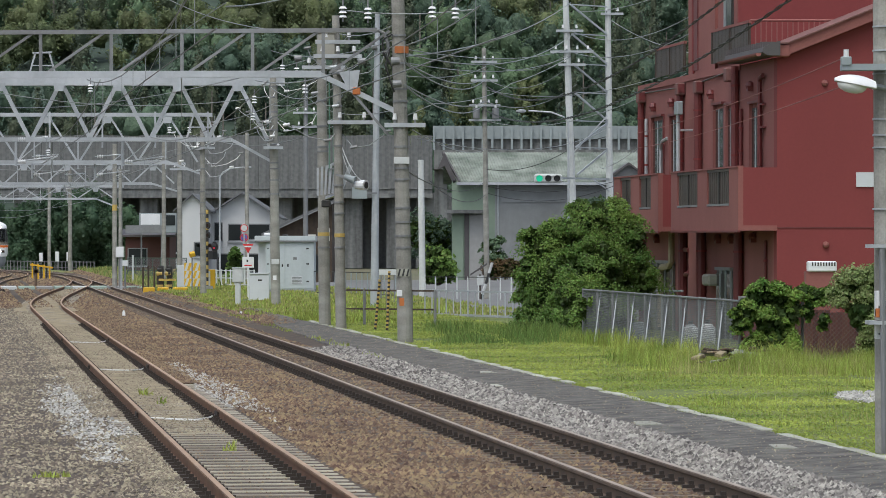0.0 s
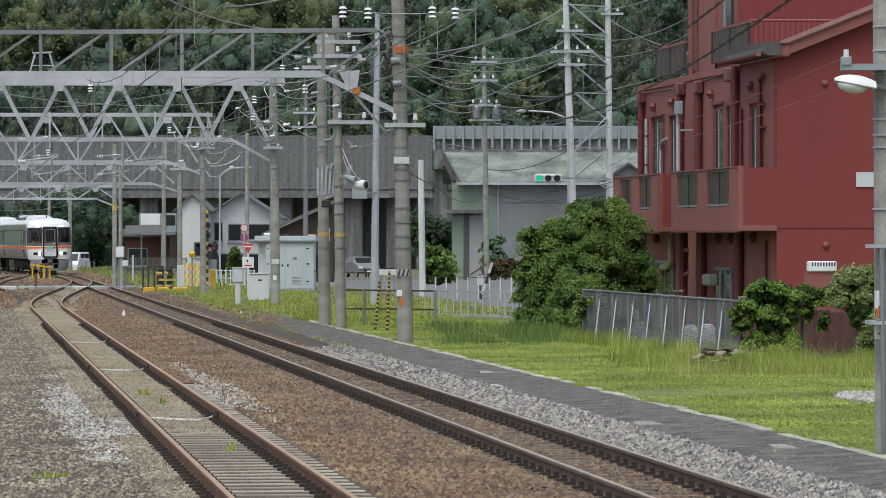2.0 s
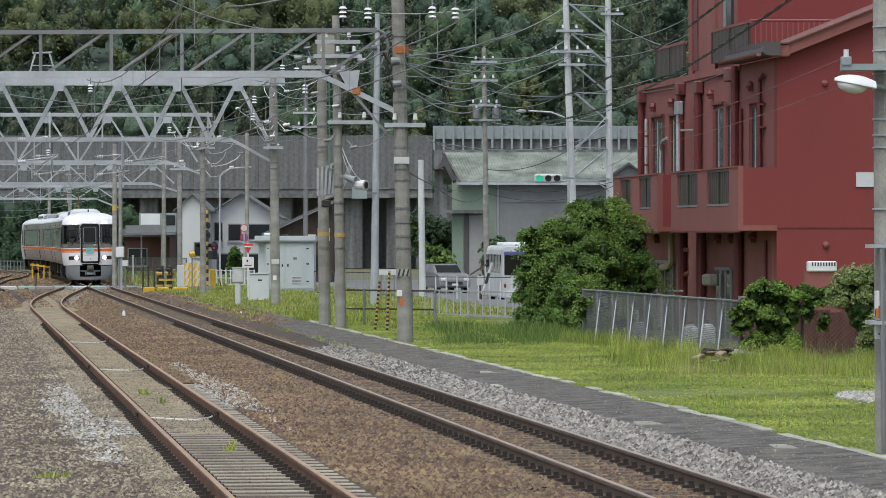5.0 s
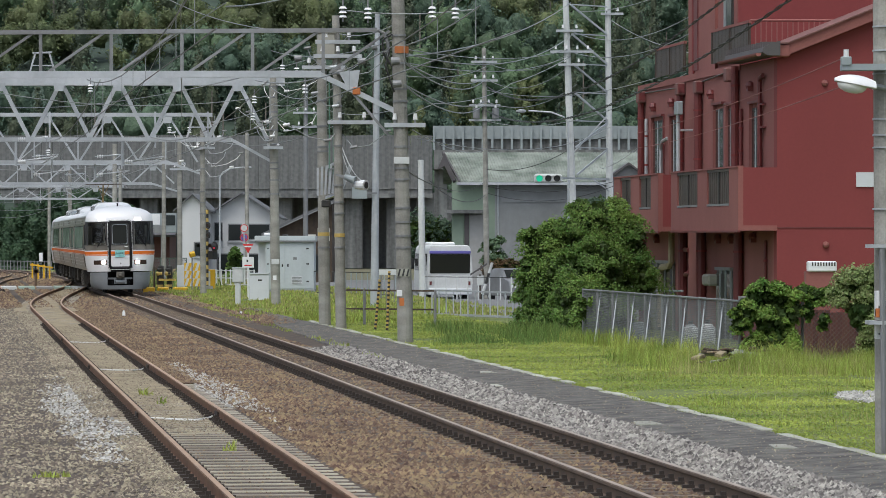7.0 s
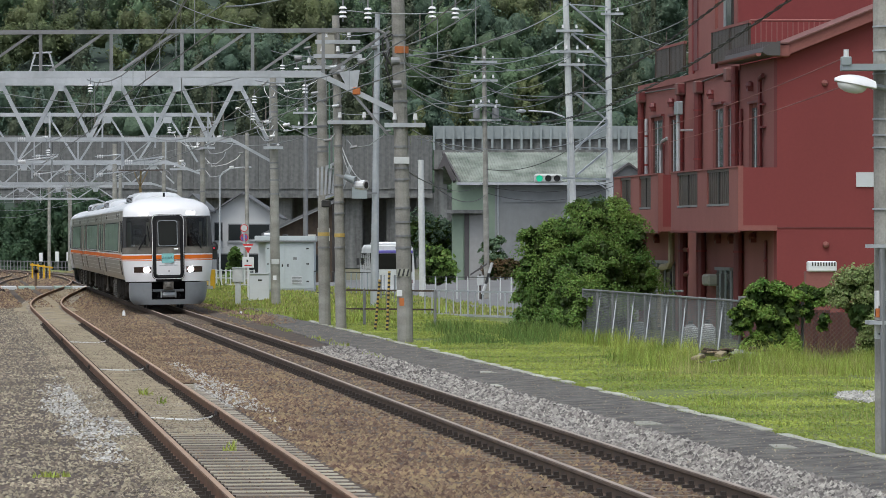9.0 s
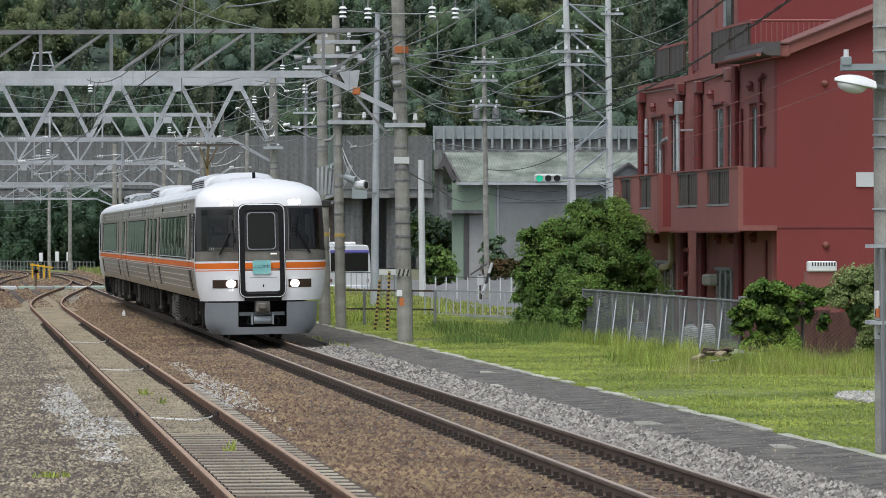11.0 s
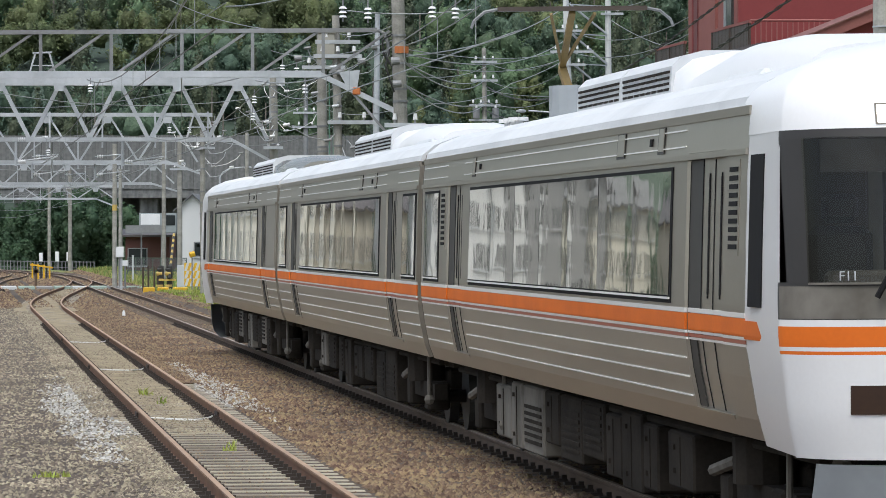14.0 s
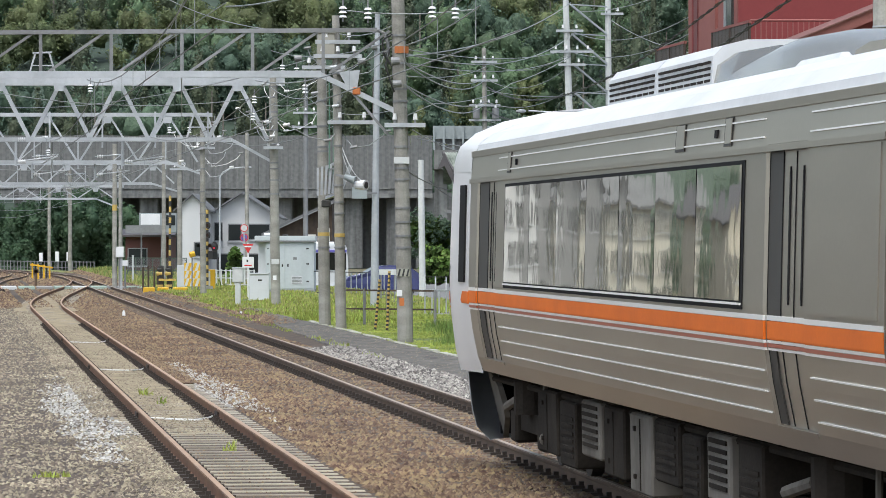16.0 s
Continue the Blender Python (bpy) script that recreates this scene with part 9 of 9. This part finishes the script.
# ---- houses across the line, seen only as reflections in the coach windows ----
hr = random.Random(23)
x_at = -20.5
for k in range(26):
    w, h = hr.uniform(2.4, 3.8), hr.uniform(4.3, 5.9)
    y_at = 178 + 4 * math.sin(k * 2.1)
    wins = tuple((c / 5 + 0.03, c / 5 + hr.uniform(0.1, 0.17), (0.75 + 1.8 * f) / (h + 0.6), (1.85 + 1.8 * f) / (h + 0.6)) for f in (0, 1, 2) for c in range(5) if hr.random() < 0.7 and 1.95 + 1.8 * f < h + 0.6)
    house("low two-storey house across the line", x_at - w, x_at, y_at, 7, -0.6, h, h + 1.3, ("pale_wall", "beige_wall", "mortar_white", "house_grey", "pale_wall", "beige_wall")[k % 6], ("tile_roof", "roof_dark")[k % 2], gable_front=k % 3 != 1, windows=wins)
    x_at -= w + hr.uniform(0.3, 1.6)
hedge_places = [(-18 - 1.3 * k + rng.uniform(-0.4, 0.4), 166 + rng.uniform(-3, 3), rng.uniform(-0.3, 0.4), rng.uniform(0.5, 1.1), 1.0) for k in range(64)]
woods("garden_hedge", "green garden shrubs across the line", hedge_places, "leaf_bush", 0.16, 220)
back_trees = [(-46 + 4.0 * k + rng.uniform(-1.5, 1.5), -85 + rng.uniform(-8, 8), rng.uniform(4, 13), rng.uniform(3.0, 5.0), 1.3) for k in range(26)]
woods("station_trees", "dark trees behind the platform", back_trees, "leaf_hill", 0.5, 420)
row_trees = [(-27 - 3.4 * k + rng.uniform(-1, 1), 232 + rng.uniform(-4, 4), rng.uniform(1.0, 6.5), rng.uniform(1.6, 3.0), 1.4) for k in range(26)]
woods("garden_trees", "dark garden trees across the line", row_trees, "leaf_dark", 0.4, 500)

# ---- kerb stones of the path ----
kerb = thing("kerb", "weathered pale kerbstones between path and grass", "kerb", kind="structure")
ks = None
for k in range(94):
    s = 38 + k * 0.92
    if random.random() < 0.1:
        continue
    m = place_on(s, 3.12 + random.uniform(-0.03, 0.03), random.uniform(-0.05, -0.015)) @ Matrix.Rotation(random.uniform(-0.012, 0.012), 4, "Z")
    if ks is None:
        ks = part("kerbstone", box(bmesh.new(), -0.08, 0.07, 0.0, 0.9, -0.2, 0.045, 0.012), "kerb", kerb)
        ks.matrix_basis = m
    else:
        share("kerbstone", ks, m, kerb)
# pale patches on the asphalt
for s, o, w in ((57, 2.2, 0.5), (72, 2.0, 0.3), (78, 2.6, 0.35), (88, 1.9, 0.25), (50, 2.6, 0.3)):
    p = line(s, o)
    tagged(part("paint_patch", box(bmesh.new(), p.x - w / 2, p.x + w / 2, p.y - 0.5, p.y + 0.5, -0.1, -0.08 + (o - 1.64) * 0.0563 + 0.006), "kerb"), "flaking pale paint patch on the asphalt", "paint", group="paint patches")


# ---- ballast stones, grass and weeds ----
def scatter(n, s0, s1, o0, o1, bias=2.0):
    """Places beside the line, denser towards the near end."""
    s = s0 + (s1 - s0) * rng.random(n) ** bias
    o = rng.uniform(o0, o1, n)
    dx, dy = -math.sin(TURN), math.cos(TURN)
    return np.stack([6.99 + dx * s + dy * o, dy * s - dx * o], 1), s, o


def bed_z(o):
    return np.interp(o, [-30, -5.6, -4.9, -2.8, -2.2, -1.5, 1.3, 1.75, 3.05], [-0.22, -0.2, -0.16, -0.16, -0.2, -0.17, -0.17, -0.075, -0.005])


def stone_field(name, label, n, s0, s1, o0, o1, size, mat, keep=None, bias=1.7, lift=0.0):
    xy, s, o = scatter(n, s0, s1, o0, o1, bias)
    z = bed_z(o) + lift + rng.uniform(-0.015, 0.012, n)
    k = np.ones(n, bool)
    for c in (0.0, -3.87):
        k &= np.abs(np.abs(o - c) - 0.5665) > 0.17
    if keep is not None:
        k &= keep(s, o)
    pts = np.concatenate([xy, z[:, None]], 1)[k]
    return tagged(stones(name, pts, size, mat), label, "ballast", kind="stuff")


def patch_noise(s, o, k=0.35):
    return np.sin(s * k + 2.1 * np.sin(o * 0.9)) * np.cos(o * 1.3 + s * 0.21) + 0.4 * np.sin(s * 1.7 + o * 2.3)


sleeper_gap = lambda s, o: ~((np.abs(o + 3.87) < 1.05) & (((s - 36) / 0.62 + 0.25) % 1.0 < 0.45) & (s < 90))
stone_field("brown_ballast_stones", "rusty brown ballast stones", 88000, 39, 165, -2.82, 1.3, 0.037, "stone_brown", lambda s, o: (np.abs(o) > 0.75) | (rng.random(len(s)) < 0.5))
stone_field("brown_ballast_stones", "dusty brown stones beside the siding", 78000, 39, 165, -12.0, -4.93, 0.029, "stone_dust")
stone_field("brown_ballast_stones", "dusty stones over the siding's sleeper ends", 8000, 62, 150, -5.05, -4.6, 0.03, "stone_dust", bias=1.4, lift=0.02)
stone_field("brown_ballast_stones", "rusty stones over the siding's sleeper ends", 7000, 76, 150, -3.15, -2.8, 0.03, "stone_brown", bias=1.3, lift=0.02)
stone_field("brown_ballast_stones", "brown stones beside the far track side", 7000, 124, 212, 1.3, 3.0, 0.05, "stone_brown", bias=1.0, lift=-0.03)
stone_field("brown_ballast_stones", "brown stones about the far tracks", 16000, 158, 216, -13.0, 1.4, 0.07, "stone_brown", bias=1.0)
stone_field("brown_ballast_stones", "brown stones of the curve beyond the crossing", 24000, 216, 330, -11.0, 2.2, 0.085, "stone_brown", bias=1.0)
stone_field("silt_pebbles", "small pebbles on the silted track bed", 5000, 57, 125, -4.35, -3.4, 0.017, "stone_dust", bias=1.3, lift=0.032)
stone_field("path_grit", "loose dark and pale grit on the asphalt path", 6000, 39, 120, 1.72, 3.04, 0.011, "stone_dust", bias=1.3, lift=0.012)
stone_field("brown_ballast_stones", "dusty stones between the siding's sleeper ends", 3500, 39, 56, -5.0, -4.62, 0.024, "stone_dust", bias=1.0, lift=0.012)
stone_field("grey_shoulder_stones", "clean grey ballast stones along the path", 30000, 39, 100, 0.85, 1.78, 0.038, "stone_grey", lambda s, o: (s < 74) | (rng.random(len(s)) < 0.4), bias=1.3, lift=0.03)
stone_field("pale_grit", "pale grit spilt beside the siding", 9000, 50, 92, -6.0, -4.6, 0.028, "stone_pale", lambda s, o: ((s - 66) / 17) ** 2 + ((o + 5.15) / 0.6) ** 2 + np.abs(rng.normal(size=len(s))) * 0.5 + 0.3 * patch_noise(s, o, 0.6) < 0.8, bias=1.2, lift=0.01)
stone_field("pale_grit", "pale grit spilt between the tracks", 8500, 56, 100, -3.2, -2.0, 0.028, "stone_pale", lambda s, o: ((s - 74) / 16) ** 2 + ((o + 2.55) / 0.46) ** 2 + np.abs(rng.normal(size=len(s))) * 0.5 + 0.3 * patch_noise(s, o, 0.6) < 0.8, bias=1.2, lift=0.01)
stone_field("fine_gravel", "fine gravel between the siding's sleepers", 14000, 38, 80, -5.0, -2.75, 0.014, "stone_brown", sleeper_gap, lift=-0.004)


gr = rng.uniform(-1, 1, (1400, 2))
gr = gr[(gr ** 2).sum(1) < 1] * np.array((0.55, 2.2)) + np.array((6.5, 64.8))
tagged(stones("pale_grit", np.concatenate([gr, rng.uniform(-0.02, 0.03, (len(gr), 1))], 1), 0.03, "stone_pale"), "patch of pale gravel in the grass", "gravel", kind="stuff")


def blades(name, label, xy, z, h, w, mat, parent=None, lean=0.5):
    """Grass blades: slim bent triangles."""
    n = len(xy)
    a = rng.uniform(0, math.tau, n)
    clump = 0.75 + 0.35 * np.sin(xy[:, 0] * 2.3 + 1.7 * np.sin(xy[:, 1] * 0.9)) * np.cos(xy[:, 1] * 0.55 + xy[:, 0])
    hh = h * clump * rng.uniform(0.25, 1.3, n)
    base = np.concatenate([xy, np.full((n, 1), z)], 1)
    side = np.stack([np.cos(a), np.sin(a) * 0.3, np.zeros(n)], 1) * (w * rng.uniform(0.6, 1.3, n))[:, None]
    b = rng.uniform(0, math.tau, n)
    bend = np.stack([np.cos(b), np.sin(b), np.zeros(n)], 1) * (hh * lean * rng.uniform(0.1, 1, n))[:, None]
    mid = base + np.stack([np.zeros(n), np.zeros(n), hh * 0.6], 1) + bend * 0.35
    tip = base + np.stack([np.zeros(n), np.zeros(n), hh], 1) + bend
    verts = np.stack([base - side, base + side, mid + side * 0.7, mid - side * 0.7, tip], 1).reshape(-1, 3)
    k = np.arange(n) * 5
    faces = np.concatenate([np.stack([k, k + 1, k + 2], 1), np.stack([k, k + 2, k + 3], 1), np.stack([k + 3, k + 2, k + 4], 1)])
    ob = mesh_arrays(name, verts, faces, mat, parent, 3)
    return tagged(ob, label, "grass", kind="stuff")


def grass_field(label, n, s0, s1, o0, o1, h, mat, thresh, bias=1.2, w=0.012, k=0.35):
    xy, s, o = scatter(n, s0, s1, o0, o1, bias)
    keep = patch_noise(s, o, k) + rng.normal(size=n) * 0.35 > thresh
    return blades("grass", label, xy[keep], -0.04, h, w, mat)


grass_field("short bright green grass on the lawn", 60000, 40, 140, 3.15, 8.5, 0.035, "grass", -2, w=0.008)
xy, s, o = scatter(95000, 40, 140, 3.12, 8.5, 1.2)
pts = np.concatenate([xy, (-0.04 + 0.035 * rng.random(len(xy)))[:, None]], 1)
tagged(leaves("turf_leaves", pts, 0.03, "clover", None, 1.0, 1.8, np.repeat(np.array([[0.0, -0.25, 0.8]]), len(xy), 0), 0.25), "low clover and short turf leaves on the lawn", "grass", kind="stuff")
grass_field("tufts of taller grass", 20000, 55, 135, 3.6, 8.5, 0.13, "grass", 0.55, w=0.006)
grass_field("dry straw-coloured grass", 16000, 46, 135, 3.3, 8.5, 0.1, "straw", 0.5, w=0.006, k=0.5)
grass_field("grass along the far track side", 24000, 135, 215, 2.4, 12.0, 0.12, "straw", -0.1, bias=1.0, w=0.025)
grass_field("grass along the far track side", 24000, 135, 215, 2.2, 12.0, 0.14, "grass", -0.2, bias=1.0, w=0.025)
grass_field("dry grass beyond the crossing", 16000, 220, 340, 2.2, 9.0, 0.3, "straw", -0.1, bias=1.0, w=0.035)
grass_field("green grass beyond the crossing", 14000, 220, 340, 2.2, 9.0, 0.32, "grass_dark", -0.1, bias=1.0, w=0.035)
grass_field("grass creeping over the kerb", 9000, 42, 130, 2.98, 3.25, 0.075, "clover", -0.1, w=0.007, k=0.8)
grass_field("weeds between path and ballast", 1500, 88, 152, 1.5, 1.85, 0.09, "grass", 0.35, bias=1.0, w=0.01, k=0.6)
xy = np.stack([rng.uniform(3.2, 6.2, 9000), np.zeros(9000)], 1)
u = rng.random(9000)
xy[:, 0], xy[:, 1] = 3.3 + 2.5 * u + rng.normal(size=9000) * 0.28 - 0.1, 102 - 19.5 * u
blades("tall_grass", "tall grass along the foot of the fence", xy[::2], -0.04, 0.38, 0.006, "grass")
xy = np.stack([rng.uniform(5.326, 8.589, 9000), 79.5 + rng.normal(size=9000) * 0.9], 1)
blades("tall_grass", "tall grass before the thicket", xy[::2], -0.04, 0.4, 0.005, "grass")
xy = np.stack([rng.uniform(1.998, 4.735, 5000), 103.5 + rng.normal(size=5000) * 0.9], 1)
blades("tall_grass", "tall grass at the foot of the bush", xy[::2], -0.04, 0.35, 0.008, "leaf_bush")


def drift(label, n, x0, x1, y0, y1, h, mat, clumps, w=0.006):
    """Taller growth gathered in loose clumps over a stretch of ground."""
    c = np.stack([rng.uniform(x0, x1, clumps), rng.uniform(y0, y1, clumps)], 1)
    r = rng.uniform(0.08, 0.3, clumps)
    k = rng.integers(0, clumps, n)
    xy = c[k] + rng.normal(size=(n, 2)) * r[k][:, None] * np.array((1, 2.2))
    hh = (h * rng.uniform(0.4, 1.2, clumps))[k]
    return blades("tall_grass", label, xy, -0.05, hh, w, mat, None, 0.7)


drift("tall weeds before the fence", 7000, 3.6, 6.0, 78, 92, 0.34, "grass", 70)
drift("tall weeds before the thicket", 8000, 5.2, 8.6, 76, 82, 0.42, "grass", 60, 0.0055)
drift("dry stalks among the weeds", 3500, 4.2, 8.6, 76, 86, 0.5, "straw", 60, 0.0045)
drift("dark tall grass beside the pole", 8000, -0.4, 3.0, 98, 118, 0.3, "grass_dark", 60, 0.008)
drift("rank grass at the foot of the bush", 6000, 1.6, 4.0, 100, 106, 0.45, "grass_dark", 40, 0.008)
drift("weeds behind the poles", 6000, -4.5, 0.0, 122, 150, 0.3, "grass", 50, 0.012)


def weed(label, s, o, z, r, h, n, mat="grass"):
    p = line(s, o)
    xy = np.array((p.x, p.y)) + rng.normal(size=(n, 2)) * r
    ob = blades("weed", label, xy, z, h, 0.012, mat, None, 0.9)
    tagged(ob, label, "weed", "weeds in the ballast")
    return ob


for s, o, r, h, n in ((47.0, -5.95, 0.09, 0.12, 60), (70.5, -3.95, 0.06, 0.22, 50), (52.5, -3.7, 0.04, 0.12, 30), (67, -3.85, 0.05, 0.15, 30)):
    weed("small green weed tuft between the stones", s, o, -0.16, r, h, n)


# rail joints of the siding with their bond cables, and small things beside the tracks
jt = thing("rail_joints", "rusty fishplates and pale bond cables at the siding's rail joints", "rail joint")
for s in (61.5, 84.0, 106.0):
    for sx in (-0.5665, 0.5665):
        for q in (-1, 1):
            o = part("fishplate", box(bmesh.new(), -0.014, 0.014, -0.3, 0.3, -0.12, -0.045, 0.006), "clip", jt)
            o.matrix_basis = place_on(s, -3.87 + sx + q * 0.028)
    bm = bmesh.new()
    tube(bm, [line(s + dy, -3.87 + dx, z) for dx, dy, z in ((-0.5, 0.0, -0.1), (-0.42, -0.2, -0.125), (-0.1, -0.7, -0.128), (0.2, -0.9, -0.128), (0.42, -0.3, -0.125), (0.5, 0.0, -0.1))], 0.014)
    part("bond_cable", bm, "insulator", jt, "pale bond cable")
for s, o in ((141.0, 2.2), (143.0, -1.55)):
    t = thing("marker_block", "small white-painted marker block beside the track", "marker", place_on(s, o, -0.14), group="white marker blocks")
    part("block", box(bmesh.new(), -0.05, 0.05, -0.05, 0.05, -0.05, 0.12, 0.02), "white", t)
    part("cap", box(bmesh.new(), -0.035, 0.035, -0.035, 0.035, 0.12, 0.16, 0.01), "white_dirty", t)


# looped jumper wires and small stand-off insulators about the gantry poles
jr = random.Random(41)
for k in range(22):
    d = jr.choice((114.8, 154.3, 154.3, 185.8))
    xa = {114.8: -2.689, 154.3: -6.01, 185.8: -10.341}[d]
    zb = jr.uniform(5.071, 7.788) if d == 114.8 else jr.uniform(6.083, 8.107) if d == 154.3 else jr.uniform(5.373, 6.957)
    w = jr.uniform(0.4, 1.6) * jr.choice((-1, 1))
    t = thing("jumper_wire", "pale looped jumper wire between insulators", "cable", group="jumper wires")
    pts = [(xa, d + 0.3, zb), (xa + w * 0.25, d - 0.05, zb - 0.25 - abs(w) * 0.1), (xa + w * 0.6, d - 0.05, zb - 0.3), (xa + w * 0.9, d - 0.02, zb - 0.05), (xa + w, d, zb + jr.uniform(0.0, 0.3))]
    part("wire", tube(bmesh.new(), pts, 0.014), jr.choice(("steel", "wire", "insulator")), t)
    for p in (pts[1], pts[-1]):
        part("clamp", rod(bmesh.new(), (p[0] - 0.09, p[1], p[2]), (p[0] + 0.09, p[1], p[2] + 0.03), 0.04, None, 8), jr.choice(("insulator", "steel_dull", "steel_dull", "steel")), t)


# ---- what moves ----
FRONT = [(0.0, 335.5), (3.5, 262.5), (7.0, 187.5), (9.0, 144.4), (11.5, 88.3), (12.5, 64.9), (13.5, 40.7), (14.0, 28.45), (14.5, 16.1), (15.0, 3.75), (15.5, -8.55), (16.0, -20.9)]


def front_at(t):
    """How far along the line the train's front is, smoothed through the known places."""
    ts, ss = [a for a, _ in FRONT], [b for _, b in FRONT]
    i = max(0, min(len(ts) - 2, next((k for k in range(len(ts) - 1) if t <= ts[k + 1]), len(ts) - 2)))
    def slope(k):
        a, b = max(0, k - 1), min(len(ts) - 1, k + 1)
        return (ss[b] - ss[a]) / (ts[b] - ts[a])
    h = ts[i + 1] - ts[i]
    u = (t - ts[i]) / h
    return (2 * u**3 - 3 * u**2 + 1) * ss[i] + (u**3 - 2 * u**2 + u) * h * slope(i) + (-2 * u**3 + 3 * u**2) * ss[i + 1] + (u**3 - u**2) * h * slope(i + 1)


BUS = [(0, 12.357, 172), (4.2, 6.198, 184), (5.3, 2.79, 191), (6.3, 1.166, 197), (7.0, 0.314, 199), (8.0, -1.149, 203), (9.0, -2.424, 207), (11.3, -4.877, 213), (14.0, -5.734, 219), (16, -5.884, 219.2)]
WHITE_CAR = [(0, -8.842, 350), (1, -7.185, 335), (2, -5.309, 308), (3, -3.365, 278), (4.2, -0.695, 240), (6.3, 2.488, 197), (7.0, 3.735, 188), (9, 6.23, 178), (16, 12.158, 150)]
BLUE_CAR = [(0, 15.545, 165), (10, 7.692, 185), (14.5, -0.922, 206), (15.5, -3.531, 208), (16, -5.029, 210)]
FAR_CAR = [(0, -23.442, 340), (0.6, -26.73, 342), (1.0, -28.749, 343), (1.5, -30.145, 344), (3, -34.782, 346), (6, -43.474, 350), (16, -73.137, 360)]


def motions():
    for k, car in enumerate(cars):
        rows = []
        for j in range(33):
            t = j * 0.5
            s = front_at(t) + sum(CARS[:k])
            a, b = line(s), line(s + CARS[k])
            rows.append((t, Matrix.Translation(a) @ Matrix.Rotation(math.atan2(-(b.x - a.x), b.y - a.y), 4, "Z") @ Matrix.Rotation(radians(-0.9), 4, "Y")))
        walk(car, rows)
    walk(barrier_arm, [(t, Matrix.Translation((0, 0, 0.75)) @ Matrix.Rotation(radians(-a), 4, "X")) for t, a in ((0, 88), (12.6, 88), (13.2, 78), (13.5, 71), (14.0, 60), (14.4, 46), (14.8, 24), (15.2, 8), (15.6, 4), (16, 4))])
    # road traffic: x and y of the front, and the turn of the vehicle
    walk(bus, [(t, pose(x - 0.66, y + 6.97, -0.52, 0, 0, 185.5)) for t, x, y in BUS])
    walk(white_car, [(t, pose(x, y, -0.42, 0, 0, 16)) for t, x, y in WHITE_CAR])
    walk(blue_car, [(t, pose(x, y, -0.42, 0, 0, -78)) for t, x, y in BLUE_CAR])
    walk(far_car, [(t, pose(x + 0.8, y + 7.0, -0.6, 0, 0, -12)) for t, x, y in FAR_CAR])


motions()
